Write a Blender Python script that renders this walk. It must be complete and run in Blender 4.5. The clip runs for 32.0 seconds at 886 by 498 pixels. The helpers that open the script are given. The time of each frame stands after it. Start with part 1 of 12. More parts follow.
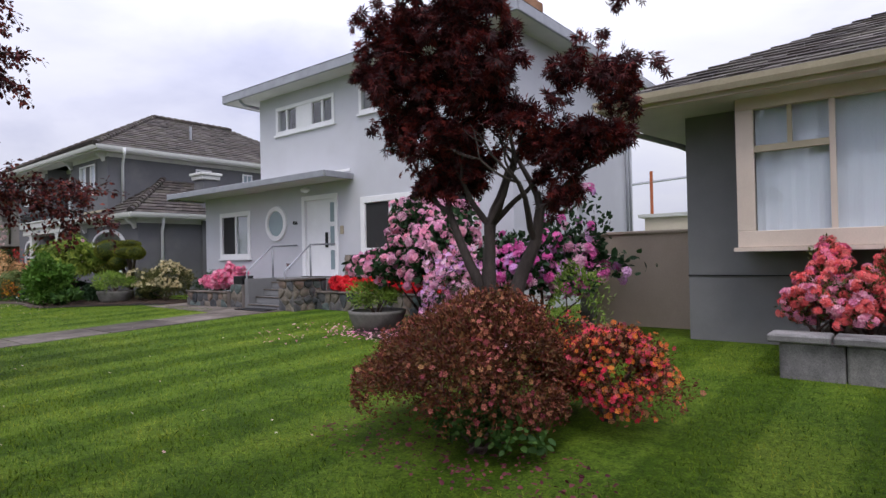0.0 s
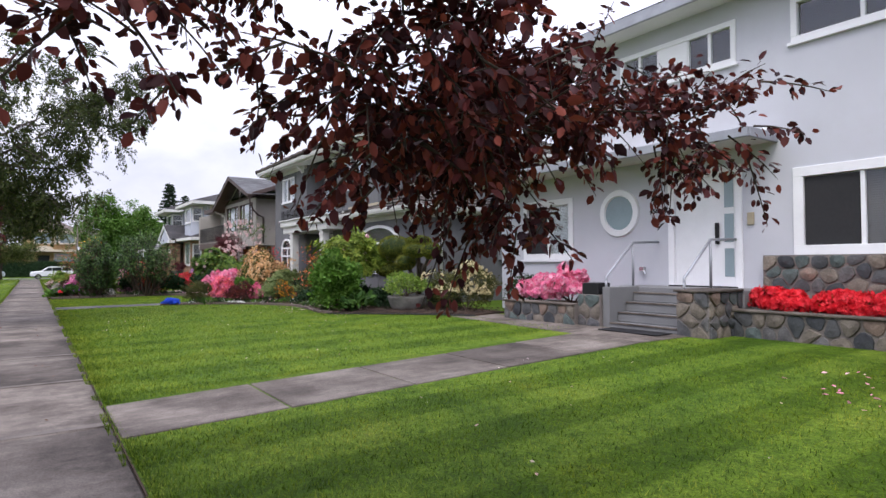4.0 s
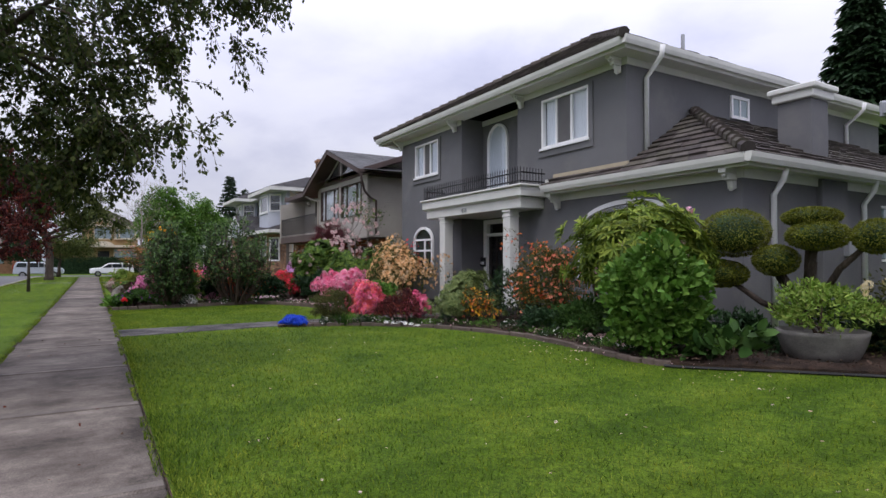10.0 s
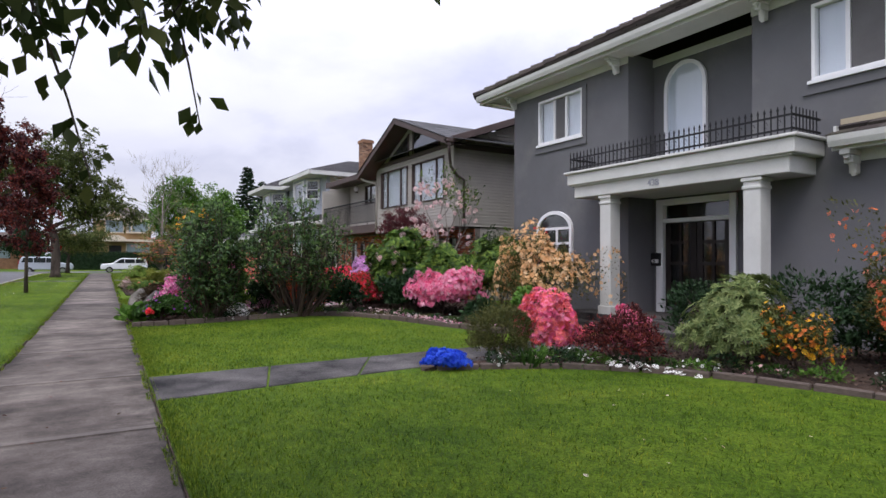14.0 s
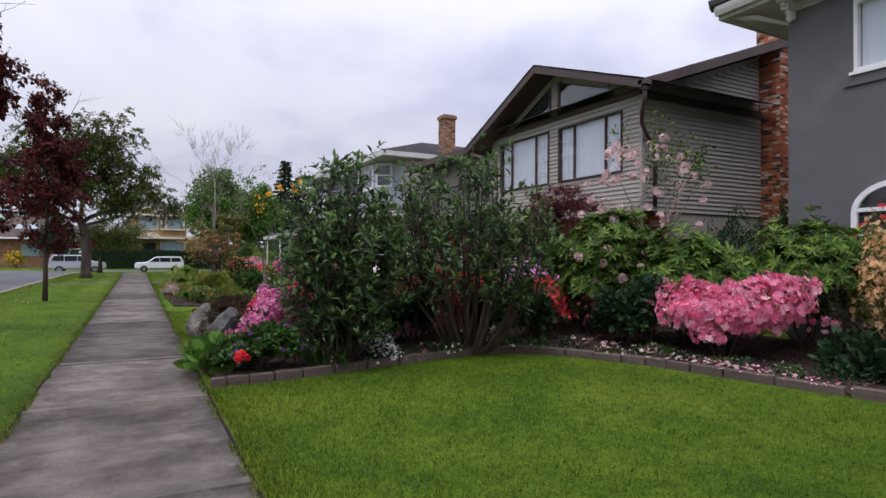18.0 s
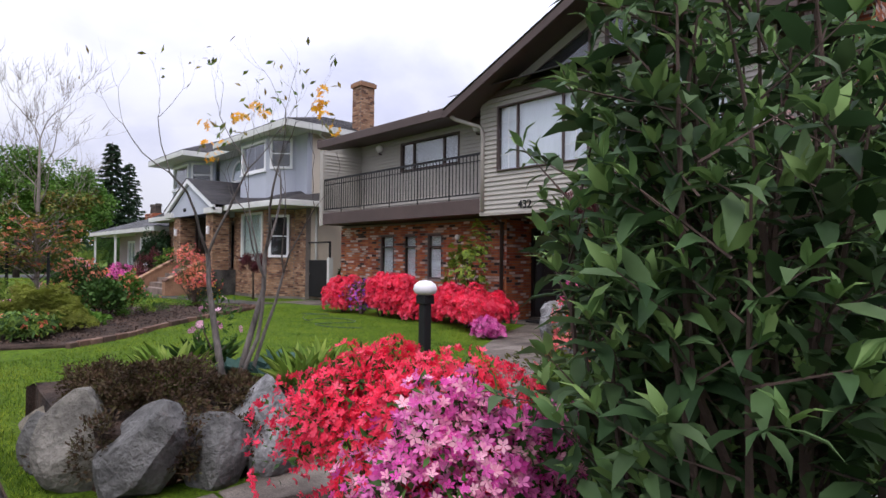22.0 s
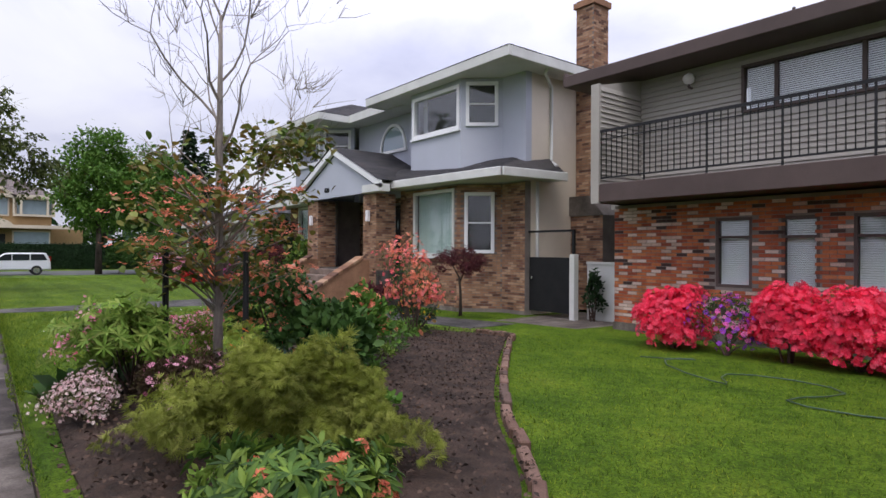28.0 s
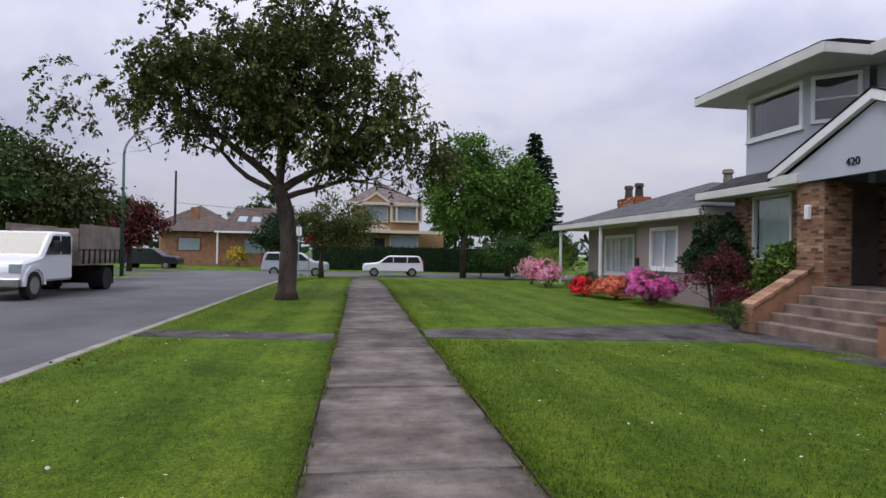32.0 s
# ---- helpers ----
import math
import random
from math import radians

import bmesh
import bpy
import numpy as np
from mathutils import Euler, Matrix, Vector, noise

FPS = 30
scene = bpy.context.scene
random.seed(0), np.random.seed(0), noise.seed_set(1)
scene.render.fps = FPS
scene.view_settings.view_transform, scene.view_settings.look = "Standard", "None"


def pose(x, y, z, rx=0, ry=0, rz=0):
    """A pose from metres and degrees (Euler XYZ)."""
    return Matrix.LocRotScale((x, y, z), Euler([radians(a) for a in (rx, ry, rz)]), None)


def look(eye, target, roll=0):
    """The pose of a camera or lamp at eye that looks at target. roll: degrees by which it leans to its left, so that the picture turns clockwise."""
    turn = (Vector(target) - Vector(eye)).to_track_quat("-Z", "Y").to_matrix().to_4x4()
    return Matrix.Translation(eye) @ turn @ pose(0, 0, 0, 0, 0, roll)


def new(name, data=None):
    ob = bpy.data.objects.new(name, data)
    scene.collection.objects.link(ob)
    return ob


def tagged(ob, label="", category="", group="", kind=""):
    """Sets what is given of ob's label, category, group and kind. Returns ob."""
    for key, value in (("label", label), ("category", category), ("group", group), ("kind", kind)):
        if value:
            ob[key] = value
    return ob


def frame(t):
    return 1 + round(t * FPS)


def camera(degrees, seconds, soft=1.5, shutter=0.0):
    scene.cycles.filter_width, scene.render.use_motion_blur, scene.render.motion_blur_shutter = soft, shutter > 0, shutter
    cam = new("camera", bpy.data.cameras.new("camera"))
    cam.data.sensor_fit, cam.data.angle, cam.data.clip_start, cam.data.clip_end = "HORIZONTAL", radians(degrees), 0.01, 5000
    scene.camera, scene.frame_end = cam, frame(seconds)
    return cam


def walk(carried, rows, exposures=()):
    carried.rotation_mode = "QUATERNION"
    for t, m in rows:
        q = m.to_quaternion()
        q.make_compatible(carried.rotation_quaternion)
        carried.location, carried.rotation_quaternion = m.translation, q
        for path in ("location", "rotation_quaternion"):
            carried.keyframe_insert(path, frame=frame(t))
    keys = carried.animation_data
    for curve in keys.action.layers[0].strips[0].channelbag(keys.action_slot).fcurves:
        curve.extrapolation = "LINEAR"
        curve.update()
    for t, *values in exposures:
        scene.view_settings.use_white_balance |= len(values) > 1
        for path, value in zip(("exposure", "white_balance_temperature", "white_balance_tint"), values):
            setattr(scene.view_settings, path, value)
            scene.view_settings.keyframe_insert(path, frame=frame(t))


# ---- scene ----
from mathutils.geometry import delaunay_2d_cdt
cam = camera(74.4, 32.0)
PATH = [
    (0, (-1.076, -0.260, 1.420), (-2.321, 1.305, 1.444), -1.17),
    (0.5, (-1.847, -0.214, 1.413), (-3.213, 1.247, 1.447), -0.95),
    (1, (-2.643, -0.190, 1.405), (-4.111, 1.169, 1.447), -0.77),
    (1.5, (-3.434, -0.193, 1.397), (-4.962, 1.098, 1.443), -0.56),
    (2, (-4.206, -0.227, 1.388), (-5.759, 1.031, 1.437), -0.29),
    (2.5, (-4.987, -0.283, 1.378), (-6.568, 0.942, 1.428), -0.23),
    (3, (-5.778, -0.337, 1.370), (-7.383, 0.854, 1.422), -0.20),
    (3.5, (-6.576, -0.367, 1.369), (-8.198, 0.802, 1.420), -0.23),
    (4, (-7.339, -0.361, 1.373), (-8.975, 0.789, 1.424), -0.20),
    (4.5, (-8.093, -0.331, 1.381), (-9.737, 0.808, 1.434), -0.09),
    (6.5, (-10.979, -0.098, 1.406), (-12.650, 0.999, 1.453), -0.01),
    (7, (-11.743, -0.123, 1.405), (-13.417, 0.969, 1.450), -0.02),
    (7.5, (-12.503, -0.155, 1.401), (-14.183, 0.928, 1.447), 0.03),
    (8, (-13.250, -0.183, 1.398), (-14.939, 0.888, 1.442), 0.03),
    (8.5, (-14.008, -0.197, 1.395), (-15.708, 0.856, 1.440), 0.04),
    (9, (-14.769, -0.198, 1.393), (-16.476, 0.842, 1.438), 0.04),
    (9.5, (-15.531, -0.197, 1.394), (-17.244, 0.835, 1.438), 0.07),
    (10, (-16.279, -0.203, 1.398), (-17.995, 0.823, 1.441), 0.04),
    (10.5, (-17.039, -0.224, 1.403), (-18.756, 0.800, 1.443), 0.09),
    (11, (-17.780, -0.250, 1.405), (-19.497, 0.775, 1.444), 0.11),
    (11.5, (-18.494, -0.259, 1.404), (-20.212, 0.765, 1.442), 0.16),
    (12, (-19.206, -0.244, 1.402), (-20.924, 0.780, 1.438), 0.15),
    (12.5, (-19.953, -0.225, 1.398), (-21.676, 0.791, 1.433), 0.22),
    (13, (-20.719, -0.211, 1.391), (-22.446, 0.798, 1.427), 0.22),
    (13.5, (-21.483, -0.198, 1.384), (-23.212, 0.807, 1.418), 0.27),
    (15.5, (-24.606, -0.360, 1.420), (-26.356, 0.607, 1.443), 0.29),
    (16, (-25.427, -0.362, 1.410), (-27.193, 0.576, 1.434), 0.39),
    (16.5, (-26.247, -0.377, 1.401), (-28.022, 0.543, 1.425), 0.38),
    (17, (-27.050, -0.399, 1.392), (-28.827, 0.518, 1.417), 0.37),
    (17.5, (-27.871, -0.422, 1.381), (-29.650, 0.491, 1.408), 0.40),
    (18, (-28.678, -0.439, 1.367), (-30.449, 0.490, 1.394), 0.40),
    (18.5, (-29.466, -0.455, 1.354), (-31.222, 0.502, 1.382), 0.36),
    (19, (-30.288, -0.462, 1.344), (-32.030, 0.521, 1.373), 0.29),
    (19.5, (-31.123, -0.455, 1.337), (-32.856, 0.543, 1.370), 0.23),
    (20, (-31.958, -0.443, 1.345), (-33.685, 0.566, 1.381), 0.30),
    (20.5, (-32.537, -0.367, 1.371), (-34.272, 0.626, 1.404), 0.27),
    (21, (-33.283, -0.335, 1.378), (-34.988, 0.710, 1.411), 0.23),
    (21.5, (-34.148, -0.290, 1.372), (-35.760, 0.894, 1.416), 0.41),
    (22, (-34.835, -0.265, 1.381), (-36.298, 1.099, 1.419), 0.56),
    (22.5, (-35.522, -0.242, 1.402), (-36.816, 1.283, 1.432), 0.51),
    (23, (-36.210, -0.223, 1.420), (-37.405, 1.381, 1.441), 0.41),
    (23.5, (-36.906, -0.204, 1.434), (-38.005, 1.467, 1.451), 0.27),
    (24, (-37.623, -0.185, 1.442), (-38.592, 1.564, 1.453), 0.28),
    (24.5, (-38.346, -0.174, 1.443), (-39.086, 1.684, 1.451), 0.31),
    (26.5, (-40.938, -0.011, 1.449), (-41.949, 1.715, 1.454), 0.43),
    (27, (-41.716, -0.017, 1.455), (-42.989, 1.526, 1.460), 0.35),
    (27.5, (-42.565, -0.030, 1.465), (-44.041, 1.319, 1.473), 0.28),
    (28, (-43.422, -0.071, 1.475), (-44.990, 1.170, 1.482), 0.30),
    (28.5, (-44.290, -0.147, 1.478), (-45.905, 1.033, 1.486), 0.39),
    (29, (-45.188, -0.247, 1.475), (-46.829, 0.897, 1.483), 0.42),
    (29.5, (-46.053, -0.350, 1.469), (-47.747, 0.714, 1.480), 0.50),
    (30, (-46.855, -0.448, 1.466), (-48.615, 0.502, 1.478), 0.64),
    (30.5, (-47.614, -0.555, 1.466), (-49.445, 0.250, 1.479), 0.81),
    (31, (-48.410, -0.671, 1.465), (-50.312, -0.055, 1.480), 0.80),
    (31.5, (-49.260, -0.802, 1.461), (-51.203, -0.327, 1.473), 0.91),
    (32, (-50.147, -0.959, 1.452), (-52.126, -0.672, 1.466), 1.02),
]
walk(cam, [(t, look(eye, target, roll)) for t, eye, target, roll in PATH],
     exposures=[(0, 0.0), (1.2, 0.05), (2, 0.28), (4.5, 0.4), (7, -0.1), (10, -0.08), (12, 0.12), (13, 0.22), (16, -0.2), (20, -0.08), (21, 0.08), (22, 0.15), (24, 0.48), (26, 0.3), (28, 0.0), (30, 0.0), (31, 0.0), (32, -0.3)])

# ---- world, sun, exposure ----
world = bpy.data.worlds.new("overcast_sky")
scene.world = world
world.use_nodes = True
wn, wl = world.node_tree.nodes, world.node_tree.links
bg = wn["Background"]
bg.inputs["Strength"].default_value = 1.0


def wnode(kind, **props):
    n = wn.new(kind)
    for key, v in props.items():
        n.inputs[key].default_value = v
    return n


def wmath(op, a, b):
    n = wn.new("ShaderNodeMath")
    n.operation = op
    for i, s in enumerate((a, b)):
        if isinstance(s, float):
            n.inputs[i].default_value = s
        else:
            wl.new(s, n.inputs[i])
    return n.outputs[0]


# clear sky above a broken cloud deck that is brightest overhead
air = wn.new("ShaderNodeTexSky")
air.sky_type, air.sun_disc = "NISHITA", False
air.sun_elevation, air.sun_rotation = radians(48), radians(140)
blue = wn.new("ShaderNodeVectorMath")
blue.operation = "SCALE"
blue.inputs["Scale"].default_value = 0.1
wl.new(air.outputs["Color"], blue.inputs[0])
ray = wn.new("ShaderNodeTexCoord")
split = wn.new("ShaderNodeSeparateXYZ")
wl.new(ray.outputs["Generated"], split.inputs[0])
high = wmath("MAXIMUM", split.outputs["Z"], 0.0)
deck = wn.new("ShaderNodeVectorMath")
deck.operation = "DIVIDE"
wl.new(ray.outputs["Generated"], deck.inputs[0])
lift = wn.new("ShaderNodeCombineXYZ")
far_ = wmath("ADD", high, 0.32)
for i in range(3):
    wl.new(far_, lift.inputs[i])
wl.new(lift.outputs[0], deck.inputs[1])
puff = wnode("ShaderNodeTexNoise", Scale=1.5, Detail=7.0, Roughness=0.52, Distortion=0.35)
wl.new(deck.outputs[0], puff.inputs["Vector"])
tone = wn.new("ShaderNodeValToRGB")
for e, (p, c) in zip([tone.color_ramp.elements[0], tone.color_ramp.elements[1], tone.color_ramp.elements.new(0.5)], ((0.3, (0.56, 0.57, 0.76, 1)), (0.68, (1.0, 0.99, 1.06, 1)), (0.5, (0.78, 0.78, 0.94, 1)))):
    e.position, e.color = p, c
wl.new(puff.outputs["Fac"], tone.inputs["Fac"])
mixed = wn.new("ShaderNodeMix")
mixed.data_type = "RGBA"
mixed.inputs[0].default_value = 0.9
wl.new(blue.outputs[0], mixed.inputs[6])
wl.new(tone.outputs["Color"], mixed.inputs[7])
wl.new(mixed.outputs[2], bg.inputs["Color"])
wl.new(wmath("ADD", wmath("MULTIPLY", wmath("POWER", high, 1.3), 2.3), 0.8), bg.inputs["Strength"])
sun = new("sun", bpy.data.lights.new("sun", "SUN"))
sun.data.energy, sun.data.angle, sun.data.color = 1.5, radians(24), (1.0, 0.96, 0.9)
sun.matrix_world = look((0, 0, 40), (-14, 19, 0))

# ---- materials ----
def nodes_of(name):
    m = bpy.data.materials.new(name)
    m.use_nodes = True
    nt = m.node_tree
    return m, nt, nt.nodes["Principled BSDF"]


def add(nt, kind, **values):
    n = nt.nodes.new(kind)
    for key, v in values.items():
        n.inputs[key.replace("_", " ")].default_value = v
    return n


def ramp(nt, colours, stops=None, smooth=True):
    r = nt.nodes.new("ShaderNodeValToRGB")
    r.color_ramp.interpolation = "LINEAR" if smooth else "CONSTANT"
    e = r.color_ramp.elements
    while len(e) < len(colours):
        e.new(0.5)
    for i, c in enumerate(colours):
        e[i].position = stops[i] if stops else i / max(1, len(colours) - (1 if smooth else 0))
        e[i].color = (*c, 1)
    return r


def mul(nt, a, b, fac=1.0, mode="MULTIPLY"):
    m = nt.nodes.new("ShaderNodeMix")
    m.data_type, m.blend_type = "RGBA", mode
    m.inputs[0].default_value = fac
    for i, s in ((6, a), (7, b)):
        if isinstance(s, tuple):
            m.inputs[i].default_value = (*s, 1)
        else:
            nt.links.new(s, m.inputs[i])
    return m


def where(nt, stretch=(1, 1, 1)):
    g = nt.nodes.new("ShaderNodeNewGeometry")
    mp = nt.nodes.new("ShaderNodeMapping")
    mp.inputs["Scale"].default_value = stretch
    nt.links.new(g.outputs["Position"], mp.inputs["Vector"])
    return mp.outputs["Vector"]


def noise_of(nt, vec, scale, detail=4.0, rough=0.6):
    n = add(nt, "ShaderNodeTexNoise", Scale=scale, Detail=detail, Roughness=rough)
    nt.links.new(vec, n.inputs["Vector"])
    return n.outputs["Fac"]


def mat(name, col, rough=0.75, var=0.12, big=0.7, fine=30.0, bump=0.15, metal=0.0, spec=0.3, stretch=(1, 1, 1), pick=None, colours=None,
        stain=None, depth=0.01):
    """A surface: base colour with large and fine variation and fine relief; pick 'island' or 'object' chooses among colours per piece."""
    m, nt, b = nodes_of(name)
    L = nt.links.new
    v = where(nt, stretch)
    if pick:
        if pick == "object":
            src = nt.nodes.new("ShaderNodeObjectInfo").outputs["Random"]
        else:
            src = nt.nodes.new("ShaderNodeNewGeometry").outputs["Random Per Island"]
        r = ramp(nt, colours, smooth=False)
        L(src, r.inputs["Fac"])
        base = r.outputs["Color"]
    else:
        base = col
    n1 = noise_of(nt, v, big)
    r1 = ramp(nt, [(1 - var * 1.6,) * 3, (1 + var * 0.7,) * 3], [0.3, 0.7])
    L(n1, r1.inputs["Fac"])
    n2 = noise_of(nt, v, fine, 6.0)
    r2 = ramp(nt, [(1 - var,) * 3, (1 + var * 0.6,) * 3], [0.3, 0.7])
    L(n2, r2.inputs["Fac"])
    c = mul(nt, mul(nt, base, r1.outputs["Color"]).outputs[2], r2.outputs["Color"])
    if stain:
        sc, sscale, amount = stain
        n3 = noise_of(nt, v, sscale, 8.0, 0.7)
        r3 = ramp(nt, [(0, 0, 0), (1, 1, 1)], [0.52, 0.72])
        L(n3, r3.inputs["Fac"])
        a = nt.nodes.new("ShaderNodeMath")
        a.operation = "MULTIPLY"
        a.inputs[1].default_value = amount
        L(r3.outputs["Color"], a.inputs[0])
        c2 = mul(nt, c.outputs[2], sc, 1.0, "MIX")
        L(a.outputs[0], c2.inputs[0])
        c = c2
    L(c.outputs[2], b.inputs["Base Color"])
    b.inputs["Roughness"].default_value = rough
    b.inputs["Metallic"].default_value = metal
    b.inputs["Specular IOR Level"].default_value = spec
    if bump:
        bp = add(nt, "ShaderNodeBump", Strength=bump, Distance=depth)
        L(n2, bp.inputs["Height"])
        L(bp.outputs["Normal"], b.inputs["Normal"])
    return m


def leafy(name, colours, trans=0.22, rough=0.55, spec=0.16, var=0.45):
    """Leaves or petals: a colour per leaf, slow drift over the plant, and some light passing through."""
    m, nt, b = nodes_of(name)
    L = nt.links.new
    g = nt.nodes.new("ShaderNodeNewGeometry")
    r = ramp(nt, colours)
    L(g.outputs["Random Per Island"], r.inputs["Fac"])
    n = noise_of(nt, where(nt), 3.0, 3.0)
    r2 = ramp(nt, [(1 - var,) * 3, (1 + var * 0.6,) * 3], [0.3, 0.7])
    L(n, r2.inputs["Fac"])
    c = mul(nt, r.outputs["Color"], r2.outputs["Color"]).outputs[2]
    L(c, b.inputs["Base Color"])
    b.inputs["Roughness"].default_value = rough
    b.inputs["Specular IOR Level"].default_value = spec
    t = nt.nodes.new("ShaderNodeBsdfTranslucent")
    L(c, t.inputs["Color"])
    mx = nt.nodes.new("ShaderNodeMixShader")
    mx.inputs[0].default_value = trans
    L(b.outputs[0], mx.inputs[1])
    L(t.outputs[0], mx.inputs[2])
    L(mx.outputs[0], nt.nodes["Material Output"].inputs["Surface"])
    return m


def glass_mat(name, tint=(0.95, 0.97, 0.98), ior=0.06):
    m, nt, b = nodes_of(name)
    L = nt.links.new
    tr = nt.nodes.new("ShaderNodeBsdfTransparent")
    tr.inputs[0].default_value = (*tint, 1)
    gl = nt.nodes.new("ShaderNodeBsdfGlossy")
    gl.inputs["Roughness"].default_value = 0.02
    lw = add(nt, "ShaderNodeLayerWeight", Blend=0.5)
    pw = nt.nodes.new("ShaderNodeMath")
    pw.operation, pw.inputs[1].default_value = "POWER", 3.0
    L(lw.outputs["Facing"], pw.inputs[0])
    fr = nt.nodes.new("ShaderNodeMath")
    fr.operation, fr.inputs[1].default_value, fr.inputs[2].default_value = "MULTIPLY_ADD", 0.55, ior
    L(pw.outputs[0], fr.inputs[0])
    mx = nt.nodes.new("ShaderNodeMixShader")
    L(fr.outputs[0], mx.inputs[0])
    L(tr.outputs[0], mx.inputs[1])
    L(gl.outputs[0], mx.inputs[2])
    L(mx.outputs[0], nt.nodes["Material Output"].inputs["Surface"])
    return m


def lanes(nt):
    """Lanes left by the mower, the light on leaning grass painted as lighter and darker bands: across the first two
    lots, and along the far verge.
    """
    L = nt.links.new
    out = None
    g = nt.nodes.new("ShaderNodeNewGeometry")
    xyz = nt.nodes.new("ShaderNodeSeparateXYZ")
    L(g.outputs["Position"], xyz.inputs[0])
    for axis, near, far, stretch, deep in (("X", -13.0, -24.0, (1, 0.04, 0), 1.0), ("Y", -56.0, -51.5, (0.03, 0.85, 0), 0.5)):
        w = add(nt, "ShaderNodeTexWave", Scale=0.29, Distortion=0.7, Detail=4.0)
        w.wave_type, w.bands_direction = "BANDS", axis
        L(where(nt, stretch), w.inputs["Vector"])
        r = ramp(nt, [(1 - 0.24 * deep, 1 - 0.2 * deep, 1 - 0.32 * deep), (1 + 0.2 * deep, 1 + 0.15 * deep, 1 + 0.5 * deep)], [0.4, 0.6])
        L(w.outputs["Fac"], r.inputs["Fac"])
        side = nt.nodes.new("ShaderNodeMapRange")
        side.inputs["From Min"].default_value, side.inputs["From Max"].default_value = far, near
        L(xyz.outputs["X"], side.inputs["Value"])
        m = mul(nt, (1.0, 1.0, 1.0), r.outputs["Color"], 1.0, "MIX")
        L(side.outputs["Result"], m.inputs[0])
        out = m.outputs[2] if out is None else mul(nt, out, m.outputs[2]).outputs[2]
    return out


def lawn_mat():
    m, nt, b = nodes_of("lawn_turf")
    L = nt.links.new
    v = where(nt)
    n1 = noise_of(nt, v, 0.9, 8.0, 0.65)
    r1 = ramp(nt, [(0.045, 0.095, 0.007), (0.085, 0.15, 0.01), (0.115, 0.18, 0.014), (0.16, 0.2, 0.03)], [0.3, 0.5, 0.64, 0.78])
    L(n1, r1.inputs["Fac"])
    n2 = noise_of(nt, v, 42.0, 10.0, 0.85)
    r2 = ramp(nt, [(0.12,) * 3, (1.75,) * 3], [0.36, 0.66])
    L(n2, r2.inputs["Fac"])
    n4 = noise_of(nt, v, 9.0, 6.0, 0.7)
    r4 = ramp(nt, [(0.62, 0.68, 0.6), (1.3, 1.2, 1.25)], [0.35, 0.65])
    L(n4, r4.inputs["Fac"])
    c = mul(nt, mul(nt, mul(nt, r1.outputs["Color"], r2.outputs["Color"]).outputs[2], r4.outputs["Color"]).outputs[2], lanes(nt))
    L(c.outputs[2], b.inputs["Base Color"])
    b.inputs["Roughness"].default_value = 0.8
    b.inputs["Specular IOR Level"].default_value = 0.1
    bp = add(nt, "ShaderNodeBump", Strength=0.8, Distance=0.03)
    L(n2, bp.inputs["Height"])
    L(bp.outputs["Normal"], b.inputs["Normal"])
    return m


def blade_mat():
    """Grass blades, with the mower's lighter and darker lanes painted into the colour and yellower patches."""
    m, nt, b = nodes_of("grass_blade")
    L = nt.links.new
    g = nt.nodes.new("ShaderNodeNewGeometry")
    r = ramp(nt, [(0.02, 0.045, 0.005), (0.095, 0.16, 0.012), (0.25, 0.31, 0.04)])
    L(g.outputs["Random Per Island"], r.inputs["Fac"])
    n = noise_of(nt, where(nt), 0.9, 8.0, 0.65)
    r3 = ramp(nt, [(0.7, 0.8, 0.7), (1.0, 1.0, 1.0), (1.35, 1.14, 1.1), (1.7, 1.28, 1.6)], [0.3, 0.5, 0.64, 0.78])
    L(n, r3.inputs["Fac"])
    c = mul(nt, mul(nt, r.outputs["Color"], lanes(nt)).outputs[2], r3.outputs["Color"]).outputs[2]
    L(c, b.inputs["Base Color"])
    b.inputs["Roughness"].default_value = 0.7
    b.inputs["Specular IOR Level"].default_value = 0.1
    t = nt.nodes.new("ShaderNodeBsdfTranslucent")
    L(c, t.inputs["Color"])
    mx = nt.nodes.new("ShaderNodeMixShader")
    mx.inputs[0].default_value = 0.3
    L(b.outputs[0], mx.inputs[1])
    L(t.outputs[0], mx.inputs[2])
    L(mx.outputs[0], nt.nodes["Material Output"].inputs["Surface"])
    return m


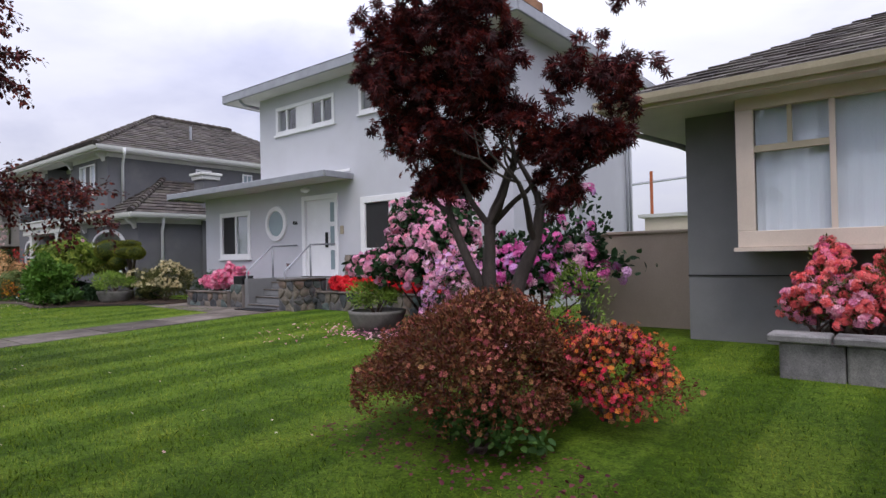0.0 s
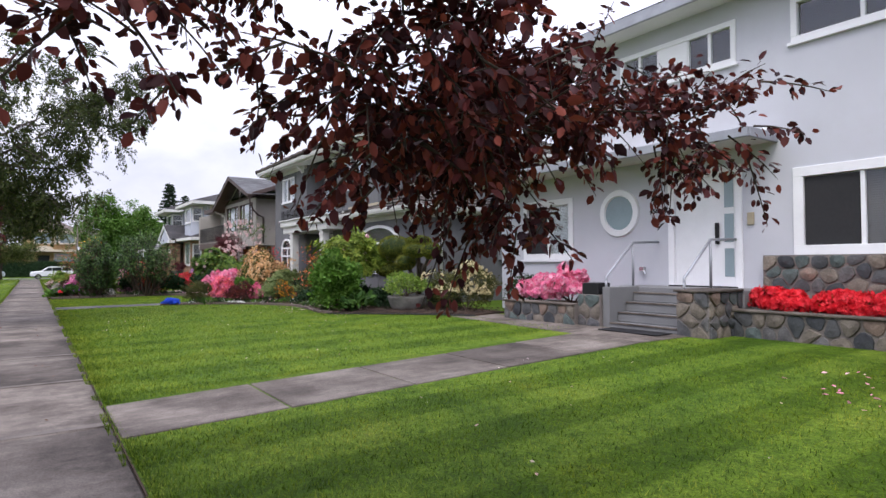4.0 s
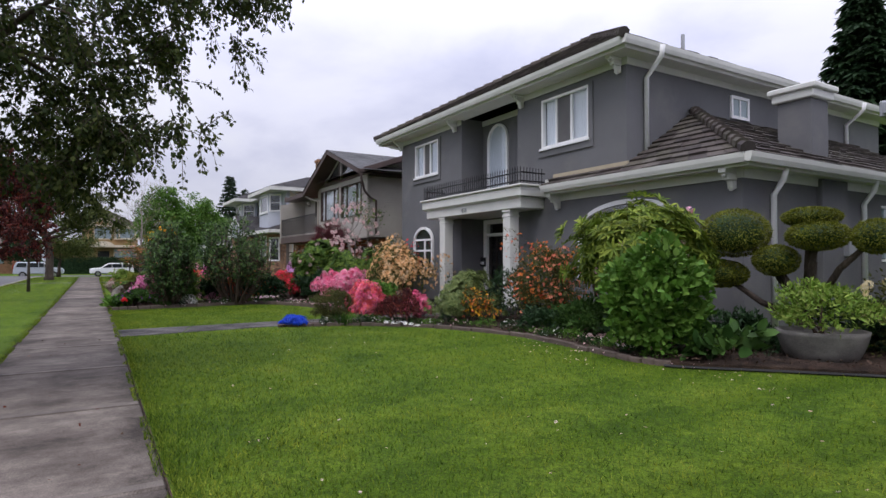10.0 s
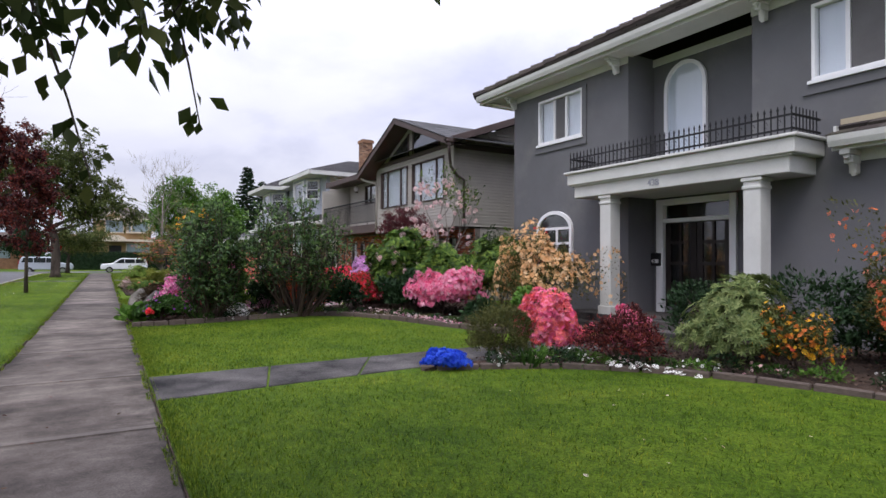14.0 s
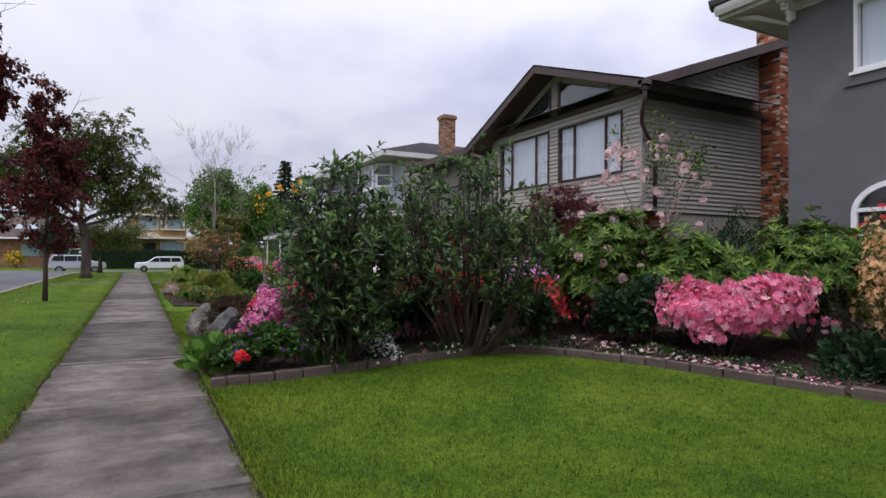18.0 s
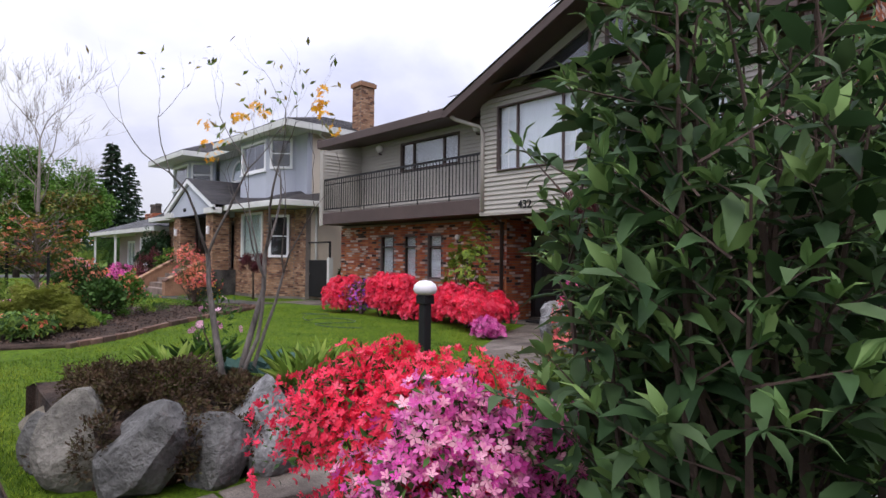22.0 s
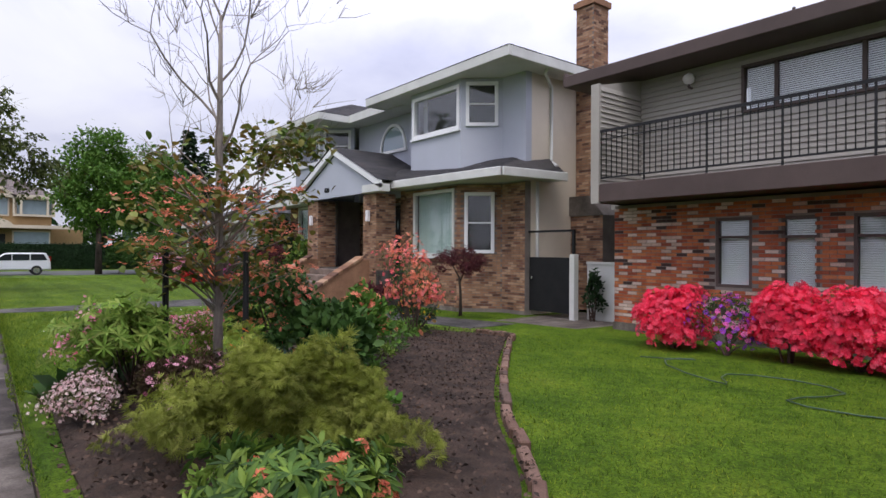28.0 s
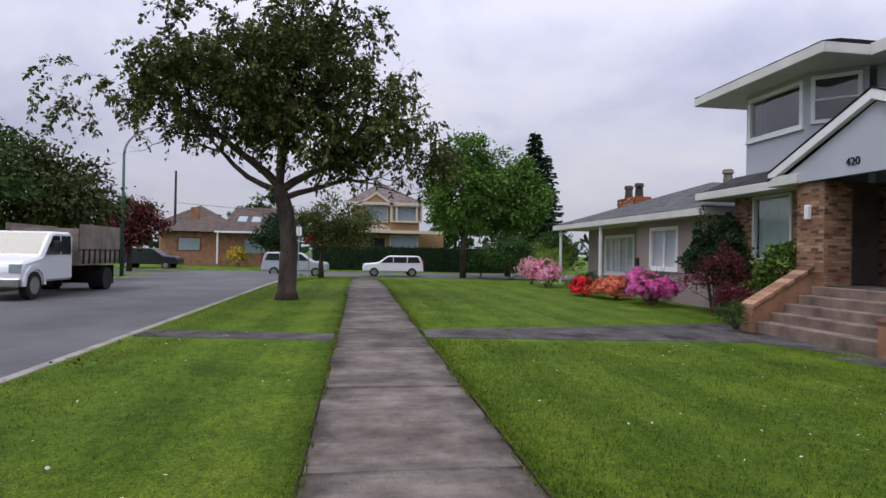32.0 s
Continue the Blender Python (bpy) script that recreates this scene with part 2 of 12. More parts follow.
M = {}
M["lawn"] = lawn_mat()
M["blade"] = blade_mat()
M["asphalt"] = mat("asphalt", (0.11, 0.11, 0.115), 0.85, 0.2, 0.35, 120, 0.4, stain=((0.06, 0.06, 0.065), 0.5, 0.6))
def slab_mat(name="pavement_concrete", lichen=0.62):
    """Old pavement concrete: a tone per slab, broad weathering, dark lichen creeping in from the sides and fine grit."""
    m, nt, b = nodes_of(name)
    L = nt.links.new
    v = where(nt)
    own = ramp(nt, [(0.68, 0.66, 0.65), (1.0, 0.98, 0.96), (1.3, 1.28, 1.26)])
    L(nt.nodes.new("ShaderNodeObjectInfo").outputs["Random"], own.inputs["Fac"])
    broad = ramp(nt, [(0.047, 0.039, 0.034), (0.098, 0.083, 0.073), (0.158, 0.137, 0.121), (0.245, 0.219, 0.196)], [0.32, 0.45, 0.57, 0.75])
    L(noise_of(nt, v, 1.0, 10.0, 0.7), broad.inputs["Fac"])
    n2 = noise_of(nt, v, 110.0, 5.0, 0.7)
    grit = ramp(nt, [(0.5,) * 3, (1.4,) * 3], [0.3, 0.7])
    L(n2, grit.inputs["Fac"])
    n3 = noise_of(nt, where(nt, (5, 0.8, 1)), 1.0, 6.0)
    streak = ramp(nt, [(0.74,) * 3, (1.12,) * 3], [0.35, 0.65])
    L(n3, streak.inputs["Fac"])
    c = mul(nt, mul(nt, mul(nt, broad.outputs["Color"], own.outputs["Color"]).outputs[2], grit.outputs["Color"]).outputs[2], streak.outputs["Color"]).outputs[2]
    xyz = nt.nodes.new("ShaderNodeSeparateXYZ")
    L(nt.nodes.new("ShaderNodeNewGeometry").outputs["Position"], xyz.inputs[0])
    off = nt.nodes.new("ShaderNodeMath")
    off.operation, off.inputs[1].default_value = "ADD", 0.55
    L(xyz.outputs["Y"], off.inputs[0])
    mag = nt.nodes.new("ShaderNodeMath")
    mag.operation = "ABSOLUTE"
    L(off.outputs[0], mag.inputs[0])
    lich = nt.nodes.new("ShaderNodeMath")
    lich.operation, lich.inputs[1].default_value = "MULTIPLY", lichen
    L(mag.outputs[0], lich.inputs[0])
    mix_ = nt.nodes.new("ShaderNodeMath")
    mix_.operation = "ADD"
    L(lich.outputs[0], mix_.inputs[0])
    L(noise_of(nt, where(nt), 1.7, 10.0, 0.75), mix_.inputs[1])
    spread = ramp(nt, [(1.0,) * 3, (0.4, 0.39, 0.38)], [0.78, 1.0])
    L(mix_.outputs[0], spread.inputs["Fac"])
    c = mul(nt, c, spread.outputs["Color"]).outputs[2]
    L(c, b.inputs["Base Color"])
    b.inputs["Roughness"].default_value = 0.85
    b.inputs["Specular IOR Level"].default_value = 0.2
    bp = add(nt, "ShaderNodeBump", Strength=0.4, Distance=0.006)
    L(n2, bp.inputs["Height"])
    L(bp.outputs["Normal"], b.inputs["Normal"])
    return m


M["concrete"] = slab_mat()
M["path_concrete"] = slab_mat("path_concrete", 0.0)
M["margin"] = mat("trowelled_concrete", (0.145, 0.124, 0.108), 0.85, 0.35, 2.0, 110, 0.3, stain=((0.08, 0.07, 0.062), 3.0, 0.8))
M["aggregate"] = mat("exposed_aggregate", (0.09, 0.082, 0.079), 0.85, 0.8, 1.5, 90, 1.0, stain=((0.05, 0.05, 0.05), 1.0, 0.5))
M["kerb"] = mat("kerb_concrete", (0.3, 0.28, 0.25), 0.9, 0.25, 1.5, 60, 0.4, stain=((0.09, 0.1, 0.05), 2.0, 0.8))
M["soil"] = mat("bark_mulch", (0.07, 0.045, 0.033), 0.95, 0.5, 3, 70, 1.0, depth=0.03, stain=((0.11, 0.06, 0.045), 9.0, 0.6))
M["grey_stucco"] = mat("pale_grey_stucco", (0.52, 0.525, 0.57), 0.9, 0.05, 0.5, 140, 0.25, stain=((0.44, 0.44, 0.47), 0.6, 0.4))
M["dark_stucco"] = mat("charcoal_stucco", (0.14, 0.14, 0.15), 0.9, 0.1, 0.6, 120, 0.3, stain=((0.2, 0.195, 0.185), 0.7, 0.5))
M["tan_stucco"] = mat("grey_brown_stucco", (0.2, 0.2, 0.205), 0.9, 0.12, 0.7, 120, 0.3, stain=((0.13, 0.13, 0.13), 0.8, 0.5))
M["blue_stucco"] = mat("blue_grey_stucco", (0.43, 0.45, 0.52), 0.9, 0.05, 0.6, 120, 0.2)
M["cream_stucco"] = mat("cream_stucco", (0.66, 0.58, 0.48), 0.9, 0.06, 0.6, 120, 0.2, stain=((0.5, 0.43, 0.35), 0.8, 0.4))
M["white"] = mat("white_paint", (0.78, 0.78, 0.8), 0.5, 0.05, 1.5, 60, 0.05, spec=0.4)
M["trim_grey"] = mat("pale_grey_trim", (0.6, 0.6, 0.58), 0.6, 0.07, 1.5, 60, 0.05)
M["beige_trim"] = mat("beige_trim", (0.62, 0.52, 0.45), 0.6, 0.08, 1.5, 60, 0.05)
M["ochre_trim"] = mat("ochre_gutter", (0.42, 0.36, 0.26), 0.6, 0.1, 1.5, 60, 0.05)
M["brown_trim"] = mat("dark_brown_trim", (0.085, 0.06, 0.056), 0.6, 0.12, 1.5, 60, 0.1)
# near-black; behind glass it puts the shade of unlit rooms into the colour
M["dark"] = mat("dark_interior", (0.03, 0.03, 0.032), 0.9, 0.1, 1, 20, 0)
M["room"] = mat("room_wall", (0.25, 0.25, 0.25), 0.9, 0.1, 1, 20, 0)
M["door_dark"] = mat("dark_stained_door", (0.022, 0.017, 0.017), 0.45, 0.2, 2, 40, 0.1, stretch=(1, 1, 0.2))
M["black_metal"] = mat("black_metal", (0.02, 0.02, 0.022), 0.5, 0.15, 3, 60, 0.05, metal=0.3)
M["grey_metal"] = mat("grey_painted_metal", (0.33, 0.34, 0.37), 0.45, 0.1, 3, 60, 0.05, metal=0.4)
M["chrome"] = mat("steel", (0.5, 0.5, 0.5), 0.25, 0.05, 3, 60, 0, metal=1.0)
M["curtain"] = mat("pale_curtain", (0.68, 0.7, 0.76), 0.9, 0.05, 2, 60, 0)
M["curtain_green"] = mat("sage_curtain", (0.5, 0.6, 0.55), 0.9, 0.08, 2, 60, 0)
M["blind"] = mat("blind_slats", (0.8, 0.8, 0.8), 0.6, 0.05, 2, 60, 0)
M["blind_dark"] = mat("dark_blind_slats", (0.10, 0.09, 0.08), 0.6, 0.1, 2, 60, 0)
M["screen"] = mat("insect_screen_mesh", (0.13, 0.125, 0.13), 0.9, 0.1, 2, 200, 0.1)
M["glass"] = glass_mat("window_glass")
M["frost"] = mat("frosted_glass", (0.26, 0.33, 0.36), 0.25, 0.06, 2, 40, 0, spec=0.6)
M["skin"] = mat("roof_felt", (0.06, 0.055, 0.055), 0.9, 0.2, 1, 60, 0.3)
TILE = [(0.075, 0.06, 0.055), (0.095, 0.08, 0.072), (0.06, 0.05, 0.048), (0.12, 0.105, 0.095), (0.085, 0.075, 0.06)]
M["tile"] = mat("roof_tile", None, 0.85, 0.25, 1.2, 40, 0.4, pick="island", colours=TILE, stain=((0.10, 0.10, 0.07), 1.6, 0.5))
SHINGLE = [(0.04, 0.038, 0.042), (0.055, 0.052, 0.056), (0.047, 0.045, 0.048), (0.065, 0.06, 0.06)]
M["shingle"] = mat("asphalt_shingle", None, 0.9, 0.2, 1.2, 90, 0.4, pick="island", colours=SHINGLE)
M["shingle_grey"] = mat("grey_shingle", None, 0.9, 0.2, 1.2, 90, 0.4, pick="island", colours=[(0.1, 0.1, 0.105), (0.125, 0.125, 0.13), (0.09, 0.09, 0.095)])
RED = [(0.4, 0.12, 0.055), (0.32, 0.085, 0.045), (0.47, 0.17, 0.075), (0.27, 0.075, 0.045), (0.43, 0.14, 0.06), (0.37, 0.11, 0.055), (0.6, 0.47, 0.41), (0.07, 0.045, 0.042), (0.5, 0.36, 0.3)]
TAN = [(0.3, 0.17, 0.105), (0.38, 0.23, 0.145), (0.22, 0.115, 0.078), (0.44, 0.28, 0.185), (0.31, 0.17, 0.105), (0.14, 0.075, 0.055), (0.35, 0.195, 0.12)]
for key, cols in (("red_brick", RED), ("tan_brick", TAN)):
    M[key] = mat(key, None, 0.9, 0.22, 2.0, 60, 0.4, pick="island", colours=cols, spec=0.2)
    M[key + "_single"] = mat(key + "_single", None, 0.9, 0.22, 2.0, 60, 0.4, pick="object", colours=cols, spec=0.2)
M["mortar"] = mat("mortar", (0.2, 0.175, 0.16), 0.95, 0.2, 2, 60, 0.3)
M["siding"] = mat("taupe_siding", (0.37, 0.345, 0.312), 0.65, 0.08, 0.8, 60, 0.1, stretch=(0.2, 1, 1))
STONES = [(0.1, 0.1, 0.105), (0.17, 0.145, 0.12), (0.22, 0.16, 0.13), (0.07, 0.075, 0.08), (0.1, 0.125, 0.12), (0.2, 0.17, 0.14), (0.055, 0.058, 0.065), (0.13, 0.125, 0.125)]
M["field_stone"] = mat("field_stone", None, 0.85, 0.3, 4, 40, 0.5, pick="object", colours=STONES)
M["granite"] = mat("granite_block", (0.22, 0.215, 0.21), 0.9, 0.35, 3, 90, 0.6, pick="object", colours=[(0.2, 0.19, 0.18), (0.26, 0.25, 0.24), (0.23, 0.22, 0.22)])
M["boulder"] = mat("boulder", None, 0.9, 0.35, 3.5, 22, 1.0, pick="object", colours=[(0.19, 0.175, 0.15), (0.25, 0.225, 0.195), (0.14, 0.135, 0.125), (0.31, 0.305, 0.31), (0.21, 0.18, 0.14), (0.17, 0.165, 0.16)], depth=0.06, stain=((0.075, 0.075, 0.065), 6.0, 0.65))
M["timber"] = mat("weathered_edging_timber", (0.12, 0.092, 0.078), 0.9, 0.3, 2, 50, 0.4, stretch=(0.3, 0.3, 1))
M["clay_edge"] = mat("clay_edging_brick", None, 0.9, 0.25, 3, 50, 0.4, pick="object", colours=[(0.15, 0.085, 0.062), (0.2, 0.12, 0.09), (0.11, 0.07, 0.055)])
M["planter"] = mat("concrete_planter", (0.17, 0.16, 0.15), 0.9, 0.3, 3, 90, 0.5)
M["fence"] = mat("tan_fence_paint", (0.42, 0.34, 0.27), 0.8, 0.08, 0.8, 40, 0.1, stain=((0.33, 0.27, 0.21), 1.5, 0.4))
M["bark"] = mat("bark", (0.085, 0.065, 0.052), 0.95, 0.4, 3, 30, 1.0, stretch=(1, 1, 0.35), depth=0.03)
M["bark_pale"] = mat("pale_bark", (0.25, 0.215, 0.19), 0.9, 0.3, 3, 30, 0.7, stretch=(1, 1, 0.35), depth=0.02)
M["bark_maple"] = mat("grey_brown_bark", (0.068, 0.054, 0.05), 0.9, 0.3, 3, 30, 0.7, stretch=(1, 1, 0.35), depth=0.02)
M["bark_stem"] = mat("mottled_grey_bark", (0.15, 0.13, 0.12), 0.9, 0.4, 6, 40, 0.7, stretch=(1, 1, 0.35), depth=0.02)
M["twig"] = mat("twig_bark", (0.09, 0.06, 0.05), 0.95, 0.3, 3, 30, 0.4)
M["lamp_white"] = mat("opal_lamp_glass", (0.75, 0.72, 0.75), 0.3, 0.04, 2, 30, 0)
M["slate"] = mat("patio_pavers", None, 0.9, 0.3, 2, 50, 0.5, pick="object", colours=[(0.25, 0.23, 0.21), (0.32, 0.29, 0.26), (0.2, 0.18, 0.17)])

# ---- building tools ----
PLACE = {}


def thing(name, label, category, x=0.0, y=0.0, z=0.0, group="", kind=""):
    ob = new(name)
    ob.empty_display_size = 0.2
    ob.location = (x, y, z)
    PLACE[ob.name] = Matrix.Translation((x, y, z))
    return tagged(ob, label, category, group, kind)


class Mesh:
    """Collects faces in world metres."""

    def __init__(self):
        self.v, self.f = [], []

    def poly(self, *pts):
        n = len(self.v)
        self.v += [tuple(p) for p in pts]
        self.f.append(tuple(range(n, n + len(pts))))
        return self

    def box(self, x0, x1, y0, y1, z0, z1):
        n = len(self.v)
        self.v += [(x, y, z) for z in (z0, z1) for y in (y0, y1) for x in (x0, x1)]
        self.f += [tuple(n + i for i in q) for q in ((0, 2, 3, 1), (4, 5, 7, 6), (0, 1, 5, 4), (2, 6, 7, 3), (0, 4, 6, 2), (1, 3, 7, 5))]
        return self

    def prism(self, pts, axis, a, b):
        """A flat outline pushed along an axis. Points are the other two coordinates in order."""
        n, k = len(self.v), len(pts)
        for s in (a, b):
            for p, q in pts:
                self.v.append({"x": (s, p, q), "y": (p, s, q), "z": (p, q, s)}[axis])
        self.f += [tuple(range(n, n + k)), tuple(range(n + 2 * k - 1, n + k - 1, -1))]
        self.f += [(n + i, n + (i + 1) % k, n + k + (i + 1) % k, n + k + i) for i in range(k)]
        return self

    def tube(self, pts, radii, sides=6, cap=True):
        pts = [Vector(p) for p in pts]
        if not isinstance(radii, (list, tuple)):
            radii = [radii] * len(pts)
        n = len(self.v)
        for i, p in enumerate(pts):
            d = (pts[min(i + 1, len(pts) - 1)] - pts[max(i - 1, 0)]).normalized()
            a = d.cross(Vector((0.31, 0.87, 0.38))).normalized()
            b = d.cross(a)
            for k in range(sides):
                t = 2 * math.pi * k / sides
                self.v.append(tuple(p + (a * math.cos(t) + b * math.sin(t)) * radii[i]))
        for i in range(len(pts) - 1):
            for k in range(sides):
                j, q = (k + 1) % sides, n + i * sides
                self.f.append((q + k, q + j, q + sides + j, q + sides + k))
        if cap:
            self.f.append(tuple(range(n + sides - 1, n - 1, -1)))
            self.f.append(tuple(range(n + (len(pts) - 1) * sides, n + len(pts) * sides)))
        return self

    def lathe(self, x, y, profile, sides=20):
        n = len(self.v)
        for r, z in profile:
            for k in range(sides):
                t = 2 * math.pi * k / sides
                self.v.append((x + r * math.cos(t), y + r * math.sin(t), z))
        for i in range(len(profile) - 1):
            for k in range(sides):
                j, q = (k + 1) % sides, n + i * sides
                self.f.append((q + k, q + j, q + sides + j, q + sides + k))
        self.f.append(tuple(range(n + sides - 1, n - 1, -1)))
        self.f.append(tuple(range(n + (len(profile) - 1) * sides, n + len(profile) * sides)))
        return self

    def mesh(self, name, material, bevel=0.0, smooth=False):
        me = bpy.data.meshes.new(name)
        me.from_pydata(self.v, [], self.f)
        bm = bmesh.new()
        bm.from_mesh(me)
        bmesh.ops.recalc_face_normals(bm, faces=bm.faces)
        if bevel:
            es = [e for e in bm.edges if len(e.link_faces) == 2 and e.calc_face_angle(0) > 0.5]
            bmesh.ops.bevel(bm, geom=es, offset=bevel, segments=1, affect="EDGES", clamp_overlap=True)
        bm.to_mesh(me)
        bm.free()
        me.materials.append(material)
        if smooth:
            me.polygons.foreach_set("use_smooth", [True] * len(me.polygons))
        return me


def hang(ob, parent):
    if parent is not None:
        PLACE[ob.name] = Matrix.Identity(4)
        ob.parent = parent
        ob.matrix_parent_inverse = PLACE[parent.name].inverted()
    else:
        PLACE[ob.name] = Matrix.Identity(4)
    return ob


PIECEWISE = ("wall", "soffit", "fascia", "canopy", "canopy_fascia", "surround", "insect_screen", "footing", "roof_rail", "roof_rack", "ladder", "eave", "frieze", "post", "mast")


def islands(m):
    """The unconnected pieces of a Mesh, each as a Mesh."""
    root = list(range(len(m.v)))

    def find(i):
        while root[i] != i:
            root[i] = root[root[i]]
            i = root[i]
        return i

    for f in m.f:
        for i in f[1:]:
            root[find(i)] = find(f[0])
    out = {}
    for f in m.f:
        out.setdefault(find(f[0]), []).append(f)
    pieces = []
    for faces in out.values():
        used = sorted({i for f in faces for i in f})
        at = {i: k for k, i in enumerate(used)}
        q = Mesh()
        q.v, q.f = [m.v[i] for i in used], [tuple(at[i] for i in f) for f in faces]
        pieces.append(q)
    return pieces


def part(name, m, material, parent, label="", bevel=0.0, smooth=False, kind=""):
    """Links a Mesh as one object under a thing or a part; separate boxes of walls and trims become objects of their own."""
    if name in PIECEWISE:
        pieces = islands(m)
        if len(pieces) > 1:
            return [part(name, q, material, parent, label, bevel, smooth, kind) for q in pieces][0]
    ob = new(name, m.mesh(name, material, bevel, smooth))
    return tagged(hang(ob, parent), label, kind=kind)


def shell(name, me, parent, label="", kind=""):
    ob = new(name, me)
    return tagged(hang(ob, parent), label, kind=kind)


def wall_cells(m, x0, x1, z0, z1, y0, y1, holes):
    """A wall of thickness y0..y1 in the x-z plane with rectangular holes (x0, x1, z0, z1)."""
    xs = sorted({x0, x1, *[h[0] for h in holes], *[h[1] for h in holes]})
    zs = sorted({z0, z1, *[h[2] for h in holes], *[h[3] for h in holes]})
    xs, zs = [x for x in xs if x0 <= x <= x1], [z for z in zs if z0 <= z <= z1]
    solid = lambda i, k: 0 <= i < len(xs) - 1 and 0 <= k < len(zs) - 1 and not any(h[0] < (xs[i] + xs[i + 1]) / 2 < h[1] and h[2] < (zs[k] + zs[k + 1]) / 2 < h[3] for h in holes)
    index = {}

    def vert(i, k, y):
        if (i, k, y) not in index:
            index[(i, k, y)] = len(m.v)
            m.v.append((xs[i], y, zs[k]))
        return index[(i, k, y)]

    for i in range(len(xs) - 1):
        for k in range(len(zs) - 1):
            if not solid(i, k):
                continue
            for y in (y0, y1):
                m.f.append((vert(i, k, y), vert(i + 1, k, y), vert(i + 1, k + 1, y), vert(i, k + 1, y)))
            for di, dk, (p, q) in ((-1, 0, ((i, k), (i, k + 1))), (1, 0, ((i + 1, k), (i + 1, k + 1))), (0, -1, ((i, k), (i + 1, k))), (0, 1, ((i, k + 1), (i + 1, k + 1)))):
                if not solid(i + di, k + dk):
                    m.f.append((vert(*p, y0), vert(*q, y0), vert(*q, y1), vert(*p, y1)))
    return m


def flip(m):
    """Swaps x and y of a Mesh, for walls that run along y."""
    m.v = [(y, x, z) for x, y, z in m.v]
    return m


def window(parent, x0, x1, z0, z1, y, frame, fw=0.09, bars=(), cross=(), proud=0.03, inside="room", sill=True, label="", depth=0.09, thin=0.03):
    """A window in a wall facing -y whose face is at y: casing, panes, bars and what shows behind the glass."""
    m = Mesh()
    m.box(x0, x1, y - proud, y + depth, z1 - fw, z1).box(x0, x1, y - proud, y + depth, z0, z0 + fw)
    m.box(x0, x0 + fw, y - proud, y + depth, z0 + fw, z1 - fw).box(x1 - fw, x1, y - proud, y + depth, z0 + fw, z1 - fw)
    w = part("window", m, frame, parent, label, 0.006)
    xs = [x0 + fw, *bars, x1 - fw]
    for b in bars:
        part("mullion", Mesh().box(b - thin, b + thin, y + 0.005, y + 0.07, z0 + fw, z1 - fw), frame, w)
    for a, b in zip(xs, xs[1:]):
        pane = part("pane", Mesh().box(a, b, y + 0.04, y + 0.048, z0 + fw, z1 - fw), M["glass"], w)
        pane.visible_shadow = False
    for c in cross:
        part("glazing_bar", Mesh().box(x0 + fw, x1 - fw, y + 0.012, y + 0.06, c - thin * 0.7, c + thin * 0.7), frame, w)
    if sill:
        part("sill", Mesh().box(x0 - 0.04, x1 + 0.04, y - proud - 0.04, y + 0.02, z0 - 0.05, z0 - 0.001), frame, w)
    back = y + 0.1
    if inside in ("curtain", "curtain_green"):
        m = Mesh()
        fold = 0.03 if inside == "curtain_green" else 0.005
        n = max(10, int((x1 - x0) / (0.02 if fold > 0.01 else 0.05)))
        for i in range(n):
            a, b = x0 + fw + (x1 - x0 - 2 * fw) * i / n, x0 + fw + (x1 - x0 - 2 * fw) * (i + 1) / n
            ya, yb = (back + fold + fold * math.sin(k * (1.1 if fold > 0.01 else 2.1) + math.sin(k * 0.13)) for k in (i, i + 1))
            m.poly((a, ya, z0), (b, yb, z0), (b, yb, z1), (a, ya, z1))
        part("curtain", m, M[inside], w)
    elif inside in ("blind", "blind_dark"):
        m = Mesh()
        z = z0 + fw
        while z < z1 - fw:
            m.poly((x0 + fw, back, z), (x1 - fw, back, z), (x1 - fw, back + 0.02, z + 0.032), (x0 + fw, back + 0.02, z + 0.032))
            z += 0.036
        part("blind", m, M[inside], w)
    elif inside == "frost":
        part("obscured_pane", Mesh().box(x0 + fw, x1 - fw, back - 0.08, back - 0.06, z0 + fw, z1 - fw), M["frost"], w)
    # near-black sheet behind the glass, painted for the unlit room's darkness
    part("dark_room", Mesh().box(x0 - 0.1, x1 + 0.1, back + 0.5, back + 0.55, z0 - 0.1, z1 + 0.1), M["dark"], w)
    return w


def arch_pts(x0, x1, zs, zt, n=14):
    """The top of an arch from (x0, zs) over zt to (x1, zs)."""
    return [((x0 + x1) / 2 - (x1 - x0) / 2 * math.cos(math.pi * i / n), zs + (zt - zs) * math.sin(math.pi * i / n)) for i in range(n + 1)]


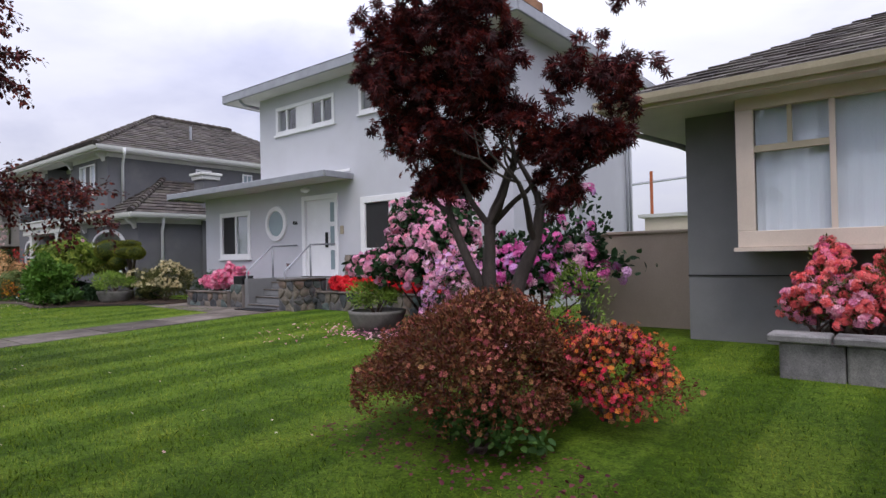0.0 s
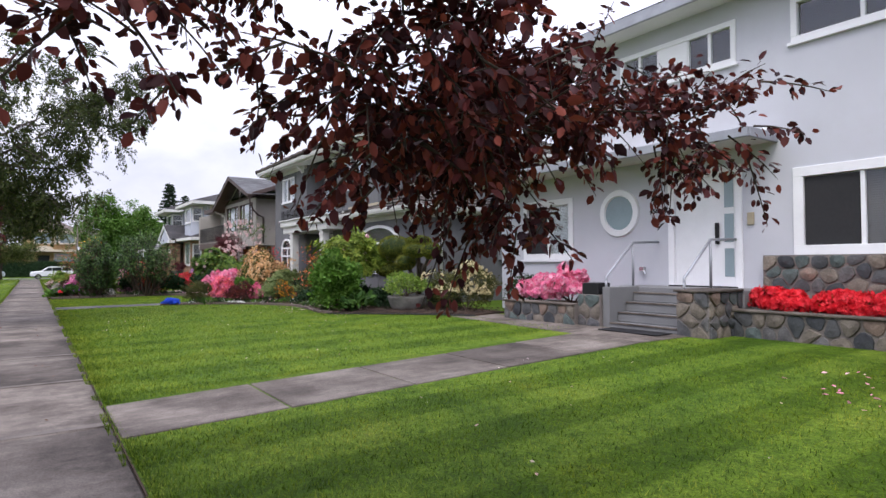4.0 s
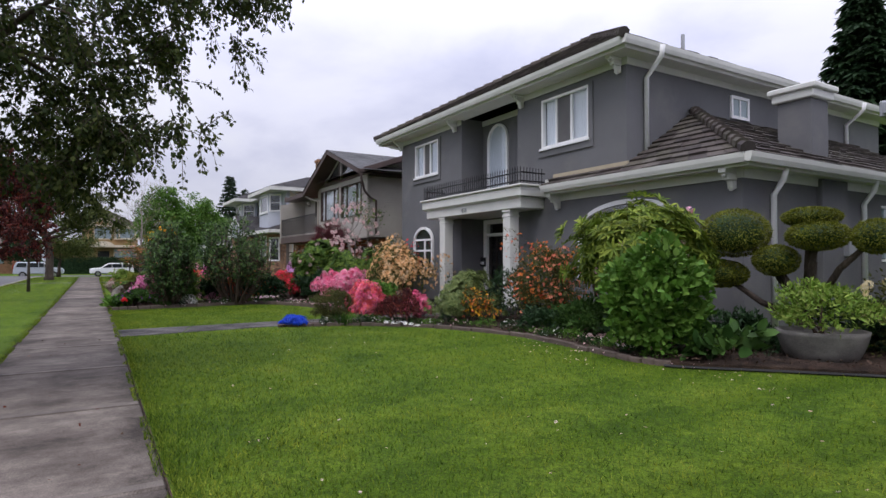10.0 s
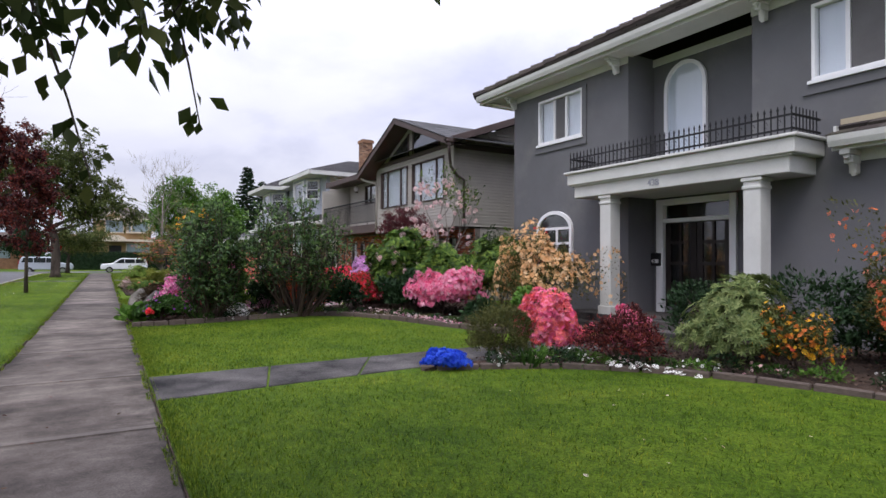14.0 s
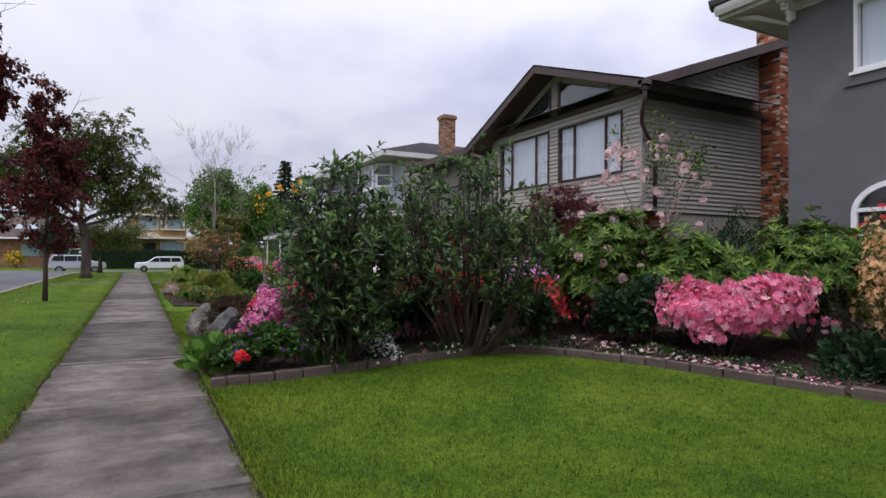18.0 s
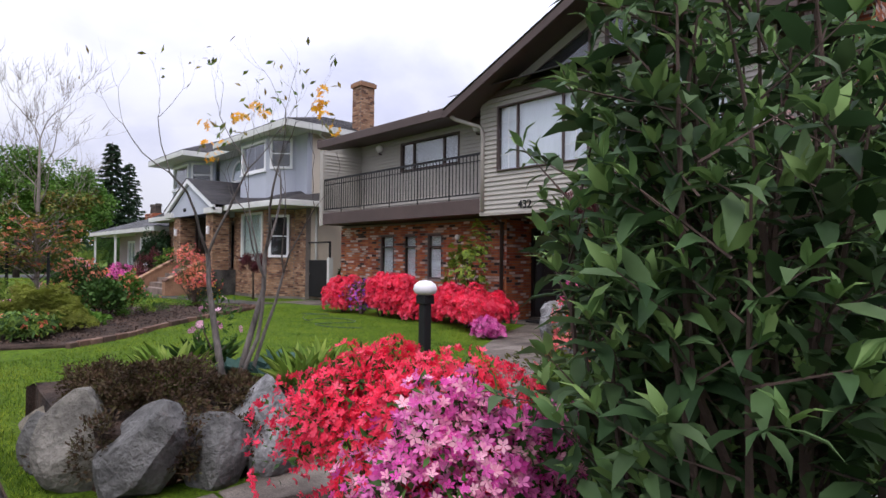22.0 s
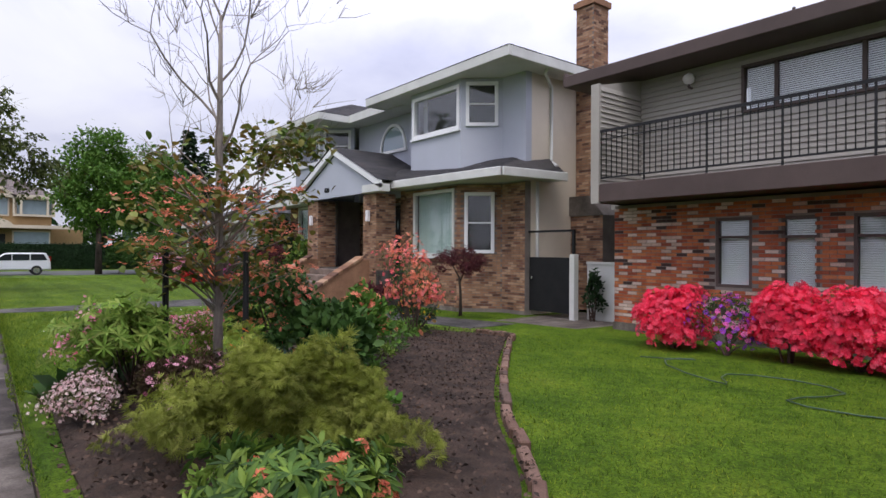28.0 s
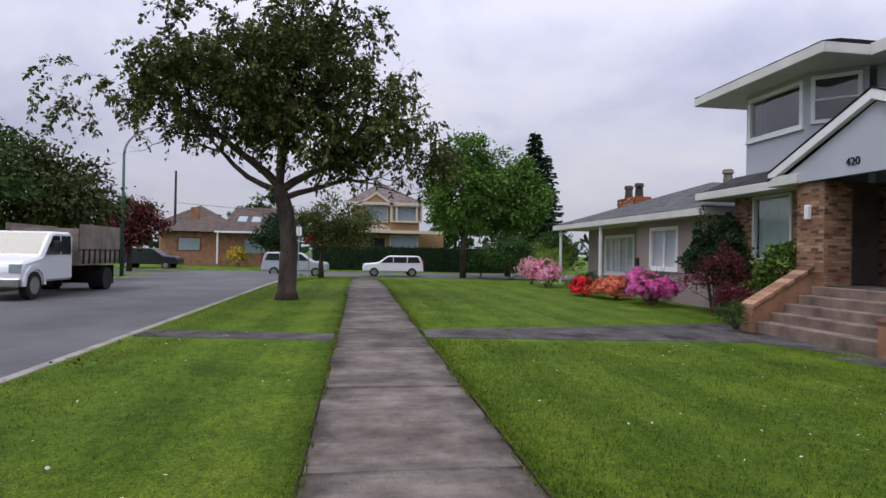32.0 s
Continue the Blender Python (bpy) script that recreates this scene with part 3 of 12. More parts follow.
def arch_window(parent, x0, x1, z0, zs, zt, y, frame, fw=0.08, bars=(), cross=(), inside=None, label=""):
    """A window with an arched head."""
    outer = [(x0, z0), *arch_pts(x0, x1, zs, zt), (x1, z0)]
    inner = [(x0 + fw, z0 + fw), *arch_pts(x0 + fw, x1 - fw, zs, zt - fw), (x1 - fw, z0 + fw)]
    m = Mesh()
    k = len(outer)
    for i in range(k):
        j = (i + 1) % k
        a, b, c, d = outer[i], outer[j], inner[j], inner[i]
        for yy in (y - 0.05, y + 0.05):
            m.poly((a[0], yy, a[1]), (b[0], yy, b[1]), (c[0], yy, c[1]), (d[0], yy, d[1]))
        m.poly((a[0], y - 0.05, a[1]), (b[0], y - 0.05, b[1]), (b[0], y + 0.05, b[1]), (a[0], y + 0.05, a[1]))
        m.poly((d[0], y - 0.05, d[1]), (c[0], y - 0.05, c[1]), (c[0], y + 0.05, c[1]), (d[0], y + 0.05, d[1]))
    w = part("window", m, frame, parent, label)
    pane = part("pane", Mesh().prism(inner, "y", y - 0.012, y - 0.006), M["glass"], w)
    pane.visible_shadow = False
    for b in bars:
        part("mullion", Mesh().box(b - 0.03, b + 0.03, y - 0.035, y - 0.014, z0 + fw, zs + 0.02), frame, w)
    for c in cross:
        part("glazing_bar", Mesh().box(x0 + fw, x1 - fw, y - 0.04, y - 0.013, c - 0.03, c + 0.03), frame, w)
    # the default near-black backing carries the room's shade in its colour
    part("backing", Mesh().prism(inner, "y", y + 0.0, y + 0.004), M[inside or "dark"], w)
    return w


def course_roof(m, a, b, c, d, step, width, thick, rng, lap=0.03):
    """Courses of tiles or shingles on the face a, b (eave, from one end to the other), c, d (top, above b and a)."""
    a, b, c, d = (Vector(p) for p in (a, b, c, d))
    n = (b - a).cross(d - a).normalized()
    if n.z < 0:
        n = -n
    length = ((d - a).length + (c - b).length) / 2
    rows = max(1, int(((a + b) / 2 - (c + d) / 2).length / step))
    for i in range(rows):
        s0, s1 = i / rows, min(1.0, (i + 1) / rows + 0.03)
        l0, r0, l1, r1 = a.lerp(d, s0), b.lerp(c, s0), a.lerp(d, s1), b.lerp(c, s1)
        w = (r0 - l0).length
        k = max(1, int(w / width))
        cuts = [0.0] + [(j + 0.5 * (i % 2) * 0.5 + rng.uniform(-0.12, 0.12)) / k for j in range(1, k)] + [1.0]
        for u, v in zip(cuts, cuts[1:]):
            v2 = v - 0.012 / max(w, 0.1)
            h = thick * rng.uniform(0.75, 1.2)
            p, q = l0.lerp(r0, u) + n * h, l0.lerp(r0, v2) + n * h
            rr, ss = l1.lerp(r1, v2) + n * 0.004, l1.lerp(r1, u) + n * 0.004
            nn = len(m.v)
            low = n * (h - 0.002)
            m.v += [tuple(t) for t in (p, q, rr, ss, p - low, q - low)]
            m.f += [(nn, nn + 1, nn + 2, nn + 3), (nn, nn + 4, nn + 5, nn + 1)]


def bricks(parent, where_fn, w, h, holes, single, joined, near, name="brick", bw=0.195, bh=0.052, gap=0.011, proud=0.008, seed=1):
    """Running bond over a w by h panel; where_fn(u, v, out) gives the place. Bricks inside the range near become objects, the rest one mesh."""
    rng = random.Random(seed)
    protos, rest, count = {}, Mesh(), 0
    row, v = 0, 0.0
    while v + bh <= h + 0.01:
        u = -(bw + gap) / 2 if row % 2 else 0.0
        while u < w:
            a, b = max(u, 0), min(u + bw, w)
            u += bw + gap
            if b - a < 0.04:
                continue
            if any(hx0 - 0.01 < (a + b) / 2 < hx1 + 0.01 and hz0 - 0.02 < v + bh / 2 < hz1 + 0.02 for hx0, hx1, hz0, hz1 in holes):
                continue
            out = proud * rng.uniform(0.6, 1.4)
            cs = [where_fn(s, t, o) for o in (0.0, out) for s, t in ((a, v), (b, v), (b, v + bh), (a, v + bh))]
            fs = [(4, 5, 6, 7), (0, 1, 5, 4), (1, 2, 6, 5), (2, 3, 7, 6), (3, 0, 4, 7)]
            if near[0] < a < near[1] and near[2] < v < near[3] and count < 260 and abs(b - a - bw) < 0.001:
                count += 1
                c0 = Vector(cs[0])
                if "p" not in protos:
                    pm = Mesh()
                    pm.v, pm.f = [tuple(Vector(c) - c0) for c in cs], fs
                    protos["p"] = pm.mesh(name, single)
                ob = new(name, protos["p"])
                ob.parent = parent
                ob.location = c0
                ob.matrix_parent_inverse = PLACE[parent.name].inverted()
            else:
                n = len(rest.v)
                rest.v += [tuple(c) for c in cs]
                rest.f += [tuple(n + i for i in f) for f in fs]
        row += 1
        v += bh + gap
    if rest.v:
        part("brickwork", rest, joined, parent, kind="stuff")


def text(words, size, place, turn, material, parent=None, name="house_number", depth=0.01):
    cu = bpy.data.curves.new(name, "FONT")
    cu.body, cu.size, cu.extrude = words, size, depth
    tmp = bpy.data.objects.new(name, cu)
    me = tmp.to_mesh().copy()
    tmp.to_mesh_clear()
    bpy.data.objects.remove(tmp)
    me.transform(Matrix.Translation(place) @ Euler([radians(a) for a in turn]).to_matrix().to_4x4())
    me.materials.clear()
    me.materials.append(material)
    return hang(new(name, me), parent)


def gutter(parent, pts, material, w=0.12, h=0.12, name="gutter"):
    """An eaves gutter with a rolled edge along straight runs between points."""
    for p, q in zip(pts, pts[1:]):
        p, q = Vector(p), Vector(q)
        d = (q - p).normalized()
        o = Vector((d.y, -d.x, 0)) * w
        m = Mesh()
        prof = [(0, 0), (0.75, -0.1), (1.0, 0.45), (1.08, 1.0), (0.95, 1.03), (0.0, 1.03)]
        n = len(prof)
        for e in (p, q):
            m.v += [tuple(e + o * s + Vector((0, 0, h * t))) for s, t in prof]
        m.f += [tuple(range(n)), tuple(range(2 * n - 1, n - 1, -1))] + [(i, (i + 1) % n, n + (i + 1) % n, n + i) for i in range(n)]
        part(name, m, material, parent)


def downpipe(parent, pts, material, r=0.04, name="downpipe"):
    part(name, Mesh().tube(pts, r, 8), material, parent, smooth=True)


def ground_z(x, y):
    """The lots rise gently from the pavement towards the house at the start."""
    s = min(1.0, max(0.0, (x + 30) / 8))
    t = min(1.0, max(0.0, (-40 - x) / 8)) if x < -40 else 0.0
    f = min(1.0, max(0.0, -(x + 76) / 12)) if x < -76 else 0.0
    base = 0.02 + (0.02 * s - 0.012 * t) * min(max(y - 0.2, 0.0), 8.0)
    return base - 0.25 * f

# ---- ground, pavement, road ----
def patch(name, outline_x, outline_y, material, lift, label, category, nx=60, ny=16, kind="structure"):
    m = Mesh()
    x0, x1 = outline_x
    y0, y1 = outline_y
    for i in range(nx + 1):
        for j in range(ny + 1):
            x, y = x0 + (x1 - x0) * i / nx, y0 + (y1 - y0) * j / ny
            m.v.append((x, y, ground_z(x, y) + lift))
    m.f = [(i * (ny + 1) + j, (i + 1) * (ny + 1) + j, (i + 1) * (ny + 1) + j + 1, i * (ny + 1) + j + 1) for i in range(nx) for j in range(ny)]
    ob = new(name, m.mesh(name, material, smooth=True))
    PLACE[ob.name] = Matrix.Identity(4)
    return tagged(ob, label, category, kind=kind)


ground = Mesh()
gx = [-900, -400, -200, -140] + [-116 + 2 * i for i in range(66)] + [40, 90, 300, 900]
gy = [-900, -300, -80, -40, -20, -13.4, -13.2, -12.9, -4.78, -4.72, -4.5, -3, -1.6, -1.312, -1.3, 0.2, 0.212] + [0.2 + 0.5 * i for i in range(1, 30)] + [18, 24, 40, 90, 300, 900]


def sheet_z(x, y):
    z = ground_z(x, y)
    road = (-12.95 < y < -4.75 and x > -104) or (-101.5 < x < -91)
    return z - 0.2 if road else (z - 0.16 if -1.3 <= y <= 0.2 and x > -88 else z)


for x in gx:
    for y in gy:
        ground.v.append((x, y, sheet_z(x, y)))
ny = len(gy)
ground.f = [(i * ny + j, (i + 1) * ny + j, (i + 1) * ny + j + 1, i * ny + j + 1) for i in range(len(gx) - 1) for j in range(ny - 1)]
tagged(hang(new("ground", ground.mesh("ground", M["lawn"], smooth=True)), None), "mown green lawn ground running to the horizon", "ground", kind="structure")

road = Mesh().box(-91, 200, -12.9, -4.72, -0.5, -0.135)
tagged(hang(new("road", road.mesh("road", M["asphalt"])), None), "worn grey asphalt residential street", "road", kind="structure")
road = Mesh().box(-101, -91, -200, 200, -0.6, -0.33)
tagged(hang(new("road", road.mesh("road", M["asphalt"])), None), "grey asphalt cross street at the end of the block", "road", kind="structure")
ramp_m = Mesh().poly((-91.3, -12.9, -0.329), (-91.3, -4.7, -0.329), (-86, -4.72, -0.132), (-86, -12.9, -0.132))
tagged(hang(new("road", ramp_m.mesh("road", M["asphalt"])), None), "asphalt apron where the two streets meet", "road", kind="structure")
for y0, y1 in ((-4.74, -4.58), (-13.06, -12.9)):
    k = thing("kerb", "low mossy concrete kerb along the street", "kerb", -20, y0, 0, kind="structure")
    for i in range(46):
        x = 30 - 2.6 * i
        part("kerb_stone", Mesh().box(x - 2.59, x, y0, y1, -0.4 + min(0, (x + 78) * 0.01), 0.03 + min(0, max(-0.25, (x + 76) / 48))), M["kerb"], k, bevel=0.02)

pave = thing("pavement", "stained concrete slab pavement with dark joints", "pavement", -30, -0.5, 0, kind="structure")
rng = random.Random(4)
for k in range(-8, 31):
    x1 = -13.02 - 2.41 * k
    x0 = x1 - 2.41
    m = Mesh()
    tilt = rng.uniform(-0.004, 0.004)
    z = 0.012 + tilt - (0.25 * min(1, max(0, -(x0 + 76) / 12)) if x0 < -76 else 0)
    m.box(x0 + 0.011, x1 - 0.011, -1.3, 0.2, z - 0.12, z)
    slab = part("slab", m, M["concrete"], pave, bevel=0.014)
    if rng.random() < 0.85:
        part("trowelled_margin", Mesh().box(x1 - 0.11 - rng.uniform(0, 0.05), x1 - 0.026, -1.285, 0.185, z - 0.002, z + 0.003), M["margin"], slab, "paler trowelled margin along the joint")
for ya, yb in ((0.2, 0.211), (-1.311, -1.3)):
    part("soil_edge", Mesh().box(-76, 12, ya, yb, -0.12, 0.02), M["soil"], pave, "dark soil line where the turf is cut back")


def strip(name, pts_l, pts_r, material, z, label, parent_label="path", thick=0.08, joint=0.012):
    """A path of slabs between two edge lines given as matching points."""
    t = thing(name, label, "path", pts_l[0][0], pts_l[0][1], 0, kind="structure")
    for (a, b), (c, d) in zip(zip(pts_l, pts_l[1:]), zip(pts_r, pts_r[1:])):
        m = Mesh()
        A, B, C, D = (Vector((*p, 0)) for p in (a, b, d, c))
        u = (B - A).normalized() * joint
        q = [A + u, B - u, C - u, D + u]
        h = [ground_z(p.x, p.y) + z for p in q]
        n = len(m.v)
        m.v += [(p.x, p.y, hh) for p, hh in zip(q, h)] + [(p.x, p.y, hh - thick) for p, hh in zip(q, h)]
        m.f += [(0, 1, 2, 3), (7, 6, 5, 4), (0, 4, 5, 1), (1, 5, 6, 2), (2, 6, 7, 3), (3, 7, 4, 0)]
        part("slab", m, material, t, bevel=0.008)
    return t


def run(p, q, n):
    return [(p[0] + (q[0] - p[0]) * i / n, p[1] + (q[1] - p[1]) * i / n) for i in range(n + 1)]


strip("garden_path", run((-13.75, 0.21), (-14.3, 7.2), 5) + [(-14.9, 8.4)], run((-12.5, 0.21), (-12.9, 7.2), 5) + [(-12.8, 8.4)], M["path_concrete"], 0.012,
      "narrow concrete path from the pavement to the front steps")
strip("garden_path", [(-14.3, 7.3), (-18.2, 7.5)], [(-14.3, 8.3), (-18.2, 8.7)], M["path_concrete"], 0.008, "short concrete path along the stone planter")
strip("garden_path", run((-29.6, 0.21), (-29.75, 4.3), 3) + [(-30.0, 8.6)], run((-28.4, 0.21), (-28.7, 3.4), 3) + [(-28.4, 8.6)], M["aggregate"], 0.012,
      "dark exposed-aggregate path to the columned porch")
strip("garden_path", [(-38.17, 0.21), (-38.2, 1.1), (-38.42, 2.5), (-38.95, 4.42), (-39.9, 5.4), (-41.1, 6.4), (-42.1, 8.0), (-43.0, 10.0)],
      [(-37.1, 0.21), (-37.15, 1.1), (-37.4, 2.5), (-37.95, 4.6), (-38.7, 5.7), (-40.05, 6.75), (-41.05, 8.4), (-41.7, 10.0)], M["path_concrete"], 0.012, "curved concrete path to the dark double door")
strip("garden_path", run((-60.9, 0.21), (-62.4, 6.9), 4) + [(-62.6, 7.6)], run((-59.9, 0.21), (-59.7, 6.1), 4) + [(-58.2, 6.9)], M["aggregate"], 0.012,
      "aggregate path from the pavement to the brick steps")
strip("garden_path", [(-58.2, 6.2), (-52.2, 7.6)], [(-58.2, 7.4), (-52.2, 8.9)], M["aggregate"], 0.008, "aggregate path along the brick house front")
strip("garden_path", [(-61.0, -4.55), (-60.4, -1.32)], [(-60.2, -4.55), (-59.6, -1.32)], M["aggregate"], 0.008, "short aggregate path across the grass verge")
strip("garden_path", [(-53.0, 9.0), (-50.9, 9.3)], [(-53.0, 12.0), (-50.6, 12.0)], M["path_concrete"], 0.006, "concrete side path behind the black gate")

# ---- houses ----
def stones(parent, x0, x1, z0, z1, y, seed, single="field_stone", side=None, size=0.26):
    """Irregular many-sided field stones laid in mortar on a face looking to -y (or along x where side gives the x of the face)."""
    rng = random.Random(seed)
    nx, nz = max(1, round((x1 - x0) / size)), max(1, round((z1 - z0) / (size * 0.85)))
    seeds = [(x0 + (x1 - x0) * (i + 0.5 + (0.25 if k % 2 else -0.25) * (nx > 1) + rng.uniform(-0.3, 0.3)) / nx, z0 + (z1 - z0) * (k + 0.5 + rng.uniform(-0.33, 0.33)) / nz) for i in range(nx) for k in range(nz)]
    for p in seeds:
        cell = [(x0, z0), (x1, z0), (x1, z1), (x0, z1)]
        for q in seeds:
            d = (q[0] - p[0], q[1] - p[1])
            n = math.hypot(*d)
            if q is p or n > 3 * size:
                continue
            lim = (d[0] * (p[0] + q[0]) + d[1] * (p[1] + q[1])) / 2 - 0.011 * n
            f = [d[0] * u + d[1] * v - lim for u, v in cell]
            new_cell = []
            for i, (c, e) in enumerate(zip(cell, cell[1:] + cell[:1])):
                fc, fe = f[i], f[(i + 1) % len(cell)]
                if fc <= 0:
                    new_cell.append(c)
                if (fc < 0 < fe) or (fe < 0 < fc):
                    t = fc / (fc - fe)
                    new_cell.append((c[0] + (e[0] - c[0]) * t, c[1] + (e[1] - c[1]) * t))
            cell = new_cell
            if len(cell) < 3:
                break
        if len(cell) < 3:
            continue
        out = []
        for c, e in zip(cell, cell[1:] + cell[:1]):
            out += [(c[0] * 0.8 + e[0] * 0.2, c[1] * 0.8 + e[1] * 0.2), (c[0] * 0.2 + e[0] * 0.8, c[1] * 0.2 + e[1] * 0.8)]
        n, cx, cz, k = len(out), sum(c[0] for c in out) / len(out), sum(c[1] for c in out) / len(out), rng.uniform(0.02, 0.05)
        m = Mesh()
        m.v = [(u, y + 0.01, v) for u, v in out] + [(u + (cx - u) * 0.1, y - k * 0.7, v + (cz - v) * 0.1) for u, v in out] + [(cx, y - k - rng.uniform(0, 0.015), cz)]
        m.f = [(i, (i + 1) % n, n + (i + 1) % n, n + i) for i in range(n)] + [(n + i, n + (i + 1) % n, 2 * n) for i in range(n)]
        if side is not None:
            m.v = [(side + (y - q) * (1 if parent["face"] > 0 else -1), p_, r) for p_, q, r in m.v]
        part("stone", m, M[single], parent)


def simple_pipe(parent, x, y, ztop, zbot, material, reach=0.5, along="y"):
    dx, dy = (0, reach) if along == "y" else (-reach, 0)
    downpipe(parent, [(x, y, ztop), (x, y, ztop - 0.12), (x + dx, y + dy, ztop - 0.45), (x + dx, y + dy, zbot)], material)


# the pale grey house, number 456
h1 = thing("house", "pale grey stucco two-storey house with white windows", "house", -13, 10.1, 0.1)
Y = 10.08
holes_low = [(-18.52, -16.83, 1.47, 2.93), (-14.2, -12.9, 0.93, 3.05), (-11.95, -8.3, 1.5, 2.96)]
holes_up = [(-15.43, -12.88, 5.02, 5.82), (-11.94, -8.3, 5.07, 5.83)]
m = wall_cells(Mesh(), -19.4, -7.42, 0.0, 3.45, Y, Y + 0.2, holes_low)
part("wall", m, M["grey_stucco"], h1, "pale grey stucco wall")
part("wall", wall_cells(Mesh(), -16.25, -7.42, 3.45, 6.2, Y, Y + 0.2, holes_up), M["grey_stucco"], h1)
part("wall", Mesh().box(-7.62, -7.42, Y + 0.2, 16.8, 0, 6.2), M["grey_stucco"], h1)
part("wall", Mesh().box(-16.25, -16.05, Y + 0.2, 16.8, 3.4, 6.2).box(-19.4, -19.2, Y + 0.2, 14, 0, 3.45).box(-19.2, -7.62, 16.6, 16.8, 0, 6.2), M["grey_stucco"], h1)
part("corner_trim", Mesh().box(-7.5, -7.4, Y - 0.025, Y + 0.02, 0.2, 6.1), M["grey_stucco"], h1)
window(h1, -18.52, -16.83, 1.47, 2.93, Y, M["white"], 0.14, [-17.66], inside="blind", label="white framed two-light window with blind")
part("insect_screen", Mesh().box(-18.36, -17.7, Y + 0.02, Y + 0.03, 1.62, 2.78), M["dark"], h1)
window(h1, -11.95, -8.3, 1.5, 2.96, Y, M["white"], 0.16, [-10.95, -9.1], inside="blind_dark", label="wide white three-light picture window")
part("insect_screen", Mesh().box(-11.78, -11.0, Y + 0.02, Y + 0.03, 1.67, 2.78).box(-9.05, -8.47, Y + 0.02, Y + 0.03, 1.67, 2.78), M["dark"], h1)
window(h1, -11.94, -8.3, 5.07, 5.83, Y, M["white"], 0.1, [-10.9, -9.15], inside="room", label="long white upper window")
part("notice", Mesh().box(-9.75, -9.45, Y + 0.055, Y + 0.06, 5.35, 5.6), M["white"], h1)
w = window(h1, -15.43, -12.88, 5.02, 5.82, Y, M["white"], 0.1, [-14.95, -14.5, -13.85, -13.4], inside="room", label="paired white upper windows with a panel between")
part("panel", Mesh().box(-14.5, -13.85, Y - 0.01, Y + 0.03, 5.12, 5.72), M["white"], w)
# round window
m = Mesh()
for a, b in zip(range(28), range(1, 29)):
    p, q = 2 * math.pi * a / 28, 2 * math.pi * b / 28
    ring = lambda r, t, yy: (-15.5 + r * math.cos(t), yy, 2.46 + r * math.sin(t))
    m.poly(ring(0.5, p, Y - 0.05), ring(0.5, q, Y - 0.05), ring(0.38, q, Y - 0.06), ring(0.38, p, Y - 0.06))
    m.poly(ring(0.5, p, Y - 0.05), ring(0.5, q, Y - 0.05), ring(0.52, q, Y + 0.01), ring(0.52, p, Y + 0.01))
    m.poly(ring(0.38, p, Y - 0.06), ring(0.38, q, Y - 0.06), ring(0.36, q, Y - 0.01), ring(0.36, p, Y - 0.01))
w = part("window", m, M["white"], h1, "round porthole window with white surround", smooth=True)
part("pane", Mesh().prism([(-15.5 + 0.38 * math.cos(t * 0.2244), 2.46 + 0.38 * math.sin(t * 0.2244)) for t in range(28)], "y", Y - 0.02, Y - 0.01), M["frost"], w)
# front door
m = Mesh().box(-14.3, -14.17, Y - 0.04, Y + 0.1, 0.93, 3.15).box(-12.93, -12.81, Y - 0.04, Y + 0.1, 0.93, 3.15).box(-14.17, -12.93, Y - 0.04, Y + 0.1, 3.02, 3.15)
m.box(-14.3, -12.81, Y - 0.1, Y + 0.1, 0.89, 0.93)
d = part("front_door", m, M["white"], h1, "white front door with three narrow frosted lights", 0.006)
part("door_leaf", Mesh().box(-14.17, -12.93, Y + 0.04, Y + 0.09, 0.935, 3.02), M["white"], d)
for z in (1.12, 1.76, 2.4):
    part("light", Mesh().box(-13.17, -13.0, Y + 0.028, Y + 0.045, z, z + 0.52), M["frost"], d)
part("handle", Mesh().box(-13.33, -13.27, Y - 0.03, Y + 0.04, 1.72, 2.12), M["black_metal"], d, "dark vertical pull handle", 0.01)
part("threshold", Mesh().box(-14.25, -12.86, Y - 0.12, Y - 0.101, 0.92, 0.945), M["black_metal"], d)
t = text("456", 0.145, (-14.74, Y - 0.012, 2.39), (90, 0, 0), M["black_metal"], h1)
part("doorbell", Mesh().box(-12.72, -12.6, Y - 0.04, Y, 2.05, 2.27), M["ochre_trim"], h1, "small beige entry phone", 0.01)
part("wall_tap", Mesh().box(-14.95, -14.85, Y - 0.09, Y, 1.22, 1.3).tube([(-14.86, Y - 0.06, 1.22), (-14.8, Y - 0.09, 1.15)], 0.02), M["chrome"], h1)
part("porch_lamp", Mesh().lathe(-13.75, 9.75, [(0.03, 3.34), (0.14, 3.3), (0.12, 3.24), (0.02, 3.2)], 12), M["white"], h1, smooth=True)
part("wall_lamp", Mesh().lathe(-7.33, 13.2, [(0.02, 2.75), (0.08, 2.7), (0.09, 2.6), (0.02, 2.55)], 12), M["white"], h1, smooth=True)
# canopy and low roof
part("canopy", Mesh().box(-20.0, -16.0, 9.15, 14.2, 3.45, 3.6).box(-16.0, -12.25, 9.15, Y, 3.46, 3.58), M["trim_grey"], h1, "thin flat canopy roof with gutter", 0.02)
part("canopy_fascia", Mesh().box(-20.04, -12.2, 9.08, 9.15, 3.43, 3.6).box(-20.08, -20.0, 9.1, 14.2, 3.4, 3.62).box(-12.25, -12.18, 9.15, Y, 3.44, 3.6), M["grey_metal"], h1, bevel=0.012)
part("flashing", Mesh().box(-16.2, -12.3, Y - 0.03, Y + 0.01, 3.68, 3.74), M["white"], h1)
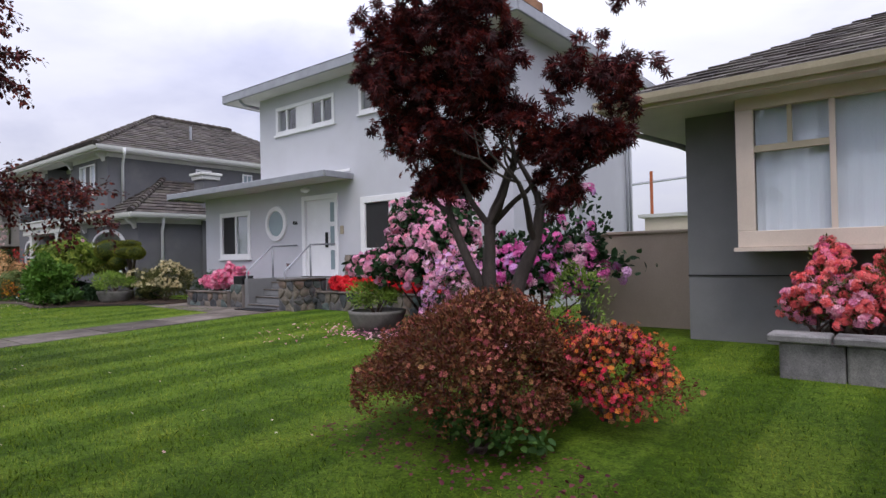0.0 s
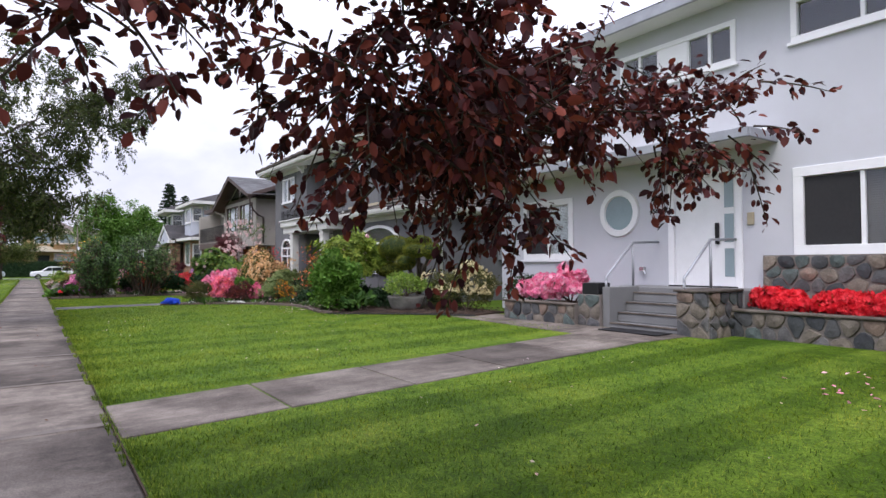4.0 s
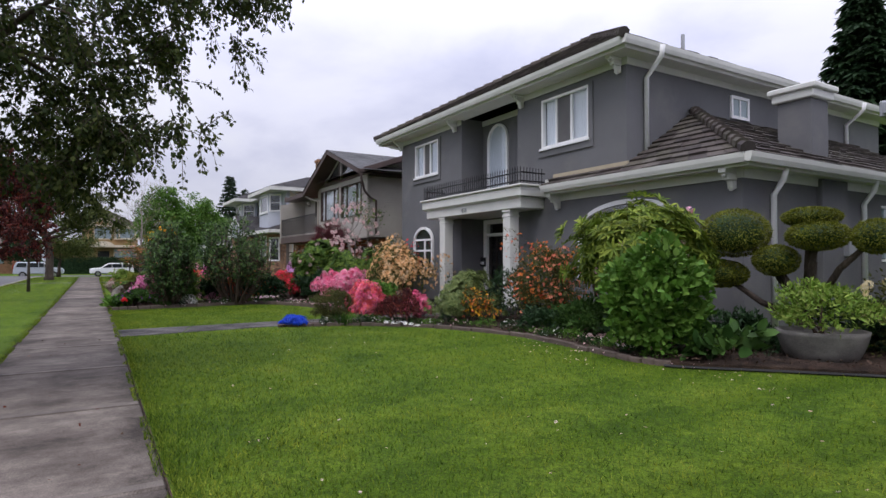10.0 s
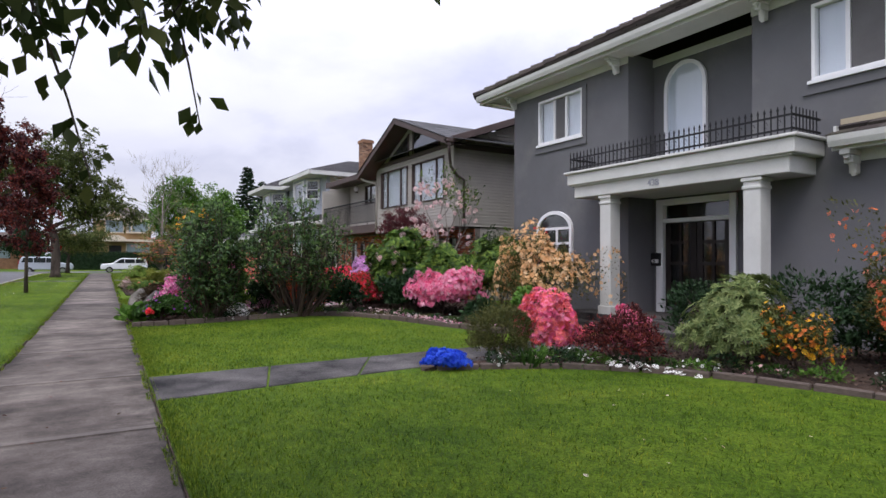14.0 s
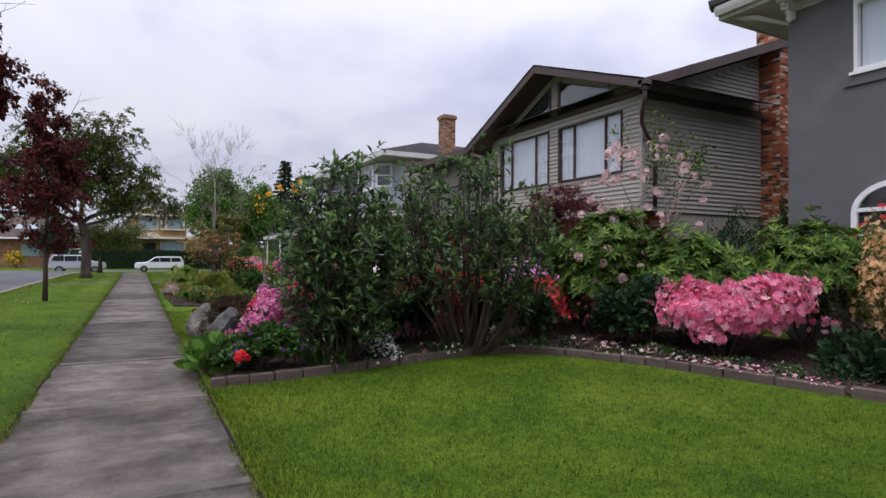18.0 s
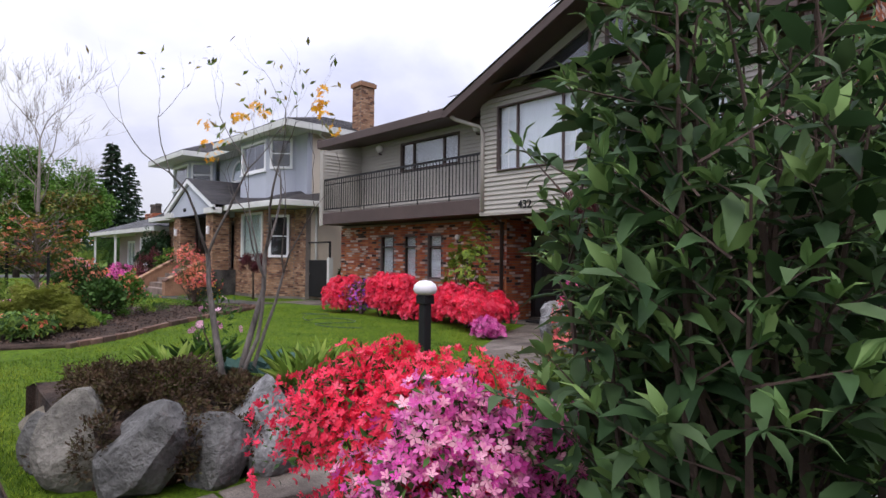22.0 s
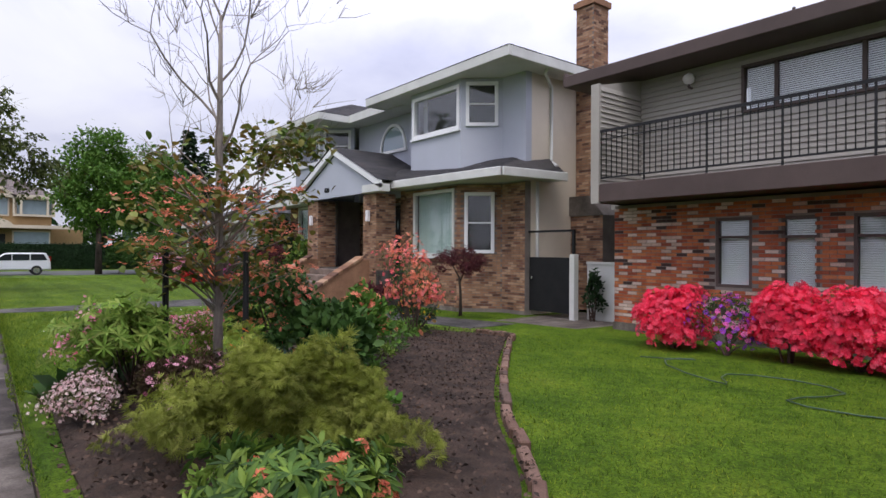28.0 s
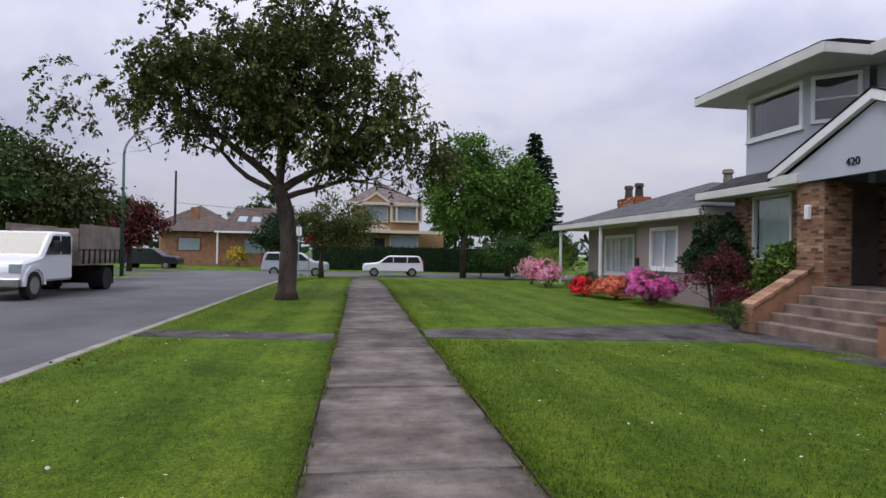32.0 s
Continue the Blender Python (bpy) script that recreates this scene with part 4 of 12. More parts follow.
# upper roof
part("soffit", Mesh().box(-17.25, -6.9, 9.5, 17.5, 6.18, 6.24), M["trim_grey"], h1)
part("fascia", Mesh().box(-17.28, -6.87, 9.46, 9.52, 6.16, 6.4).box(-17.3, -17.24, 9.52, 17.5, 6.16, 6.4).box(-6.91, -6.85, 9.52, 17.5, 6.16, 6.4), M["grey_metal"], h1, bevel=0.015)
m = Mesh()
for q in (((-17.3, 9.45), (-6.85, 9.45), (-10, 13.4), (-14, 13.4)), ((-6.85, 9.45), (-6.85, 17.5), (-10, 13.6), (-10, 13.4)), ((-6.85, 17.5), (-17.3, 17.5), (-14, 13.6), (-10, 13.6)), ((-17.3, 17.5), (-17.3, 9.45), (-14, 13.4), (-14, 13.6))):
    m.poly(*[(x, y, 6.4 if i < 2 else 6.95) for i, (x, y) in enumerate(q)])
part("roof", m, M["skin"], h1, "low dark felt roof")
part("chimney", Mesh().box(-8.9, -8.1, 11.9, 12.8, 6.3, 7.7), M["tan_brick"], h1)
downpipe(h1, [(-16.55, 9.6, 6.17), (-16.4, 9.65, 6.02), (-16.2, Y - 0.05, 5.95)], M["grey_metal"])
for yy in (16.2, 16.45):
    downpipe(h1, [(-7.35, yy, 6.1), (-7.35, yy, 0.3)], M["grey_metal"], 0.035)
# stone base, landing, steps
base = part("stone_base", Mesh().box(-12.38, -7.44, 9.9, Y - 0.01, 0.3, 1.5), M["mortar"], h1)
stones(base, -12.38, -7.44, 0.9, 1.49, 9.9, 3)
st = thing("front_steps", "grey painted concrete steps between stone piers", "steps", -13.7, 8.6, 0.15, kind="structure")
part("landing", Mesh().box(-14.95, -12.4, 9.3, Y - 0.002, 0.1, 0.92), M["tan_stucco"], st, bevel=0.015)
for i in range(4):
    part("step", Mesh().box(-14.45, -13.02, 8.4 + 0.24 * i, 9.3, 0.1 + 0.18 * i, 0.28 + 0.18 * i), M["tan_stucco"], st, bevel=0.015)
    part("nosing", Mesh().box(-14.44, -13.03, 8.385 + 0.24 * i, 8.44 + 0.24 * i, 0.255 + 0.18 * i, 0.287 + 0.18 * i), M["path_concrete"], st, bevel=0.006)
part("cheek_wall", Mesh().box(-14.62, -14.455, 8.42, 9.3, 0.1, 0.93), M["tan_stucco"], st, bevel=0.01)
pier = part("pier", Mesh().box(-13.01, -12.45, 8.33, 9.3, 0.0, 0.9), M["mortar"], st)
stones(pier, -13.01, -12.45, 0.12, 0.9, 8.33, 5)
pier["face"] = 1
stones(pier, 8.33, 9.28, 0.12, 0.9, 9.0, 6, side=-12.45)
part("pier_cap", Mesh().box(-13.05, -12.4, 8.28, 9.3, 0.9, 0.94), M["path_concrete"], st, bevel=0.01)
pier = part("pier", Mesh().box(-15.15, -14.63, 8.35, 8.85, 0.0, 0.78), M["mortar"], st)
stones(pier, -15.15, -14.63, 0.12, 0.78, 8.35, 8)
mat_ = thing("door_mat", "dark ribbed door mat on the concrete path", "door mat", -13.6, 8.2, 0.17)
part("mat", Mesh().box(-14.3, -13.1, 7.9, 8.33, ground_z(-13.7, 8.1) + 0.014, ground_z(-13.7, 8.1) + 0.03), M["black_metal"], mat_, bevel=0.005)
box_ = thing("planter_box", "small black planter box on the stone pier", "planter", -14.9, 8.6, 0.79)
part("box", Mesh().box(-15.1, -14.7, 8.4, 8.75, 0.78, 1.0), M["black_metal"], box_, bevel=0.01)
for (xa, xb), zt in (((-14.75, -14.0), 0.0), ((-13.3, -12.5), 0.0)):
    r = thing("handrail", "grey painted metal handrail beside the steps", "handrail", xa, 8.6, 0.9)
    yb = 9.45
    xx = -14.55 if xa < -14 else -12.95
    part("rail", Mesh().tube([(xx, 8.45, 1.0), (xx, 8.45, 1.12), (xx, 9.25, 1.78), (xx + 0.02, 10.05, 1.8)], 0.024, 8), M["grey_metal"], r, smooth=True)
    part("post", Mesh().tube([(xx, 8.45, 0.88), (xx, 8.45, 1.05)], 0.024, 8), M["grey_metal"], r, smooth=True)
    part("post", Mesh().tube([(xx, 9.25, 0.9), (xx, 9.25, 1.78)], 0.024, 8), M["grey_metal"], r, smooth=True)
pl = thing("stone_planter", "low field-stone planter wall with concrete cap", "planter", -10, 9.0, 0.15)
q = part("wall", Mesh().box(-12.3, -7.6, 9.02, 9.2, 0.0, 0.6), M["mortar"], pl)
stones(q, -12.44, -7.6, 0.12, 0.58, 9.02, 11)
part("soil", Mesh().box(-12.38, -7.6, 9.2, 9.86, 0.2, 0.55), M["soil"], pl)
part("cap", Mesh().box(-12.44, -7.6, 8.97, 9.22, 0.58, 0.62), M["path_concrete"], pl, bevel=0.01)
pl = thing("stone_planter", "field-stone planter wall beside the house steps", "planter", -16, 8.2, 0.15)
q = part("wall", Mesh().box(-17.2, -15.16, 8.25, 8.45, 0.0, 0.56), M["mortar"], pl)
stones(q, -17.2, -15.16, 0.1, 0.55, 8.25, 13)
part("soil", Mesh().box(-17.2, -14.97, 8.45, 10.05, 0.2, 0.5), M["soil"], pl)
part("cap", Mesh().box(-17.24, -15.16, 8.2, 8.47, 0.55, 0.59), M["path_concrete"], pl, bevel=0.01)

# the neighbour at the start, with the tiled roof and bay window
h0 = thing("house", "grey stucco house with tiled roof and beige bay window", "house", 0, 8.4, 0.1)
part("wall", wall_cells(Mesh(), -3.5, 9, 0.1, 3.3, 8.36, 8.56, [(-2.6, 3, 1.5, 3.3)]), M["tan_stucco"], h0)
part("wall", Mesh().box(-3.5, -3.3, 8.56, 17, 0.1, 3.3), M["tan_stucco"], h0)
part("band", Mesh().box(-3.51, 9, 8.345, 8.36, 1.07, 1.085), M["dark"], h0)
part("footing", Mesh().box(-3.46, 9, 8.38, 8.5, 0.0, 0.32), M["path_concrete"], h0)
bay = part("bay", wall_cells(Mesh(), -2.75, 3.4, 1.42, 3.35, 7.8, 8.36, [(-2.53, 3.2, 1.62, 3.17)]), M["tan_stucco"], h0, "projecting bay with beige trim")
window(h0, -2.73, 3.3, 1.45, 3.35, 7.78, M["beige_trim"], 0.2, [-1.72, 0.9], inside="curtain", label="beige framed picture window with vertical blinds")
part("transom", Mesh().box(-2.53, -1.75, 7.77, 7.83, 2.62, 2.7).box(-2.17, -2.12, 7.77, 7.83, 2.7, 3.15), M["ochre_trim"], h0)
part("soffit", Mesh().box(-4.3, 9, 7.45, 8.6, 3.3, 3.34).box(-4.3, -3.4, 8.6, 17, 3.3, 3.34), M["trim_grey"], h0)
part("fascia", Mesh().box(-4.3, 9, 7.42, 7.46, 3.3, 3.47), M["beige_trim"], h0)
gutter(h0, [(9, 7.42, 3.36), (-4.32, 7.42, 3.36)], M["ochre_trim"], -0.11, 0.12)
gutter(h0, [(-4.32, 7.35, 3.36), (-4.32, 17, 3.36)], M["ochre_trim"], -0.11, 0.12)
downpipe(h0, [(-4.3, 8.0, 3.36), (-4.2, 8.05, 3.15), (-3.62, 8.7, 2.95), (-3.6, 9.2, 2.9), (-3.6, 9.2, 0.2)], M["grey_metal"])
rng = random.Random(21)
m = Mesh()
course_roof(m, (-4.35, 7.4, 3.46), (9, 7.4, 3.46), (9, 12.2, 5.6), (0.4, 12.2, 5.6), 0.27, 0.3, 0.035, rng)
course_roof(m, (-4.35, 17, 3.46), (-4.35, 7.4, 3.46), (0.4, 12.2, 5.6), (0.4, 12.3, 5.6), 0.27, 0.3, 0.035, rng)
part("roof_tiles", m, M["tile"], h0, kind="stuff")
part("roof", Mesh().poly((-4.35, 7.4, 3.45), (9, 7.4, 3.45), (9, 12.2, 5.59), (0.4, 12.2, 5.59)).poly((-4.35, 17, 3.45), (-4.35, 7.4, 3.45), (0.4, 12.2, 5.59), (0.4, 17, 5.59)), M["skin"], h0)
part("upper_storey", Mesh().box(2.0, 9, 11.2, 18, 4.4, 7.5), M["beige_trim"], h0)
part("back_wall", Mesh().box(-3.3, 9, 16.8, 17, 0.1, 5.5).box(8.8, 9, 8.6, 17, 0.1, 3.3), M["tan_stucco"], h0)
fence = thing("fence", "tan painted wooden fence panel between two houses", "fence", -4.4, 9.4, 0.15)
part("panel", Mesh().box(-5.35, -3.52, 9.4, 9.45, 0.12, 1.72), M["fence"], fence)
part("rail", Mesh().box(-5.4, -3.5, 9.36, 9.49, 1.72, 1.77), M["fence"], fence, bevel=0.008)
part("post", Mesh().box(-5.62, -5.36, 9.3, 9.55, 0.0, 1.78), M["granite"], fence, "grey stone gate post", bevel=0.02)
back = thing("shed", "cream stucco outbuilding behind the fence", "shed", -6, 20, 0.1)
part("wall", Mesh().box(-8.2, -5.9, 20, 22, 0, 2.6), M["cream_stucco"], back)
part("roof", Mesh().box(-8.4, -5.8, 19.9, 22.2, 2.6, 2.72), M["trim_grey"], back)
pl = thing("stone_planter", "granite block planter wall with flat capping stones", "planter", 0, 6.6, 0.15)
rng = random.Random(3)
x = -2.1
while x < 4:
    w = rng.uniform(0.5, 0.75)
    part("granite_block", Mesh().box(x, x + w - 0.012, 6.36, 6.6, 0.05, 0.5), M["granite"], pl, bevel=0.02)
    part("capstone", Mesh().box(x - 0.1, x + w - 0.12, 6.3, 6.68, 0.5, 0.58), M["granite"], pl, bevel=0.015)
    x += w
part("granite_block", Mesh().box(-2.1, -1.86, 6.61, 8.3, 0.05, 0.5), M["granite"], pl, bevel=0.02)
part("soil", Mesh().box(-1.85, 4, 6.61, 8.34, 0.1, 0.48), M["soil"], pl)

# the charcoal house, number 438
h2 = thing("house", "charcoal stucco two-storey house with pale trim and tiled hip roofs", "house", -30, 9.3, 0.05)
Y = 9.23
D = M["dark_stucco"]
part("wall", wall_cells(Mesh(), -34.8, -30.95, 0, 5.62, Y, Y + 0.2, [(-33.8, -32.27, 4.17, 5.25)]), D, h2, "charcoal stucco wall")
part("wall", wall_cells(Mesh(), -28.3, -24.75, 0, 5.62, Y, Y + 0.2, [(-27.35, -25.79, 4.1, 5.27)]), D, h2)
part("wall", wall_cells(Mesh(), -30.95, -28.3, 0, 5.62, 10.0, 10.2, [(-30.77, -29.12, 0.42, 2.6)]).box(-31.15, -30.95, Y + 0.2, 10.2, 0, 5.62).box(-28.3, -28.1, Y + 0.2, 10.2, 0, 5.62), D, h2)
part("wall", Mesh().box(-24.95, -24.75, Y + 0.2, 20, 2.9, 5.62).box(-34.8, -34.6, Y + 0.2, 20, 0, 5.62).box(-34.6, -24.95, 19.8, 20, 0, 5.62), D, h2)
WH = M["white"]
window(h2, -33.8, -32.27, 4.17, 5.25, Y, WH, 0.055, [-33.24, -32.83], inside="curtain", label="white framed upper window")
window(h2, -27.35, -25.79, 4.1, 5.27, Y, WH, 0.055, [-26.86, -26.36], inside="curtain", label="white framed upper window")
for a, b, c, d in ((-33.8, -32.27, 4.17, 5.25), (-27.35, -25.79, 4.1, 5.27)):
    part("surround", Mesh().box(a - 0.13, b + 0.13, Y - 0.035, Y - 0.002, c - 0.2, c - 0.052).box(b + 0.004, b + 0.13, Y - 0.035, Y - 0.002, c - 0.05, d + 0.05), D, h2)
for a, b, c, d in ((-33.2, -32.87, 4.22, 5.2), (-26.82, -26.4, 4.15, 5.22)):
    part("insect_screen", Mesh().box(a, b, Y + 0.028, Y + 0.034, c, d), M["screen"], h2, "grey insect screen over the sliding light")
arch_window(h2, -30.64, -29.67, 3.3, 4.87, 5.38, 9.98, WH, 0.07, inside="curtain", label="tall arched white window")
arch_window(h2, -33.82, -32.56, 1.15, 2.06, 2.52, Y - 0.02, WH, 0.08, [-33.08], [1.75, 2.1], label="arched white ground-floor window")
arch_window(h2, -26.09, -23.35, 1.05, 2.08, 2.66, Y - 0.02, WH, 0.09, [-25.1, -24.1], [2.06], inside="blind_dark", label="wide arched white window")
# porch slab with columns and railing
P = M["trim_grey"]
part("porch_slab", Mesh().box(-31.9, -27.18, 8.43, 10.0, 2.93, 3.16).box(-31.78, -27.3, 8.52, 10.0, 2.66, 2.93), P, h2, "pale painted porch entablature", 0.015)
part("cornice", Mesh().box(-31.96, -27.12, 8.38, 9.22, 3.16, 3.21).box(-31.84, -27.24, 8.47, 8.52, 2.9, 2.94), P, h2, bevel=0.012)
for cx in (-30.94, -27.9):
    c = part("column", Mesh().box(cx - 0.14, cx + 0.14, 8.56, 8.84, 0.3, 2.66), P, h2, "square white column", 0.012)
    part("capital", Mesh().box(cx - 0.155, cx + 0.155, 8.545, 8.855, 2.48, 2.53).box(cx - 0.165, cx + 0.165, 8.535, 8.865, 2.6, 2.655), P, c, bevel=0.008)
    part("plinth", Mesh().box(cx - 0.17, cx + 0.17, 8.53, 8.87, 0.28, 0.46), P, c, bevel=0.01)
part("porch_floor", Mesh().box(-32.0, -27.2, 8.45, 10.0, 0.0, 0.3).box(-31.6, -28, 8.1, 8.45, 0, 0.16), M["aggregate"], h2, bevel=0.01)
t = text("438", 0.17, (-29.85, 8.515, 2.72), (90, 0, 0), M["grey_metal"], h2)
rail = part("balcony_rail", Mesh().box(-31.85, -27.22, 8.46, 8.485, 3.27, 3.3).box(-31.85, -27.22, 8.46, 8.485, 3.47, 3.5), M["black_metal"], h2, "black wrought-iron balcony railing")
for i in range(47):
    x = -31.84 + i * 0.1
    part("baluster", Mesh().box(x - 0.007, x + 0.007, 8.465, 8.48, 3.21, 3.57), M["black_metal"], rail)
    part("finial", Mesh().prism([(x - 0.018, 3.57), (x, 3.545), (x + 0.018, 3.57), (x, 3.63)], "y", 8.468, 8.477), M["black_metal"], rail)
    if i % 2 == 0:
        part("scroll", Mesh().tube([(x + 0.02 + 0.028 * math.cos(s), 8.473, 3.39 + 0.045 * math.sin(s)) for s in (0, 1, 2, 3, 4, 5)], 0.006, 4), M["black_metal"], rail)
rs = part("balcony_rail", Mesh().box(-27.24, -27.215, 8.49, 9.2, 3.27, 3.3).box(-27.24, -27.215, 8.49, 9.2, 3.47, 3.5).box(-31.86, -31.835, 8.49, 9.2, 3.27, 3.3).box(-31.86, -31.835, 8.49, 9.2, 3.47, 3.5), M["black_metal"], h2)
for i in range(7):
    for x in (-27.228, -31.848):
        part("baluster", Mesh().box(x - 0.007, x + 0.007, 8.56 + 0.09 * i, 8.574 + 0.09 * i, 3.21, 3.6), M["black_metal"], rs)
# entrance doors
m = Mesh().box(-30.85, -30.68, 9.94, 10.08, 0.3, 2.62).box(-29.2, -29.06, 9.94, 10.08, 0.3, 2.62).box(-30.68, -29.2, 9.94, 10.08, 2.5, 2.62).box(-30.68, -29.2, 9.94, 10.08, 2.14, 2.22)
d = part("front_door", m, WH, h2, "dark glazed double door in white frame", 0.006)
for x in (-30.67, -29.93):
    part("door_leaf", wall_cells(Mesh(), x, x + 0.72, 0.3, 2.13, 10.02, 10.06, [(x + 0.12 + 0.26 * i, x + 0.33 + 0.26 * i, 0.5 + 0.42 * j, 0.86 + 0.42 * j) for i in (0, 1) for j in range(4)]), M["door_dark"], d)
part("pane", Mesh().box(-30.67, -29.21, 10.045, 10.05, 0.4, 2.5), M["glass"], d).visible_shadow = False
# near-black sheet, painted for the shade inside the hall
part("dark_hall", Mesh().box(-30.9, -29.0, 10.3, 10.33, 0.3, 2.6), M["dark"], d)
mb = part("mailbox", Mesh().box(-31.5, -31.0, 9.1, 9.215, 1.35, 1.62), M["black_metal"], h2, "black wall mailbox", 0.015)
mb.location = (0.28, 0.8, -0.1)
n_ = text("438", 0.12, (-30.93, 9.89, 1.31), (90, 0, 0), M["white"], h2)
# lower wing with side wall
part("wall", wall_cells(Mesh(), -28.1, -22.505, 0, 2.98, Y + 0.02, Y + 0.2, []), D, h2)
side = flip(wall_cells(Mesh(), Y, 18, 0, 2.98, -22.5, -22.3, [(14.1, 15.75, 1.42, 2.55)]))
part("wall", side, D, h2)
gb = part("glass_block_window", flip(Mesh().box(14.08, 15.77, -22.4, -22.28, 1.4, 1.45).box(14.08, 15.77, -22.4, -22.28, 2.52, 2.57)), WH, h2, "white glass-block window")
for i in range(8):
    for j in range(5):
        part("glass_block", flip(Mesh().box(14.12 + 0.203 * i, 14.31 + 0.203 * i, -22.38, -22.27, 1.46 + 0.213 * j, 1.655 + 0.213 * j)), M["frost"], gb, bevel=0.015)
for a, b in ((12.7, 13.4), (14.9, 15.4)):
    part("window", flip(Mesh().box(a, b, -24.77, -24.7, 4.75, 4.82).box(a, b, -24.77, -24.7, 5.22, 5.29).box(a, a + 0.06, -24.77, -24.7, 4.82, 5.22).box(b - 0.06, b, -24.77, -24.7, 4.82, 5.22)
         .box((a + b) / 2 - 0.02, (a + b) / 2 + 0.02, -24.77, -24.71, 4.82, 5.22)), WH, h2, "small white upper window")
    part("pane", flip(Mesh().box(a + 0.06, b - 0.06, -24.745, -24.735, 4.82, 5.22)), M["frost"], h2)
# eaves: fascias, soffits and gutters of the upper roof
part("soffit", Mesh().box(-35.73, -24.38, 8.8, Y + 0.1, 5.56, 5.6).box(-24.8, -24.38, Y + 0.1, 20.6, 5.56, 5.6).box(-35.73, -34.7, Y + 0.1, 20.6, 5.56, 5.6), P, h2, "pale boarded soffit")
part("frieze", Mesh().box(-34.85, -30.95, Y - 0.03, Y, 5.42, 5.6).box(-28.3, -24.7, Y - 0.03, Y, 5.42, 5.6).box(-30.95, -28.3, 9.97, 10.0, 5.45, 5.6).box(-24.75, -24.72, Y, 20, 5.42, 5.56), P, h2)
part("fascia", Mesh().box(-35.75, -24.36, 8.76, 8.8, 5.55, 5.75).box(-24.4, -24.36, 8.8, 20.6, 5.55, 5.75).box(-35.75, -35.71, 8.8, 20.6, 5.55, 5.75), P, h2)
gutter(h2, [(-24.36, 8.76, 5.62), (-35.75, 8.76, 5.62)], P, -0.12, 0.14)
gutter(h2, [(-24.36, 20.6, 5.62), (-24.36, 8.66, 5.62)], P, -0.12, 0.14)


def bracket(x, y, z, parent, along="y"):
    m = Mesh().box(x - 0.07, x + 0.07, y - 0.35, y, z - 0.09, z).box(x - 0.06, x + 0.06, y - 0.24, y, z - 0.2, z - 0.09).box(x - 0.05, x + 0.05, y - 0.12, y, z - 0.34, z - 0.2)
    m.tube([(x, y - 0.3, z - 0.1), (x, y - 0.16, z - 0.17), (x, y - 0.06, z - 0.36)], 0.045, 8)
    return part("bracket", m, M["trim_grey"], parent, bevel=0.01)


for x in (-34.7, -31.2, -28.05, -24.9):
    bracket(x, Y - 0.03, 5.6, h2)
for x in (-26.75, -22.45):
    bracket(x, Y, 2.96, h2)
# upper hip roof
E = 5.74
A, B, C, F = (-35.83, 8.64, E), (-24.28, 8.64, E), (-24.28, 20.6, E), (-35.83, 20.6, E)
R0, R1 = (-29.85, 13.4, 8.42), (-29.85, 17.5, 8.42)
rng = random.Random(5)
m = Mesh()
course_roof(m, A, B, R0, R0, 0.3, 0.32, 0.05, rng)
course_roof(m, B, C, R1, R0, 0.3, 0.32, 0.05, rng)
course_roof(m, F, A, R0, R1, 0.3, 0.6, 0.05, rng)
part("roof_tiles", m, M["tile"], h2, kind="stuff")
part("roof", Mesh().poly(A, B, R0).poly(B, C, R1, R0).poly(C, F, R1).poly(F, A, R0, R1), M["skin"], h2, "brown concrete tile hip roof")
for p, q in ((A, R0), (B, R0), (R0, R1)):
    p, q = Vector(p), Vector(q)
    n = int((q - p).length / 0.33)
    mm = Mesh()
    for i in range(n):
        a, b = p.lerp(q, i / n), p.lerp(q, (i + 1.08) / n)
        mm.tube([a + Vector((0, 0, 0.06)), b + Vector((0, 0, 0.04))], [0.11, 0.09], 8)
    part("hip_tiles", mm, M["tile"], h2, kind="stuff")
part("roof_vent", Mesh().tube([(-26.6, 13.5, 6.9), (-26.6, 13.5, 7.5)], 0.05, 8), M["grey_metal"], h2)
# lower hip roof
E = 3.12
A, B, C = (-26.95, 8.82, E), (-21.95, 8.82, E), (-21.95, 18.3, E)
T0, T1, T2 = (-24.75, 11.35, 4.7), (-24.75, 18.3, 4.7), (-26.95, 9.23, 3.36)
m = Mesh()
course_roof(m, (-24.7, 8.82, E), B, T0, T0, 0.28, 0.32, 0.05, rng)
course_roof(m, B, C, T1, T0, 0.28, 0.32, 0.05, rng)
course_roof(m, A, (-24.7, 8.82, E), (-24.7, 9.23, 3.36), T2, 0.22, 0.32, 0.05, rng)
part("roof_tiles", m, M["tile"], h2, kind="stuff")
part("roof", Mesh().poly(A, (-24.7, 8.82, E), (-24.7, 9.23, 3.36), T2).poly((-24.7, 8.82, E), B, T0).poly(B, C, T1, T0), M["skin"], h2)
part("flashing", Mesh().box(-26.95, -24.7, Y - 0.02, Y, 3.36, 3.44), M["ochre_trim"], h2)
mm = Mesh()
p, q = Vector(B), Vector(T0)
for i in range(14):
    a, b = p.lerp(q, i / 14), p.lerp(q, (i + 1.08) / 14)
    mm.tube([a + Vector((0, 0, 0.07)), b + Vector((0, 0, 0.04))], [0.12, 0.095], 8)
part("hip_tiles", mm, M["tile"], h2, kind="stuff")
part("soffit", Mesh().box(-26.9, -22.05, 8.95, Y + 0.05, 2.96, 3.0).box(-22.3, -22.05, Y + 0.05, 18.3, 2.96, 3.0), P, h2)
